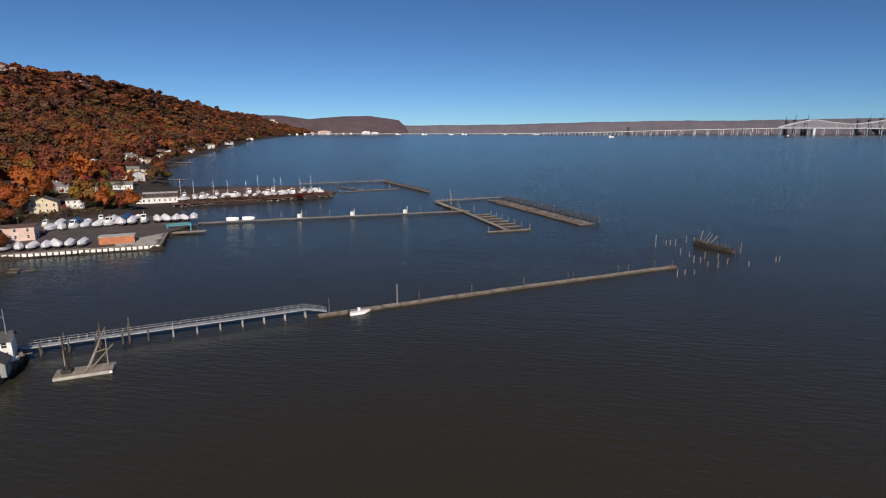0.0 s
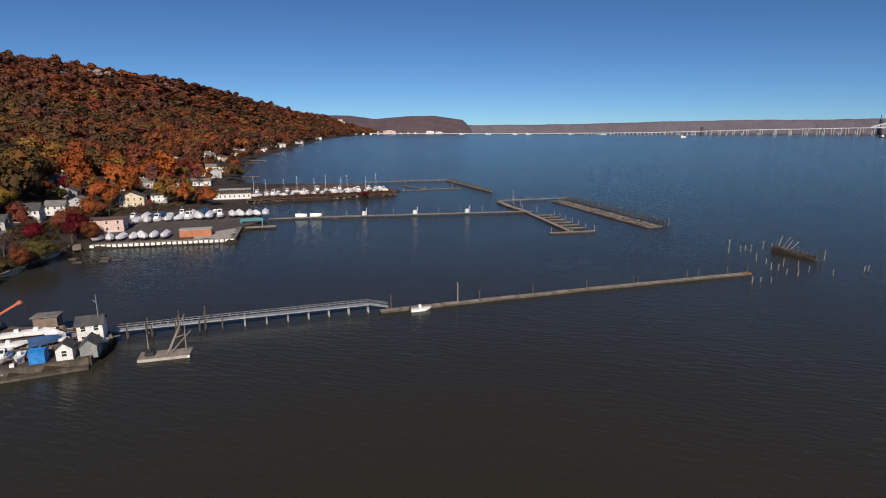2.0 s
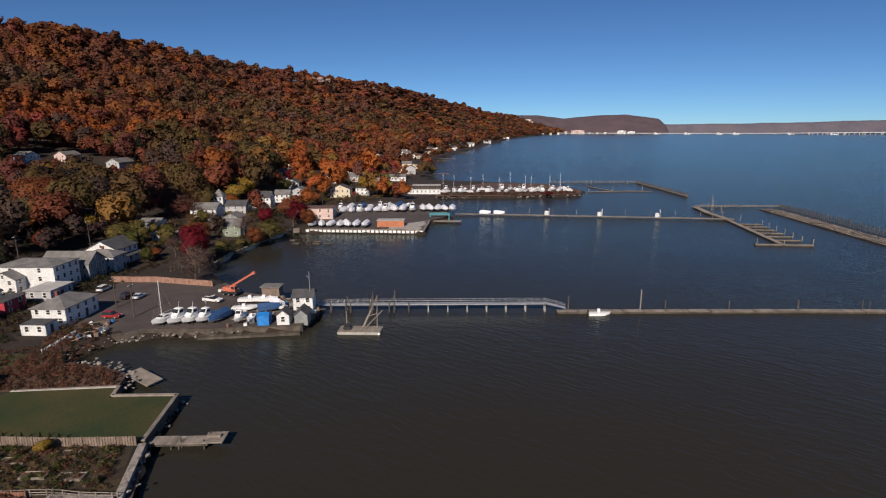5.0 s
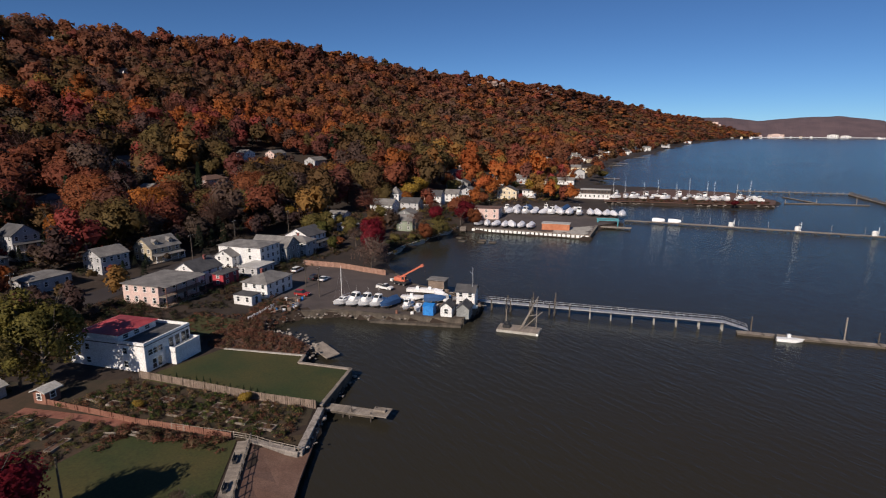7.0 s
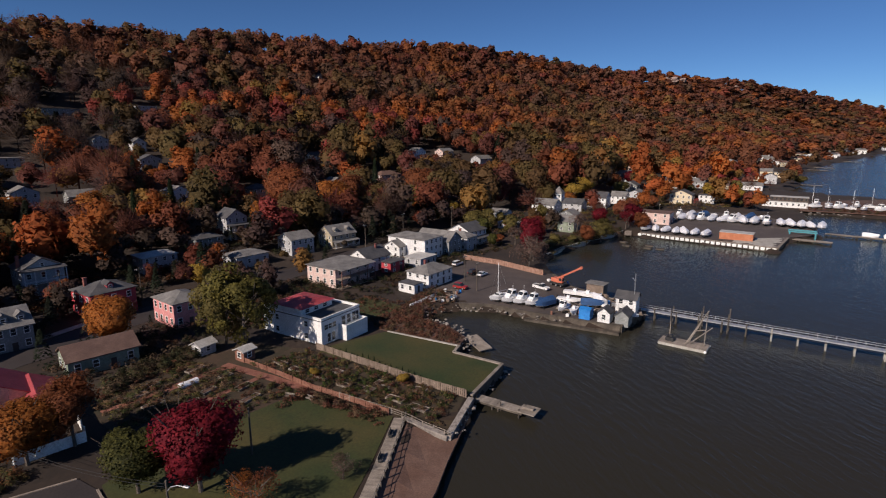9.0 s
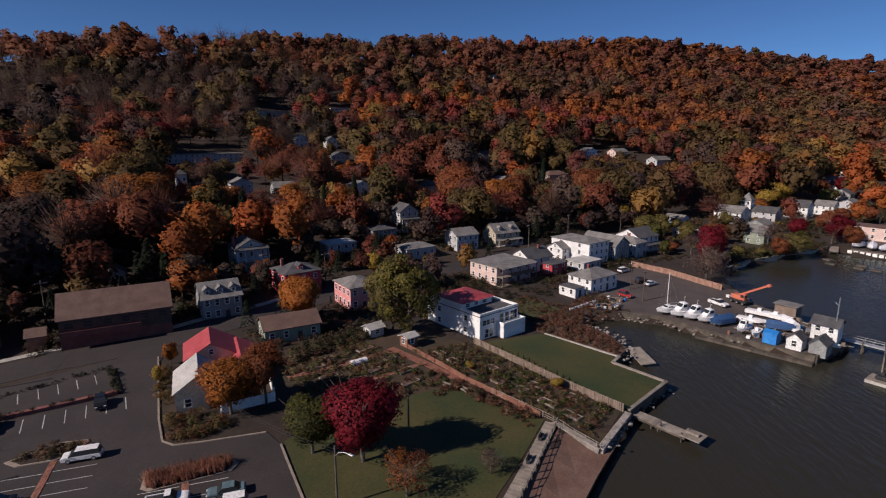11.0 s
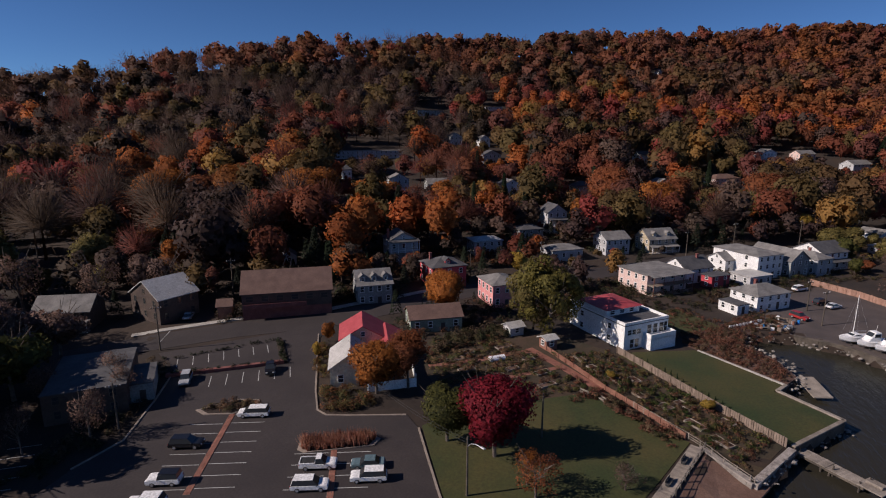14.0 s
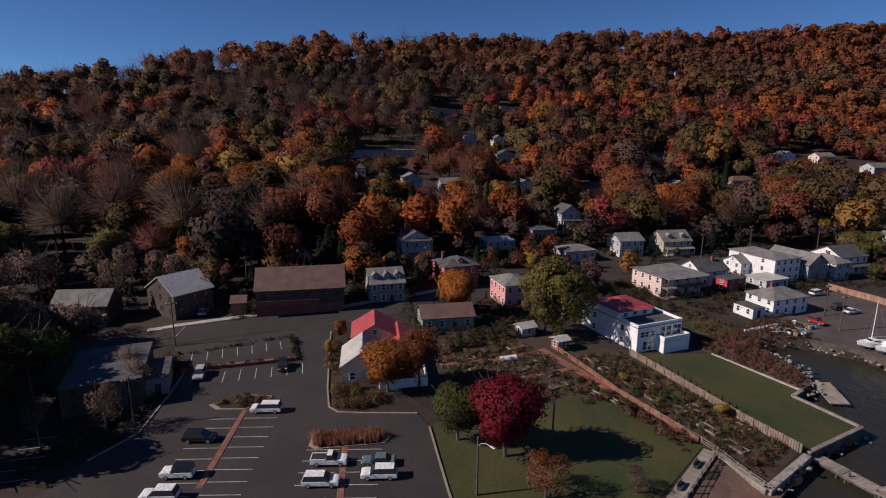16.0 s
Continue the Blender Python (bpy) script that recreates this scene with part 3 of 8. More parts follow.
def facets(splits):
    """A unit ball of 8 or 32 triangles."""
    t = OCTA
    for _ in range(splits):
        a, b, c = t[:, 0], t[:, 1], t[:, 2]
        ab, bc, ca = (a + b) / 2, (b + c) / 2, (c + a) / 2
        t = np.concatenate([np.stack(q, 1) for q in ((a, ab, ca), (ab, b, bc), (ca, bc, c), (ab, bc, ca))])
        t = t / np.linalg.norm(t, axis=2, keepdims=True)
    return t


def crown_shape(rng, tufts, card, tall=1.0, lobes=9, conifer=False, spread=0.55, mass=(0.36, 0.58), core=None):
    """A crown of radius about 1 round (0, 0, tall): lumpy masses beset with tufts. Returns triangles (n, 3, 3) that face outwards."""
    f = rng.random(tufts)
    if conifer:
        f = f ** 0.7
        a = rng.random(tufts) * 6.283
        rad = (1 - f) * 0.55 + 0.04
        c = np.stack([np.cos(a) * rad, np.sin(a) * rad, 0.1 + f * 2.3], 1)
        u = np.stack([np.cos(a), np.sin(a), np.full(tufts, -0.5)], 1) * card * 1.3
        v = np.stack([-np.sin(a), np.cos(a), np.zeros(tufts)], 1) * card * 0.8
        return np.stack([c - u * 0.4 - v, c + u, c - u * 0.4 + v], 1)
    cs = rng.normal(0, 1, (lobes, 3))
    cs /= np.linalg.norm(cs, axis=1, keepdims=True)
    cs *= spread * rng.random((lobes, 1)) ** 0.4
    cs[:, 2] *= tall
    rs = rng.uniform(*mass, lobes)
    k = rng.integers(lobes, size=tufts)
    n = rng.normal(0, 1, (tufts, 3))
    n[:, 2] += 0.35
    n /= np.linalg.norm(n, axis=1, keepdims=True)
    c = cs[k] + n * (rs[k] * rng.uniform(0.82, 1.08, tufts))[:, None] * np.array([1, 1, tall ** 0.5])
    n2 = n + rng.normal(0, 0.45, (tufts, 3))
    n2 /= np.linalg.norm(n2, axis=1, keepdims=True)
    u = np.cross(n2, rng.normal(0, 1, (tufts, 3)))
    u /= np.linalg.norm(u, axis=1, keepdims=True) + 1e-9
    v = np.cross(n2, u)
    s = (card * rng.uniform(0.6, 1.35, tufts))[:, None]
    t = np.stack([c + u * s, c - u * s * 0.6 + v * s * 0.9, c - u * s * 0.5 - v * s * 0.9], 1)
    if core is not None:
        ball = facets(core)
        inner = [cs[i] + ball * rng.uniform(0.8, 1.0, (len(ball), 1, 1)) * rs[i] * 0.84 * np.array([1, 1, tall ** 0.5]) for i in range(lobes)]
        t = np.concatenate([t] + inner)
    t[:, :, 2] += tall
    return t


def bare_shape(rng, twigs, tall=1.2):
    """A leafless crown: thin upswept twigs that fan out from the middle."""
    n = rng.normal(0, 1, (twigs, 3))
    n[:, 2] = np.abs(n[:, 2]) * 0.9 - 0.15
    n /= np.linalg.norm(n, axis=1, keepdims=True)
    r0 = rng.uniform(0.05, 0.75, (twigs, 1))
    a = n * r0 * np.array([1, 1, tall])
    b = n * (r0 + rng.uniform(0.2, 0.45, (twigs, 1))) * np.array([1, 1, tall]) + rng.normal(0, 0.05, (twigs, 3))
    side = np.cross(n, rng.normal(0, 1, (twigs, 3)))
    side /= np.linalg.norm(side, axis=1, keepdims=True) + 1e-9
    w = rng.uniform(0.004, 0.013, (twigs, 1))
    t = np.stack([a - side * w, a + side * w, b], 1)
    stem = []
    for k in range(5):
        h0, ang = rng.uniform(-0.1, 0.25), k * 1.26 + rng.random()
        tip = np.array([math.cos(ang) * 0.5, math.sin(ang) * 0.5, tall * rng.uniform(0.5, 0.9)])
        for q in (0, 1.57):
            s = np.array([math.cos(ang + q), math.sin(ang + q), 0]) * 0.03
            stem.append([np.array([0, 0, h0]) - s, np.array([0, 0, h0]) + s, tip])
    for q in range(4):
        s = np.array([math.cos(q * 1.57), math.sin(q * 1.57), 0]) * 0.045
        stem.append([s - np.array([0, 0, 0.9]), np.array([-s[1], s[0], -0.9]), np.array([0, 0, 0.6])])
    t = np.concatenate([t, np.array(stem)])
    t[:, :, 2] += tall * 0.75
    return t


def soft_normals(tris, centre):
    """Shading directions of the tufts: mostly those of the rounded mass that they belong to."""
    g = np.cross(tris[:, 1] - tris[:, 0], tris[:, 2] - tris[:, 0])
    g /= np.linalg.norm(g, axis=1, keepdims=True) + 1e-9
    o = tris.mean(1) - centre
    o /= np.linalg.norm(o, axis=1, keepdims=True) + 1e-9
    flip = (g * o).sum(1) < 0
    g[flip] *= -1
    n = 0.34 * g + 0.9 * o
    n /= np.linalg.norm(n, axis=1, keepdims=True)
    return flip, n


def tri_mesh(name, tris, normals=None):
    """A mesh of loose triangles."""
    me = bpy.data.meshes.new(name)
    v = np.asarray(tris).reshape(-1, 3)
    me.vertices.add(len(v))
    me.vertices.foreach_set("co", v.astype(np.float32).ravel())
    me.loops.add(len(v))
    me.loops.foreach_set("vertex_index", np.arange(len(v), dtype=np.int32))
    me.polygons.add(len(v) // 3)
    me.polygons.foreach_set("loop_start", np.arange(0, len(v), 3, dtype=np.int32))
    me.polygons.foreach_set("use_smooth", np.ones(len(v) // 3, dtype=bool))
    me.update()
    if normals is not None:
        me.normals_split_custom_set_from_vertices(np.repeat(normals, 3, axis=0).astype(np.float32))
    return me


def crown_mesh(tris, centre):
    flip, n = soft_normals(tris, np.array(centre))
    tris = tris.copy()
    tris[flip] = tris[flip][:, ::-1]
    return tri_mesh("crown", tris, n)




# ---- houses
WOOD_START = 66
CLEARINGS = []  # (x, y, radius) kept free of the wood
OPEN_FRONTS = []  # houses with a view of the river: x, y, height of the windows, half width, how open the view is


def window_mesh(w, h, bars, frame_name):
    key = ("win", round(w, 1), round(h, 1), bars, frame_name)
    if key not in MESHES:
        bm = bmesh.new()
        t = 0.12
        for x0, z0, x1, z1 in ((-w / 2 - t, -t, -w / 2, h + t), (w / 2, -t, w / 2 + t, h + t), (-w / 2, h, w / 2, h + t), (-w / 2 - 0.05, -t, w / 2 + 0.05, 0)):
            box(bm, x0, -0.07, z0, x1, 0.02, z1)
        if bars:
            box(bm, -w / 2, -0.04, h / 2 - 0.04, w / 2, 0.0, h / 2 + 0.04)
        me = bpy.data.meshes.new("window")
        bm.to_mesh(me)
        bm.free()
        bm = bmesh.new()
        box(bm, -w / 2, -0.02, 0, w / 2, 0.015, h)
        mp = bpy.data.meshes.new("pane")
        bm.to_mesh(mp)
        bm.free()
        MESHES[key] = (me, mp)
    return MESHES[key]


def window(parent, m, w=0.9, h=1.4, frame_mat=None, bars=True):
    me, mp = window_mesh(w, h, bars, (frame_mat or WHITE).name)
    ob = shared("window", me, None, parent, m=m)
    if not me.materials:
        me.materials.append(frame_mat or WHITE)
    shared("pane", mp, GLASS, ob)
    return ob


def door(parent, m, w=1.0, h=2.05, mat=None):
    bm = bmesh.new()
    box(bm, -w / 2, -0.06, 0, w / 2, 0.02, h, bevel=0.02)
    box(bm, -w / 2 + 0.15, -0.075, 0.25, w / 2 - 0.15, -0.05, 0.95)
    box(bm, -w / 2 + 0.15, -0.075, 1.1, w / 2 - 0.15, -0.05, h - 0.2)
    part("door", bm, mat or DARK_SIDING, parent, m=m)


def face(side, s, z, w, d):
    """The pose of something on a wall: river side (-y), south end (-x) or north end (+x); s along it."""
    if side == "river":
        return pose(s, 0, z)
    if side == "south":
        return pose(0, s, z, 0, 0, -90)
    return pose(w, s, z, 0, 0, 90)


def house(near, rot, w, d, h, roof="ridge_x", rise=2.4, wall=None, top=None, label="", name="house", category="house", floors=2, cols=(3, 3), over=0.4,
          chimney=None, dormers=0, porch=None, deck=None, base=None, size=(0.9, 1.35), doors=1, trim=None, group="", north=False, sunk=0.6):
    """A house from its corner nearest the river and the south: w along the street, d up the hill, h to the eaves."""
    wall, top = wall or WHITE_SIDING, top or ROOF_GREY
    cx, cy = near[0] + math.cos(radians(rot)) * w / 2 - math.sin(radians(rot)) * d / 2, near[1] + math.sin(radians(rot)) * w / 2 + math.cos(radians(rot)) * d / 2
    zs = [ground(near[0] + math.cos(radians(rot)) * a - math.sin(radians(rot)) * b, near[1] + math.sin(radians(rot)) * a + math.cos(radians(rot)) * b) for a in (0, w) for b in (0, d)]
    z0 = base if base is not None else max(min(zs), 1.6) + 0.15
    ob = thing(name, pose(near[0], near[1], z0, 0, 0, rot), label, category, group)
    CLEARINGS.append((cx, cy, math.hypot(w, d) / 2 - 1.0))
    OPEN_FRONTS.append((cx, cy, z0 + h * {"northern village houses": 0.7, "shore houses": 0.9, "hillside houses": 0.65}.get(group, 0.45), max(w, d) / 2, {"northern village houses": 0.55, "shore houses": 0.5}.get(group, 1.0)))
    bm = bmesh.new()
    if roof == "ridge_x":
        prof = [(0, -sunk), (d, -sunk), (d, h), (d / 2, h + rise), (0, h)]
        extruded(bm, prof, 0, w)
        for v in bm.verts:
            v.co = Vector((v.co.y, v.co.x, v.co.z))
        bmesh.ops.recalc_face_normals(bm, faces=bm.faces[:])
    elif roof == "ridge_y":
        extruded(bm, [(0, -sunk), (w, -sunk), (w, h), (w / 2, h + rise), (0, h)], 0, d)
    else:
        box(bm, 0, 0, -sunk, w, d, h)
    part("wall", bm, wall, ob)
    bm = bmesh.new()
    t = 0.18
    if roof in ("ridge_x", "ridge_y"):
        span, run = (d, w) if roof == "ridge_x" else (w, d)
        drop = over * rise / (span / 2)
        for sgn in (0, 1):
            a = (-over, h - drop + 0.03) if not sgn else (span + over, h - drop + 0.03)
            b = (span / 2, h + rise + 0.03)
            extruded(bm, [a, b, (b[0], b[1] + t), (a[0], a[1] + t)], -over, run + over)
        if roof == "ridge_x":
            for v in bm.verts:
                v.co = Vector((v.co.y, v.co.x, v.co.z))
            bmesh.ops.recalc_face_normals(bm, faces=bm.faces[:])
    elif roof == "hip":
        k = min(w, d) / 2
        lo = [bm.verts.new(c) for c in ((-over, -over, h), (w + over, -over, h), (w + over, d + over, h), (-over, d + over, h))]
        lo2 = [bm.verts.new((v.co.x, v.co.y, h + t)) for v in lo]
        r = [bm.verts.new(c) for c in (((k, d / 2, h + rise), (w - k, d / 2, h + rise)) if w > d + 0.1 else ((w / 2, k, h + rise), (w / 2, d - k + 0.05, h + rise)))]
        bm.faces.new(lo[::-1])
        for i in range(4):
            bm.faces.new((lo[i], lo[(i + 1) % 4], lo2[(i + 1) % 4], lo2[i]))
        if w > d + 0.1:
            for f in ((lo2[0], lo2[1], r[1], r[0]), (lo2[1], lo2[2], r[1]), (lo2[2], lo2[3], r[0], r[1]), (lo2[3], lo2[0], r[0])):
                bm.faces.new(f)
        else:
            for f in ((lo2[0], lo2[1], r[0]), (lo2[1], lo2[2], r[1], r[0]), (lo2[2], lo2[3], r[1]), (lo2[3], lo2[0], r[0], r[1])):
                bm.faces.new(f)
    else:
        box(bm, -over, -over, h, w + over, d + over, h + t)
    part("roof", bm, top, ob)
    fh = h / floors
    for side, n, length in (("river", cols[0], w), ("south", cols[1], d), ("north", cols[1] if north else 0, d)):
        for f in range(floors):
            for k in range(n):
                s = length * (k + 0.5) / n
                if side == "river" and f == 0 and k == n // 2 and doors:
                    door(ob, face(side, s, 0.05, w, d))
                else:
                    window(ob, face(side, s, f * fh + fh * 0.36, w, d), size[0], min(size[1], fh * 0.5), TIMBER_DARK if wall is DARK_SIDING else None)
    if roof in ("ridge_x", "ridge_y") and rise > 1.8:
        if roof == "ridge_x":
            for side in ("south", "north"):
                window(ob, face(side, d / 2, h + rise * 0.22, w, d), 0.7, 0.9, TIMBER_DARK if wall is DARK_SIDING else None)
        else:
            window(ob, face("river", w / 2, h + rise * 0.22, w, d), 0.7, 0.9)
    if chimney:
        x, y = chimney[0] * w, chimney[1] * d
        bm = bmesh.new()
        box(bm, x - 0.35, y - 0.35, h * 0.6, x + 0.35, y + 0.35, h + rise + 0.9, bevel=0.03)
        box(bm, x - 0.42, y - 0.42, h + rise + 0.75, x + 0.42, y + 0.42, h + rise + 0.92)
        part("chimney", bm, DARK_BRICK, ob)
    for k in range(dormers):
        x = w * (k + 0.5) / dormers
        y0, zb = d * 0.13, h + rise * 0.26
        bm = bmesh.new()
        extruded(bm, [(x - 0.75, zb - 0.4), (x + 0.75, zb - 0.4), (x + 0.75, zb + 1.1), (x, zb + 1.75), (x - 0.75, zb + 1.1)], y0, y0 + d * 0.3)
        dm = part("dormer", bm, wall, ob)
        bm = bmesh.new()
        for sg in (-1, 1):
            extruded(bm, [(x + sg * 1.0, zb + 0.93), (x, zb + 1.78), (x, zb + 1.92), (x + sg * 1.0, zb + 1.07)], y0 - 0.25, y0 + d * 0.3)
        part("dormer_roof", bm, top, dm)
        window(ob, pose(x, y0, zb), 0.7, 0.95)
    if porch:
        levels, deep = porch
        for f in range(levels):
            zb = f * fh
            bm = bmesh.new()
            box(bm, 0, -deep, zb - 0.15, w, -0.01, zb + 0.05)
            part("porch_floor", bm, TIMBER, ob)
            for k in range(5):
                bm = bmesh.new()
                x = 0.1 + (w - 0.2) * k / 4
                box(bm, x - 0.09, -deep, zb + 0.05, x + 0.09, -deep + 0.18, zb + fh - 0.15, bevel=0.02)
                part("post", bm, trim or WHITE, ob)
            bm = bmesh.new()
            box(bm, 0, -deep + 0.05, zb + 0.9, w, -deep + 0.13, zb + 1.0)
            box(bm, 0, -deep + 0.05, zb + 0.2, w, -deep + 0.13, zb + 0.27)
            for k in range(int(w / 0.35)):
                box(bm, k * 0.35 + 0.15, -deep + 0.07, zb + 0.27, k * 0.35 + 0.2, -deep + 0.11, zb + 0.9)
            part("railing", bm, trim or WHITE, ob)
        bm = bmesh.new()
        extruded(bm, [(-deep - 0.3, levels * fh - 0.15), (0, levels * fh + 0.3), (0, levels * fh + 0.42), (-deep - 0.3, levels * fh - 0.03)], -0.2, w + 0.2)
        for v in bm.verts:
            v.co = Vector((v.co.y, v.co.x, v.co.z))
        bmesh.ops.recalc_face_normals(bm, faces=bm.faces[:])
        part("porch_roof", bm, top, ob)
    return ob


# the street of houses by the water, from the gardens northwards
white_villa = house((-115.2, -1.2), 134, 12.6, 18.6, 5.6, "flat", 0, WHITE, ROOF_DARK, "white modern villa with a red roof and terraces beside the lawn", cols=(0, 2), size=(1.0, 1.2), doors=0, over=0.05, base=2.05)
bm = bmesh.new()
for a, b, c, e in ((-0.02, -0.02, 12.62, 0.28), (-0.02, 0.28, 0.28, 18.6), (12.34, 0.28, 12.62, 18.6), (0.28, 18.3, 12.34, 18.6)):
    box(bm, a, b, 5.78, c, e, 6.35)
part("parapet", bm, WHITE, white_villa)
bm = bmesh.new()
box(bm, 0.5, 6.4, 5.78, 10.2, 15.6, 7.3)
part("upper_storey", bm, WHITE, white_villa)
bm = bmesh.new()
rv = [bm.verts.new(c) for c in ((0.0, 5.8, 7.3), (10.8, 5.8, 7.3), (10.8, 16.2, 7.3), (0.0, 16.2, 7.3), (5.4, 9.8, 8.5), (5.4, 12.2, 8.5))]
for f in ((0, 1, 4), (1, 2, 5, 4), (2, 3, 5), (3, 0, 4, 5), (3, 2, 1, 0)):
    bm.faces.new([rv[i] for i in f])
part("red_roof", bm, ROOF_RED, white_villa, "low red hipped roof")
for k in range(3):
    window(white_villa, pose(2.2 + k * 2.8, 6.4, 6.1), 1.2, 0.8)
bm = bmesh.new()
box(bm, 5.3, -2.4, 2.5, 12.6, -0.02, 2.8)
box(bm, 5.3, -2.4, -0.5, 12.6, -2.1, 3.7)
box(bm, 12.3, -2.1, -0.5, 12.6, -0.02, 3.7)
box(bm, 5.3, -2.1, -0.5, 5.6, -0.02, 3.7)
part("terrace", bm, WHITE, white_villa, "white walled river terrace")
for x, z, w, h in ((1.4, 3.5, 1.1, 1.1), (2.7, 3.5, 1.1, 1.1), (4.0, 3.5, 1.1, 1.1), (2.2, 0.5, 1.0, 1.9), (3.6, 0.5, 1.0, 1.9), (7.0, 3.0, 1.2, 2.1), (8.8, 3.0, 1.2, 2.1), (10.6, 3.0, 1.2, 2.1), (11.8, 3.0, 0.9, 2.1)):
    window(white_villa, pose(x, 0, z), w, h)

house((-159.4, 4.2), 132, 15.0, 12.0, 5.6, "flat", 0, PINK_SIDING, ROOF_GREY, "faded pink stucco house with a flat grey roof and timber decks", cols=(4, 4), over=0.5, porch=(2, 2.6), trim=TIMBER_RUST)
house((-174, 15.5), 131, 11.0, 9.0, 4.4, "ridge_x", 2.8, WHITE_SIDING, ROOF_DARK, "white gabled house with a dark roof and red rear wing", cols=(3, 2), chimney=(0.7, 0.4))
house((-171.5, 22.5), 131, 7.0, 4.0, 3.6, "flat", 0, RED_SIDING, ROOF_DARK, "crimson flat-roofed annex behind a white house", name="annex", cols=(2, 1))
house((-190, 28.5), 131, 9.5, 7.0, 4.3, "ridge_x", 2.0, WHITE_SIDING, ROOF_GREY, "small white gabled cottage with a grey roof", cols=(3, 2))
house((-186.2, 37.0), 131, 11.0, 17.0, 7.4, "hip", 1.3, WHITE_SIDING, ROOF_GREY, "tall white house with a shallow grey roof", floors=3, cols=(4, 2))
house((-176.5, 33.5), 131, 9.0, 7.0, 3.0, "flat", 0, PALE_SIDING, ROOF_LIGHT, "low grey outbuilding with a pale flat roof", name="outbuilding", category="outbuilding", floors=1, cols=(3, 2))
house((-192.5, 47.5), 132, 8.5, 15.0, 5.6, "ridge_y", 3.0, GREY_SIDING, ROOF_GREY, "dark grey gabled house with a weathered roof", cols=(3, 5))
house((-199, 56.5), 132, 7.5, 11.0, 5.2, "hip", 2.0, PALE_SIDING, ROOF_GREY, "pale grey house with a hipped roof and chimney", cols=(2, 3), chimney=(0.5, 0.5))
house((-209.2, 60.6), 128, 12.0, 11.0, 5.4, "ridge_x", 2.8, WHITE_SIDING, ROOF_DARK, "white gabled house with dark roof and river balcony", cols=(4, 3), porch=(1, 2.4))
house((-153.0, 31.1), 130, 12.0, 8.5, 4.2, "hip", 2.2, WHITE_SIDING, ROOF_GREY, "white waterside cottage with a hipped grey roof", cols=(4, 3), chimney=(0.4, 0.6))
house((-149.2, 26.0), 130, 4.0, 6.0, 2.5, "flat", 0, WHITE_SIDING, ROOF_DARK, "low white lean-to with a dark roof", name="lean_to", category="outbuilding", floors=1, cols=(1, 2), over=0.15)
house((-199.2, -9.0), 124, 9.5, 9.0, 5.6, "ridge_x", 2.2, PALE_SIDING, ROOF_GREY, "pale grey house with steps up from the street", cols=(4, 3), chimney=(0.1, 0.9))
house((-208.1, 5.7), 124, 11.5, 9.0, 4.8, "ridge_x", 3.2, TAN_SIDING, ROOF_GREY, "tan shingled house with two dormers and porch", cols=(4, 3), dormers=2, porch=(1, 2.2))
house((-139.0, -53.5), 132, 10.5, 10.0, 6.2, "hip", 2.2, RED_SIDING, ROOF_DARK, "crimson clapboard house with a grey hipped roof", cols=(3, 3), chimney=(0.2, 0.7), dormers=1)
house((-118.5, -66.5), 126, 9.0, 9.0, 5.4, "ridge_x", 3.0, GREY_SIDING, ROOF_GREY, "grey stone cottage with three small dormers", cols=(4, 2), dormers=3, base=4.2)
house((-78.4, -51.4), 118, 7.5, 9.5, 4.2, "ridge_y", 2.6, CREAM_SIDING, ROOF_LIGHT, "cream barn with a pale metal roof beside the lot", name="barn", category="barn", floors=1, cols=(2, 2), base=2.3)
red_hall = house((-88.8, -55.0), 118, 9.0, 9.0, 4.4, "ridge_y", 2.6, CREAM_SIDING, ROOF_RED, "long building with a red metal roof behind the barn", name="workshop", category="workshop", floors=1, cols=(2, 3))
house((-88.5, -47.6), 118, 6.0, 11.0, 3.2, "ridge_y", 1.6, WHITE_SIDING, ROOF_RED, "lower wing with a red metal roof and white wall", name="workshop_wing", category="workshop", floors=1, cols=(2, 3))
house((-106.5, -47.0), 122, 12.0, 7.5, 3.3, "ridge_x", 2.0, GREEN_SIDING, ROOF_BROWN, "low sage green house with a brown roof", floors=1, cols=(4, 2))
house((-131.0, -34.0), 128, 8.0, 10.0, 6.0, "hip", 1.8, ROSE_SIDING, ROOF_GREY, "rose pink clapboard house half hidden by a tree", cols=(3, 4))
house((-156.7, -74.8), 128, 9.6, 9.0, 7.6, "ridge_y", 2.6, PALE_SIDING, ROOF_DARK, "tall pale house with a stacked double porch", cols=(3, 3), porch=(2, 2.0), chimney=(0.05, 0.4))
house((-179.5, -52.6), 126, 10.6, 8.0, 5.0, "hip", 1.3, PALE_SIDING, ROOF_LIGHT, "pale two-storey house with a light roof", cols=(4, 2))
house((-223.0, -33.5), 124, 8.5, 9.0, 8.6, "ridge_y", 3.0, PALE_SIDING, ROOF_DARK, "tall white house with two stacked porches", floors=3, cols=(3, 3), porch=(2, 2.0))
house((-207, -42), 124, 10.0, 8.0, 4.2, "hip", 1.6, GREY_SIDING, ROOF_DARK, "grey house with a wide dark hipped roof", cols=(3, 2))
house((-184, -26), 128, 12.0, 9.0, 3.6, "hip", 1.6, PALE_SIDING, ROOF_GREY, "low house with a broad grey hipped roof", floors=1, cols=(4, 2))
brown_hall = house((-100.6, -88.0), 122, 21.0, 11.0, 6.4, "ridge_x", 4.2, DARK_SIDING, ROOF_BROWN, "long brown hall with a steep shingle roof", cols=(6, 3), size=(1.5, 1.2), trim=TIMBER_RUST)
bm = bmesh.new()
box(bm, 0.3, -1.6, 3.0, 15.0, -0.02, 3.2)
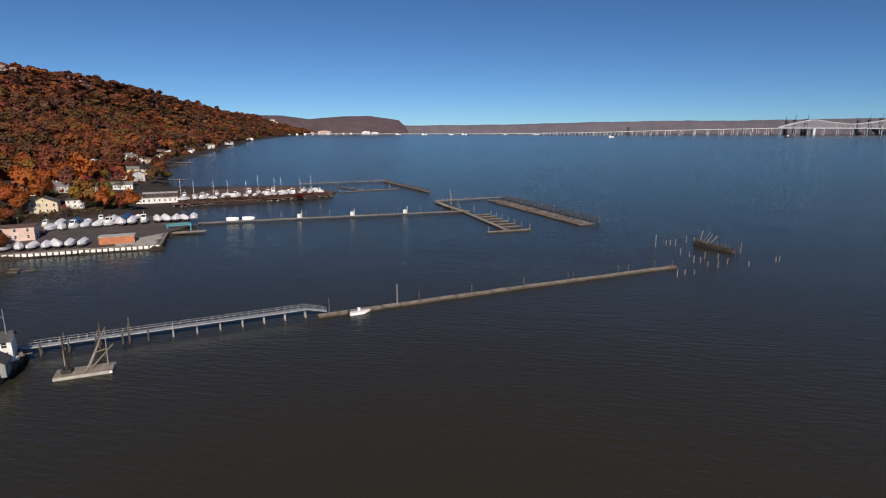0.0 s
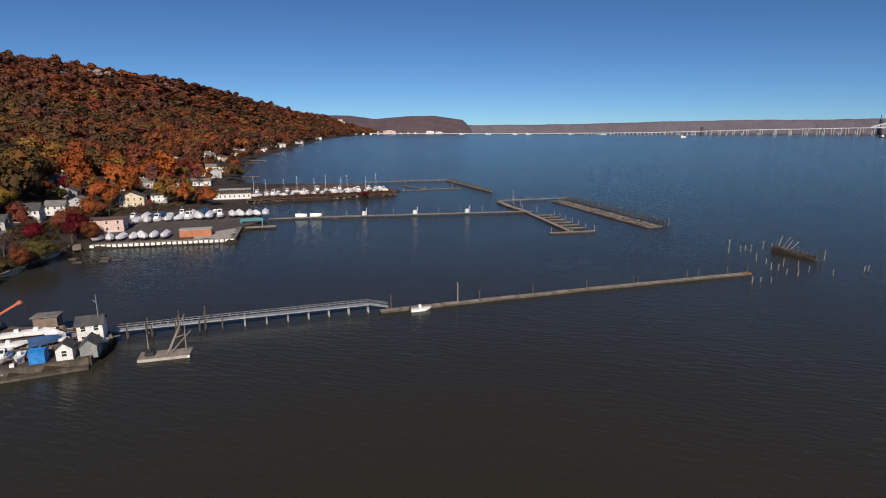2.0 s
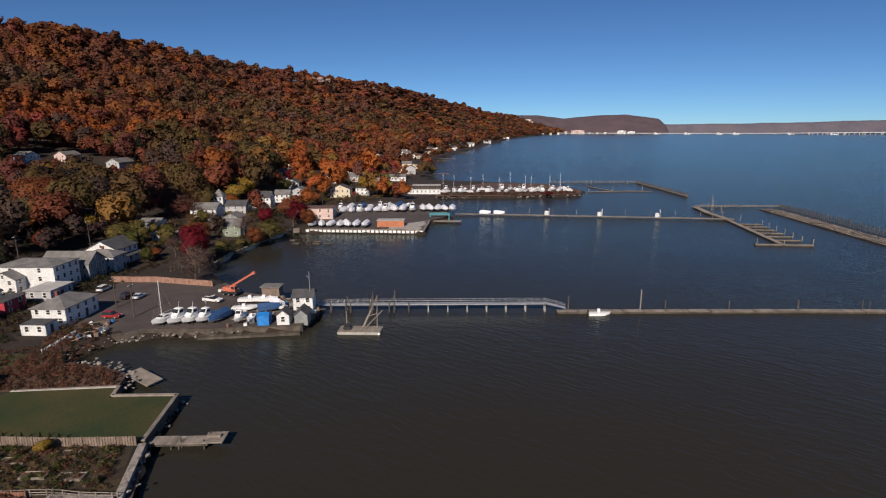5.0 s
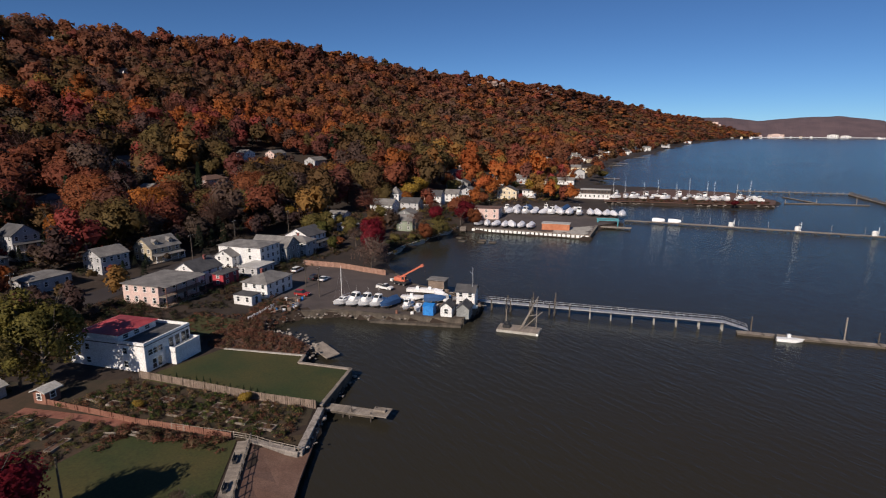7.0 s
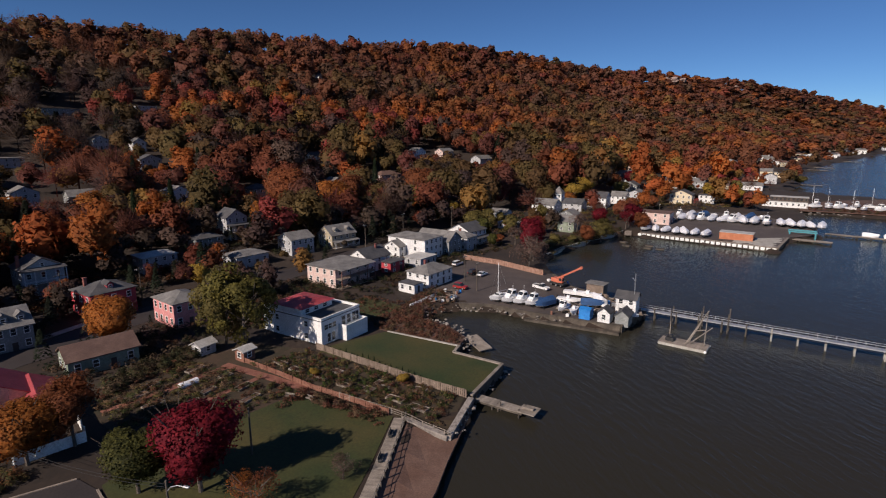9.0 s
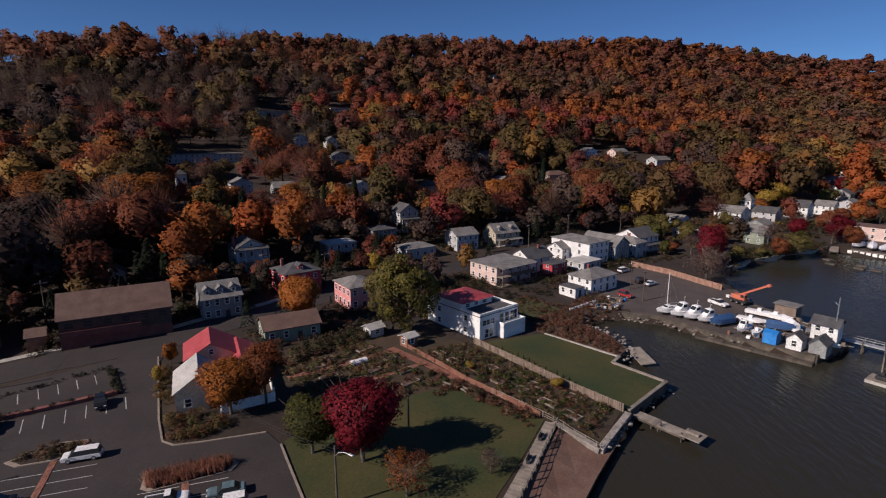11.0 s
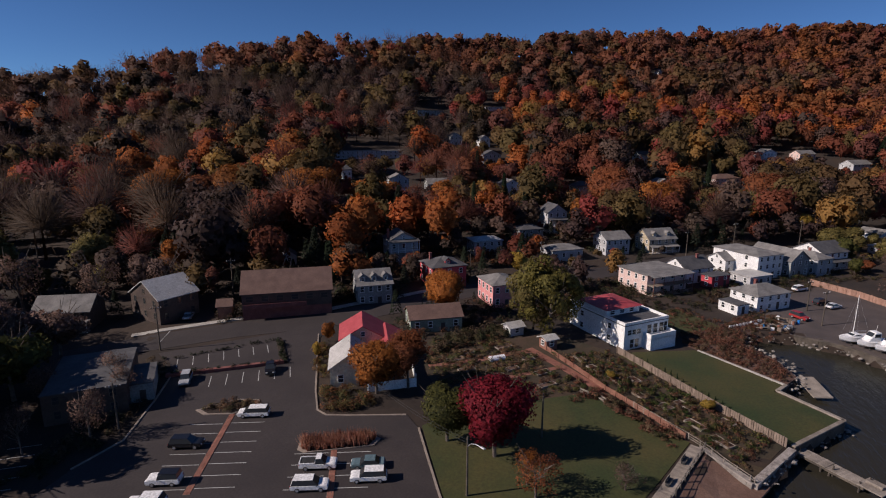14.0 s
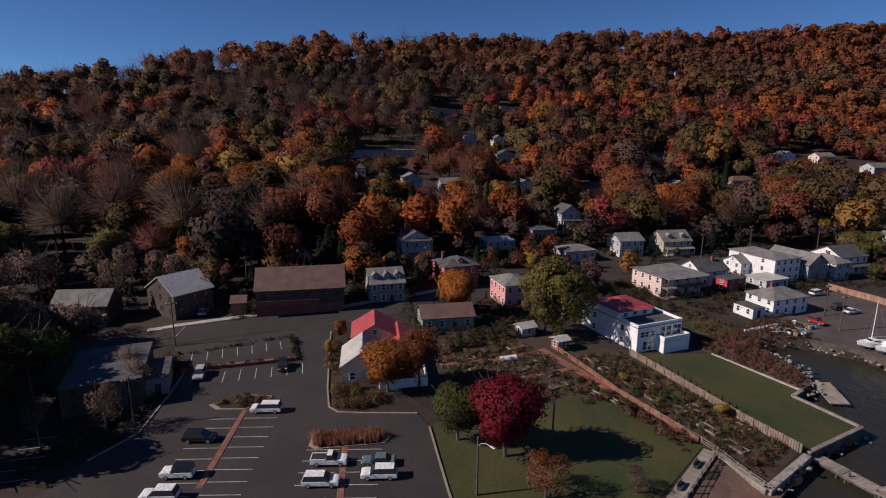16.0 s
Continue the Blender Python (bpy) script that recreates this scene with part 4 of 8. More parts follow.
box(bm, 0.3, -1.6, 3.2, 15.0, -1.5, 4.1)
part("balcony", bm, DARK_BRICK, brown_hall, "dark red street balcony")
bm = bmesh.new()
box(bm, 0.02, -0.12, -0.3, 20.9, -0.005, 2.6)
part("brick_base", bm, DARK_BRICK, brown_hall, "dark red brick ground floor")
house((-92.0, -104.5), 165, 10.0, 12.5, 6.0, "ridge_x", 3.6, DARK_SIDING, ROOF_LIGHT, "dark weathered gabled house with a patched pale roof", cols=(3, 3))
house((-79.7, -129.0), 118, 12.0, 8.5, 4.6, "ridge_x", 2.8, DARK_SIDING, ROOF_GREY, "dark house with a broad grey roof and porch", cols=(4, 2), porch=(1, 2.0))
house((-68.0, -136.0), 116, 9.5, 8.5, 4.8, "ridge_x", 2.8, PALE_SIDING, ROOF_DARK, "pale grey house with a dark roof by the street", cols=(3, 3), porch=(1, 1.8))
house((-101, -183), 112, 9.0, 9.0, 5.6, "ridge_y", 3.0, GREY_SIDING, ROOF_DARK, "dark grey gabled house with white trim and porch", cols=(3, 3), porch=(1, 2.6))
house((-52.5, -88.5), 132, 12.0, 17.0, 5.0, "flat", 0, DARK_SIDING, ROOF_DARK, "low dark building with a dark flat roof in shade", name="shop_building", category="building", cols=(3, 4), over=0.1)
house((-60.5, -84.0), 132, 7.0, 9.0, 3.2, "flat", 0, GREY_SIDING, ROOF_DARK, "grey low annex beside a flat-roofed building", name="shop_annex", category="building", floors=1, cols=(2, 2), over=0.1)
house((-99.0, -94.0), 122, 3.2, 3.4, 3.2, "ridge_x", 1.2, TIMBER_RUST, ROOF_BROWN, "small reddish garden shed", name="shed", category="shed", floors=1, cols=(0, 1), doors=0)
house((-140, -104), 122, 4.2, 4.0, 3.2, "ridge_y", 1.6, PALE_SIDING, ROOF_DARK, "tiny white gabled cottage among the trees", name="cottage", category="house", floors=1, cols=(1, 1), doors=0)
house((-113.4, -25.6), 135, 3.6, 3.0, 2.0, "ridge_x", 0.8, PALE_SIDING, ROOF_LIGHT, "small pale grey garden shed", name="shed", category="shed", floors=1, cols=(1, 1), doors=0)
house((-108.8, -16.8), 135, 2.8, 2.6, 2.2, "ridge_x", 0.5, TIMBER_RUST, ROOF_LIGHT, "garden shed with a pale roof on brick paving", name="shed", category="shed", floors=1, cols=(1, 1), doors=0)

# houses on the hillside among the trees
for (x, y), w, d, h, kind, wm_, rm_, lab in (
        ((-508, -133), 15, 9, 5.5, "flat", PALE_SIDING, ROOF_LIGHT, "pale house high among the hillside trees"), ((-392, -131), 9, 8, 6, "ridge_y", PALE_SIDING, ROOF_GREY, "narrow pale gabled house on the slope"),
        ((-263, -122), 10, 9, 6.5, "ridge_y", PALE_SIDING, ROOF_GREY, "pale gabled house behind orange trees"), ((-269, -103), 11, 8, 5, "ridge_x", GREY_SIDING, ROOF_GREY, "grey house with a long roof on the slope"),
        ((-277, -65), 11, 9, 7, "ridge_y", WHITE_SIDING, ROOF_GREY, "white house with a steep gable on the slope"), ((-413, 2), 11, 8, 5, "ridge_x", WHITE_SIDING, ROOF_DARK, "white house with a dark roof on the slope"),
        ((-458, 88), 12, 9, 6, "ridge_y", WHITE_SIDING, ROOF_GREY, "white gabled house below the woods"), ((-466, 113), 15, 9, 5, "ridge_x", PINK_SIDING, ROOF_GREY, "pinkish house with a grey roof"),
        ((-438, 138), 17, 10, 5.5, "ridge_x", PALE_SIDING, ROOF_GREY, "pale house with a broad grey roof"), ((-365, 46), 18, 10, 4.5, "hip", PINK_SIDING, ROOF_BROWN, "broad house with a brown hipped roof"),
        ((-259, -148), 5, 5, 9, "hip", WHITE_SIDING, ROOF_DARK, "white house turret above the trees"), ((-316, -184), 44, 10, 5, "flat", PALE_SIDING, ROOF_GREY, "long low pale building on the hillside"),
        ((-464, -185), 24, 9, 5, "flat", GREY_SIDING, ROOF_GREY, "grey terrace of houses high on the slope"), ((-353, -95), 12, 8, 6, "ridge_y", PALE_SIDING, ROOF_DARK, "pale gabled house among dark trees"),
        ((-398, -110), 8, 7, 6, "ridge_y", WHITE_SIDING, ROOF_GREY, "small white gabled house on the slope"), ((-740, 20), 9, 8, 7, "ridge_y", WHITE_SIDING, ROOF_GREY, "white house near the top of the hill"),
        ((-300, -30), 10, 8, 5.5, "hip", GREY_SIDING, ROOF_DARK, "grey house under tall trees"), ((-330, 12), 10, 8, 5.5, "ridge_y", PALE_SIDING, ROOF_GREY, "pale house in the wooded slope")):
    house((x, y), 126, w, d, h, kind, 2.6, wm_, rm_, lab, cols=(max(2, int(w / 3)), 2), sunk=3.0, group="hillside houses")

# the northern village
for (x, y), w, d, h, kind, rise, wm_, rm_, lab, fl in (
        ((-272, 127), 11, 13, 5.5, "ridge_y", 2.8, WHITE_SIDING, ROOF_GREY, "white house with a grey gabled roof near the cove", 2), ((-286, 138), 5, 5, 9.5, "hip", 4.0, WHITE_SIDING, ROOF_GREY, "white house tower with a pointed grey cap", 3),
        ((-277, 146), 9, 11, 5, "ridge_y", 2.4, PALE_SIDING, ROOF_DARK, "pale house with a dark roof", 2), ((-287, 167), 9, 11, 6, "ridge_y", 3.0, WHITE_SIDING, ROOF_DARK, "white gabled house with a dark roof", 2),
        ((-294, 184), 8, 9, 5, "ridge_y", 2.4, WHITE_SIDING, ROOF_GREY, "white gabled village house", 2), ((-296, 198), 10, 11, 5, "ridge_x", 2.4, PALE_SIDING, ROOF_GREY, "pale village house with porch", 2),
        ((-288, 226), 10, 13, 6, "ridge_x", 2.8, CREAM_SIDING, ROOF_DARK, "cream house with a dark roof and dormer", 2), ((-294, 247), 8, 9, 5, "flat", 0, WHITE_SIDING, ROOF_DARK, "white house with a dark flat roof", 2),
        ((-264, 96), 8, 9, 3.2, "ridge_y", 1.5, WHITE_SIDING, ROOF_GREY, "low white cottage among trees", 1), ((-227, 116), 8, 8, 5, "ridge_y", 2.4, GREEN_SIDING, ROOF_GREY, "sage green gabled house by the cove", 2),
        ((-237, 91), 6, 9, 3, "flat", 0, PALE_SIDING, ROOF_LIGHT, "low pale outbuilding behind the marina", 1), ((-250, 128), 9, 9, 4, "ridge_x", 2.2, GREY_SIDING, ROOF_GREY, "grey house with a long roof", 1),
        ((-353, 340), 9, 17, 4, "ridge_y", 2.0, WHITE_SIDING, ROOF_GREY, "low white house by the water", 1), ((-490, 444), 9, 11, 6, "ridge_y", 2.6, WHITE_SIDING, ROOF_GREY, "white gabled riverside house", 2),
        ((-452, 463), 8, 13, 5, "flat", 0, CREAM_SIDING, ROOF_GREY, "cream flat-roofed riverside house", 2), ((-612, 570), 10, 20, 5, "ridge_x", 2.6, PALE_SIDING, ROOF_GREY, "pale riverside house under trees", 2),
        ((-662, 641), 9, 18, 6, "ridge_y", 2.6, WHITE_SIDING, ROOF_GREY, "white riverside house farther along the shore", 2), ((-728, 803), 9, 18, 6, "ridge_x", 2.6, WHITE_SIDING, ROOF_GREY, "white shoreline house far off", 2),
        ((-755, 873), 9, 16, 6, "ridge_y", 2.6, WHITE_SIDING, ROOF_DARK, "white shoreline house with a dark roof", 2), ((-363, 295), 9, 11, 5, "ridge_y", 2.6, PALE_SIDING, ROOF_GREY, "pale village house up the lane", 2),
        ((-343, 300), 9, 10, 5, "ridge_y", 2.4, TAN_SIDING, ROOF_BROWN, "tan village house with a brown roof", 2), ((-565, 368), 10, 13, 6, "ridge_y", 3.0, WHITE_SIDING, ROOF_GREY, "white house on the lower slope", 2),
        ((-420, 340), 10, 12, 6, "ridge_y", 3.0, WHITE_SIDING, ROOF_DARK, "white gabled house on the village lane", 2), ((-450, 300), 10, 12, 6, "ridge_x", 2.6, PALE_SIDING, ROOF_GREY, "pale house up the northern slope", 2),
        ((-390, 250), 10, 12, 6, "ridge_y", 2.6, WHITE_SIDING, ROOF_GREY, "white house above the boatyard", 2), ((-880, 1090), 12, 18, 7, "ridge_y", 3.0, WHITE_SIDING, ROOF_GREY, "distant white house on the shore", 2),
        ((-1010, 1330), 14, 22, 7, "ridge_y", 3.0, PALE_SIDING, ROOF_GREY, "distant pale house on the shore", 2), ((-330, 215), 9, 10, 6, "ridge_x", 2.6, GREY_SIDING, ROOF_DARK, "grey house behind the boatyard", 2),
        ((-325, 206), 9, 11, 5, "ridge_y", 2.6, GREY_SIDING, ROOF_GREY, "grey gabled house above the village lane", 2), ((-368, 237), 9, 10, 5.5, "ridge_y", 3.0, WHITE_SIDING, ROOF_DARK, "white steep-gabled house under the trees", 2),
        ((-357, 267), 8, 9, 6, "ridge_y", 3.0, WHITE_SIDING, ROOF_DARK, "white narrow house with a dark steep roof", 2), ((-473, 404), 11, 12, 6, "hip", 2.4, WHITE_SIDING, ROOF_GREY, "white hipped house up from the shore", 2),
        ((-553, 492), 12, 15, 7, "ridge_x", 3.0, WHITE_SIDING, ROOF_GREY, "large white house with a grey roof on the shore road", 2), ((-423, 405), 12, 14, 5.5, "flat", 0, CREAM_SIDING, ROOF_LIGHT, "cream flat-roofed house by the private dock", 2),
        ((-473, 314), 12, 14, 5, "ridge_x", 2.6, PINK_SIDING, ROOF_BROWN, "pinkish house with a brown roof in the trees", 1), ((-516, 389), 9, 11, 6, "ridge_y", 3.0, WHITE_SIDING, ROOF_GREY, "white gabled house behind the shore road", 2),
        ((-554, 438), 9, 12, 6, "ridge_y", 3.0, WHITE_SIDING, ROOF_DARK, "white gabled house with a dark roof up the road", 2), ((-584, 601), 10, 12, 5.5, "hip", 2.4, TAN_SIDING, ROOF_BROWN, "tan shoreline house with a brown roof", 2),
        ((-727, 669), 11, 14, 6, "ridge_y", 3.0, PALE_SIDING, ROOF_GREY, "pale house behind the far shore", 2), ((-801, 651), 10, 13, 7, "ridge_y", 3.0, WHITE_SIDING, ROOF_GREY, "white house high above the shore road", 2),
        ((-1300, 1830), 16, 26, 8, "flat", 0, WHITE_SIDING, ROOF_GREY, "far white waterside building", 2)):
    house((x, y), 133, w, d, h, kind, rise, wm_, rm_, lab, floors=fl, cols=(max(2, int(w / 3)), max(2, int(d / 3))), group="northern village houses", sunk=2.0)
house((-234.0, 171.5), 133, 10.0, 18.0, 5.6, "flat", 0, PINK_SIDING, ROOF_BROWN, "pinkish boatyard workshop with a flat roof", name="boatyard_workshop", category="building", cols=(3, 4), over=0.3)
house((-266.6, 290.8), 132, 9.0, 24.0, 3.3, "flat", 0, WHITE_SIDING, ROOF_LIGHT, "white lower storey of the marina clubhouse", name="clubhouse", category="building", floors=1, cols=(3, 8), over=0.3, base=2.1)
house((-267.2, 291.6), 132, 8.0, 20.0, 2.7, "flat", 0, DARK_SIDING, ROOF_LIGHT, "dark glazed upper storey on a white clubhouse", name="clubhouse_upper_storey", category="building", floors=1, cols=(3, 9), over=0.3, base=5.45)
house((-190.0, 180.6), 132, 6.0, 13.0, 2.9, "flat", 0, BRICK_WALL, ROOF_LIGHT, "low orange brick building on the boatyard quay", name="quay_building", category="building", floors=1, cols=(0, 0), over=0.2, doors=0)

# more houses along the northern shore
rng_h = np.random.default_rng(31)
SHORE_LINE = SHORE[44:51]
for k, (x, y, a) in enumerate(along(SHORE_LINE, 42.0)[:26]):
    inland = rng_h.uniform(16, 85)
    hx, hy = x - math.sin(a) * inland + rng_h.normal(0, 6), y + math.cos(a) * inland + rng_h.normal(0, 6)
    big = rng_h.uniform(9, 13)
    house((hx, hy), 133 + rng_h.uniform(-15, 15), big * 0.8, big, rng_h.uniform(4.5, 6.5), ("ridge_y", "ridge_x", "hip")[k % 3], 2.6, (WHITE_SIDING, PALE_SIDING, TAN_SIDING, CREAM_SIDING)[k % 4], (ROOF_GREY, ROOF_DARK, ROOF_BROWN)[k % 3],
          ("white gabled house along the wooded shore", "pale grey house along the wooded shore", "tan house along the wooded shore", "cream house along the wooded shore")[k % 4], cols=(2, 2), floors=1 if k % 2 else 2, sunk=2.0, doors=0, group="shore houses")


# ---- single trees
def leaf_mat(name, a, b):
    return leafy(name, False, a, b)


LEAF = {
    "crimson": leaf_mat("crimson_leaves", (0.105, 0.007, 0.016), (0.19, 0.015, 0.024)), "orange": leaf_mat("orange_leaves", (0.22, 0.075, 0.018), (0.34, 0.125, 0.028)),
    "rust": leaf_mat("rust_leaves", (0.16, 0.052, 0.024), (0.26, 0.09, 0.036)), "green": leaf_mat("late_green_leaves", (0.055, 0.062, 0.020), (0.12, 0.115, 0.03)),
    "gold_green": leaf_mat("yellowing_green_leaves", (0.085, 0.078, 0.022), (0.17, 0.145, 0.038)), "yellow": leaf_mat("yellow_leaves", (0.26, 0.17, 0.03), (0.40, 0.27, 0.055)), "olive": leaf_mat("olive_leaves", (0.11, 0.095, 0.03), (0.19, 0.15, 0.05)),
    "brown": leaf_mat("brown_twigs", (0.12, 0.075, 0.06), (0.2, 0.13, 0.105)), "pine": leaf_mat("dark_needles", (0.014, 0.026, 0.013), (0.03, 0.045, 0.02)),
    "shrub": leaf_mat("grey_green_shrub", (0.06, 0.065, 0.03), (0.13, 0.115, 0.06)), "straw": leaf_mat("rusty_ornamental_grass", (0.20, 0.09, 0.06), (0.34, 0.17, 0.12))}


def trunk_mesh(rng, lean):
    """A tapered trunk that forks into limbs, for a tree one unit in crown radius and three high."""
    bm = bmesh.new()
    top = Vector((lean, 0.05, 1.25))
    rod(bm, (0, 0, -0.15), (lean * 0.4, 0, 0.6), 0.052, 0.042, 8)
    rod(bm, (lean * 0.4, 0, 0.6), top, 0.042, 0.028, 8)
    for k in range(9):
        a = k * 2.4 + rng.random()
        st = Vector((lean * 0.5, 0, 0.65)).lerp(top, rng.random())
        en = st + Vector((math.cos(a) * rng.uniform(0.45, 0.75), math.sin(a) * rng.uniform(0.45, 0.75), rng.uniform(0.35, 0.95)))
        rod(bm, st, en, 0.02, 0.008, 5)
        rod(bm, st.lerp(en, 0.5), en + Vector((rng.normal(0, 0.2), rng.normal(0, 0.2), 0.25)), 0.011, 0.004, 4)
    me = bpy.data.meshes.new("trunk")
    bm.to_mesh(me)
    bm.free()
    return me


TREE_RNG = np.random.default_rng(21)
FULL = [crown_mesh(crown_shape(TREE_RNG, 9500, 0.034, t, 26, spread=0.70, mass=(0.24, 0.42), core=0) + np.array([0, 0, 0.25]), (0, 0, t * 0.8 + 0.25)) for t in (0.95, 1.15)]
DENSE = [crown_mesh(crown_shape(TREE_RNG, 9500, 0.036, t, 22, spread=0.56, mass=(0.34, 0.5), core=1) + np.array([0, 0, 0.25]), (0, 0, t * 0.8 + 0.25)) for t in (1.0, 1.12)]
CROWNS = [crown_mesh(crown_shape(TREE_RNG, 2600, 0.062, t, 16, spread=0.64, mass=(0.27, 0.46), core=1) + np.array([0, 0, 0.3]), (0, 0, t * 0.8 + 0.3)) for t in (0.85, 0.95, 1.05, 1.2)]
SPARSE = [crown_mesh(crown_shape(TREE_RNG, 1800, 0.032, t, 16, spread=0.68, mass=(0.24, 0.42)) + np.array([0, 0, 0.3]), (0, 0, t * 0.8 + 0.3)) for t in (0.95, 1.1)]
OPEN = [crown_mesh(crown_shape(TREE_RNG, 9000, 0.036, t, 44, spread=0.88, mass=(0.13, 0.27)) + np.array([0, 0, 0.25]), (0, 0, t * 0.8 + 0.25)) for t in (1.0, 1.15)]
PINES = [crown_mesh(crown_shape(TREE_RNG, 900, 0.13, conifer=True), (0, 0, 0.6)) for _ in range(2)]
TRUNKS = [trunk_mesh(TREE_RNG, l) for l in (0.06, -0.05, 0.1)]


def tree(x, y, radius, height, colour, label, kind="crowns", name="tree", group="", z=None):
    """A tree with trunk and crown; height to its top."""
    rng = TREE_RNG
    pool = {"crowns": CROWNS, "full": FULL, "dense": DENSE, "sparse": SPARSE, "pine": PINES, "open": OPEN}[kind]
    zz = max(ground(x, y), 1.0) if z is None else z
    ob = thing(name, pose(x, y, zz, 0, 0, rng.uniform(0, 360)), label, "tree", group)
    up = height / 2.35
    tm = TRUNKS[rng.integers(len(TRUNKS))]
    if kind != "pine":
        shared("trunk", tm, BARK, ob, m=Matrix.Diagonal((radius, radius, up, 1)))
    else:
        bm = bmesh.new()
        rod(bm, (0, 0, -0.2), (0, 0, height * 0.9), radius * 0.09, 0.03, 6)
        part("trunk", bm, BARK, ob)
    me = pool[rng.integers(len(pool))]
    cr = shared("crown", me, None, ob, m=Matrix.Diagonal((radius, radius, up, 1)))
    if not me.materials:
        me.materials.append(LEAF[colour])
    cr.material_slots[0].link = "OBJECT"
    cr.material_slots[0].material = LEAF[colour]
    CLEARINGS.append((x, y, radius * 0.8))
    return ob


tree(-68.0, -18.2, 6.3, 14.4, "crimson", "full crimson maple on the park lawn", "dense")
tree(-69.5, -26.0, 5.4, 9.6, "green", "round dark green tree beside a crimson maple", "dense")
tree(-115.5, -17.5, 7.6, 19.5, "gold_green", "large yellowing green tree shading the white villa", "open")
tree(-119.0, -21.5, 6.5, 17.0, "olive", "tall olive tree beside the garden", "open")
tree(-79.4, -42.6, 5.8, 11.2, "orange", "dense orange maple in front of the barn", "dense")
tree(-83.0, -38.0, 4.8, 10.6, "rust", "rusty maple behind the orange one", "full")
tree(-121.5, -43.5, 6.2, 12.0, "orange", "orange maple by the street corner", "dense")
tree(-61.0, -11.0, 4.2, 7.0, "rust", "small rusty tree with thinning leaves on the lawn", "sparse")
tree(-63.2, -12.6, 2.3, 5.4, "orange", "small orange tree on the lawn", "sparse")
tree(-66.5, 0.0, 2.6, 4.2, "brown", "low bare brown tree near the boardwalk", "sparse")
tree(-96.4, -62.3, 1.7, 5.8, "orange", "slender orange street tree at the kerb", "crowns")
tree(-88.5, -60.2, 1.2, 4.2, "yellow", "small yellow street tree beside the barn", "crowns")
tree(-124.5, -45.5, 3.0, 8.0, "crimson", "small crimson tree by the rose house", "sparse")
tree(-191.0, 79.0, 6.2, 17.0, "crimson", "tapering dark red tree by the marina car park", "full")
tree(-167.0, 69.0, 7.5, 13.0, "brown", "bare purplish brown tree by the cove", "sparse")
tree(-180.0, 76.0, 6.0, 11.0, "brown", "bare brown tree leaning over the cove", "sparse")
tree(-213.0, 122.0, 6.5, 10.0, "olive", "spreading yellow-green willow by the cove", "open")
tree(-209.0, 113.0, 4.0, 7.5, "rust", "rusty shrub tree on the cove bank", "crowns")
tree(-225.0, 150.0, 4.8, 8.5, "rust", "red-brown tree beside the boatyard workshop", "crowns")
tree(-232.0, 146.0, 4.5, 9.0, "crimson", "thin red tree by the boatyard", "sparse")
tree(-226.0, 85.0, 5.0, 9.0, "olive", "olive tree among the cottages", "crowns")
tree(-165.0, -34.0, 4.2, 8.5, "yellow", "yellow-green tree beside the street", "crowns")
tree(-230.0, -22.0, 4.2, 17.0, "orange", "tall narrow orange tree beside a white house", "crowns")
tree(-235.0, -20.0, 3.4, 12.0, "orange", "narrow orange tree beside a white house", "crowns")
tree(-203.0, 333.5, 3.2, 5.0, "crimson", "dark red bush on the boat spit", "crowns")
tree(-231.0, -62.0, 5.5, 13.0, "rust", "reddish tree on the lower slope", "crowns")
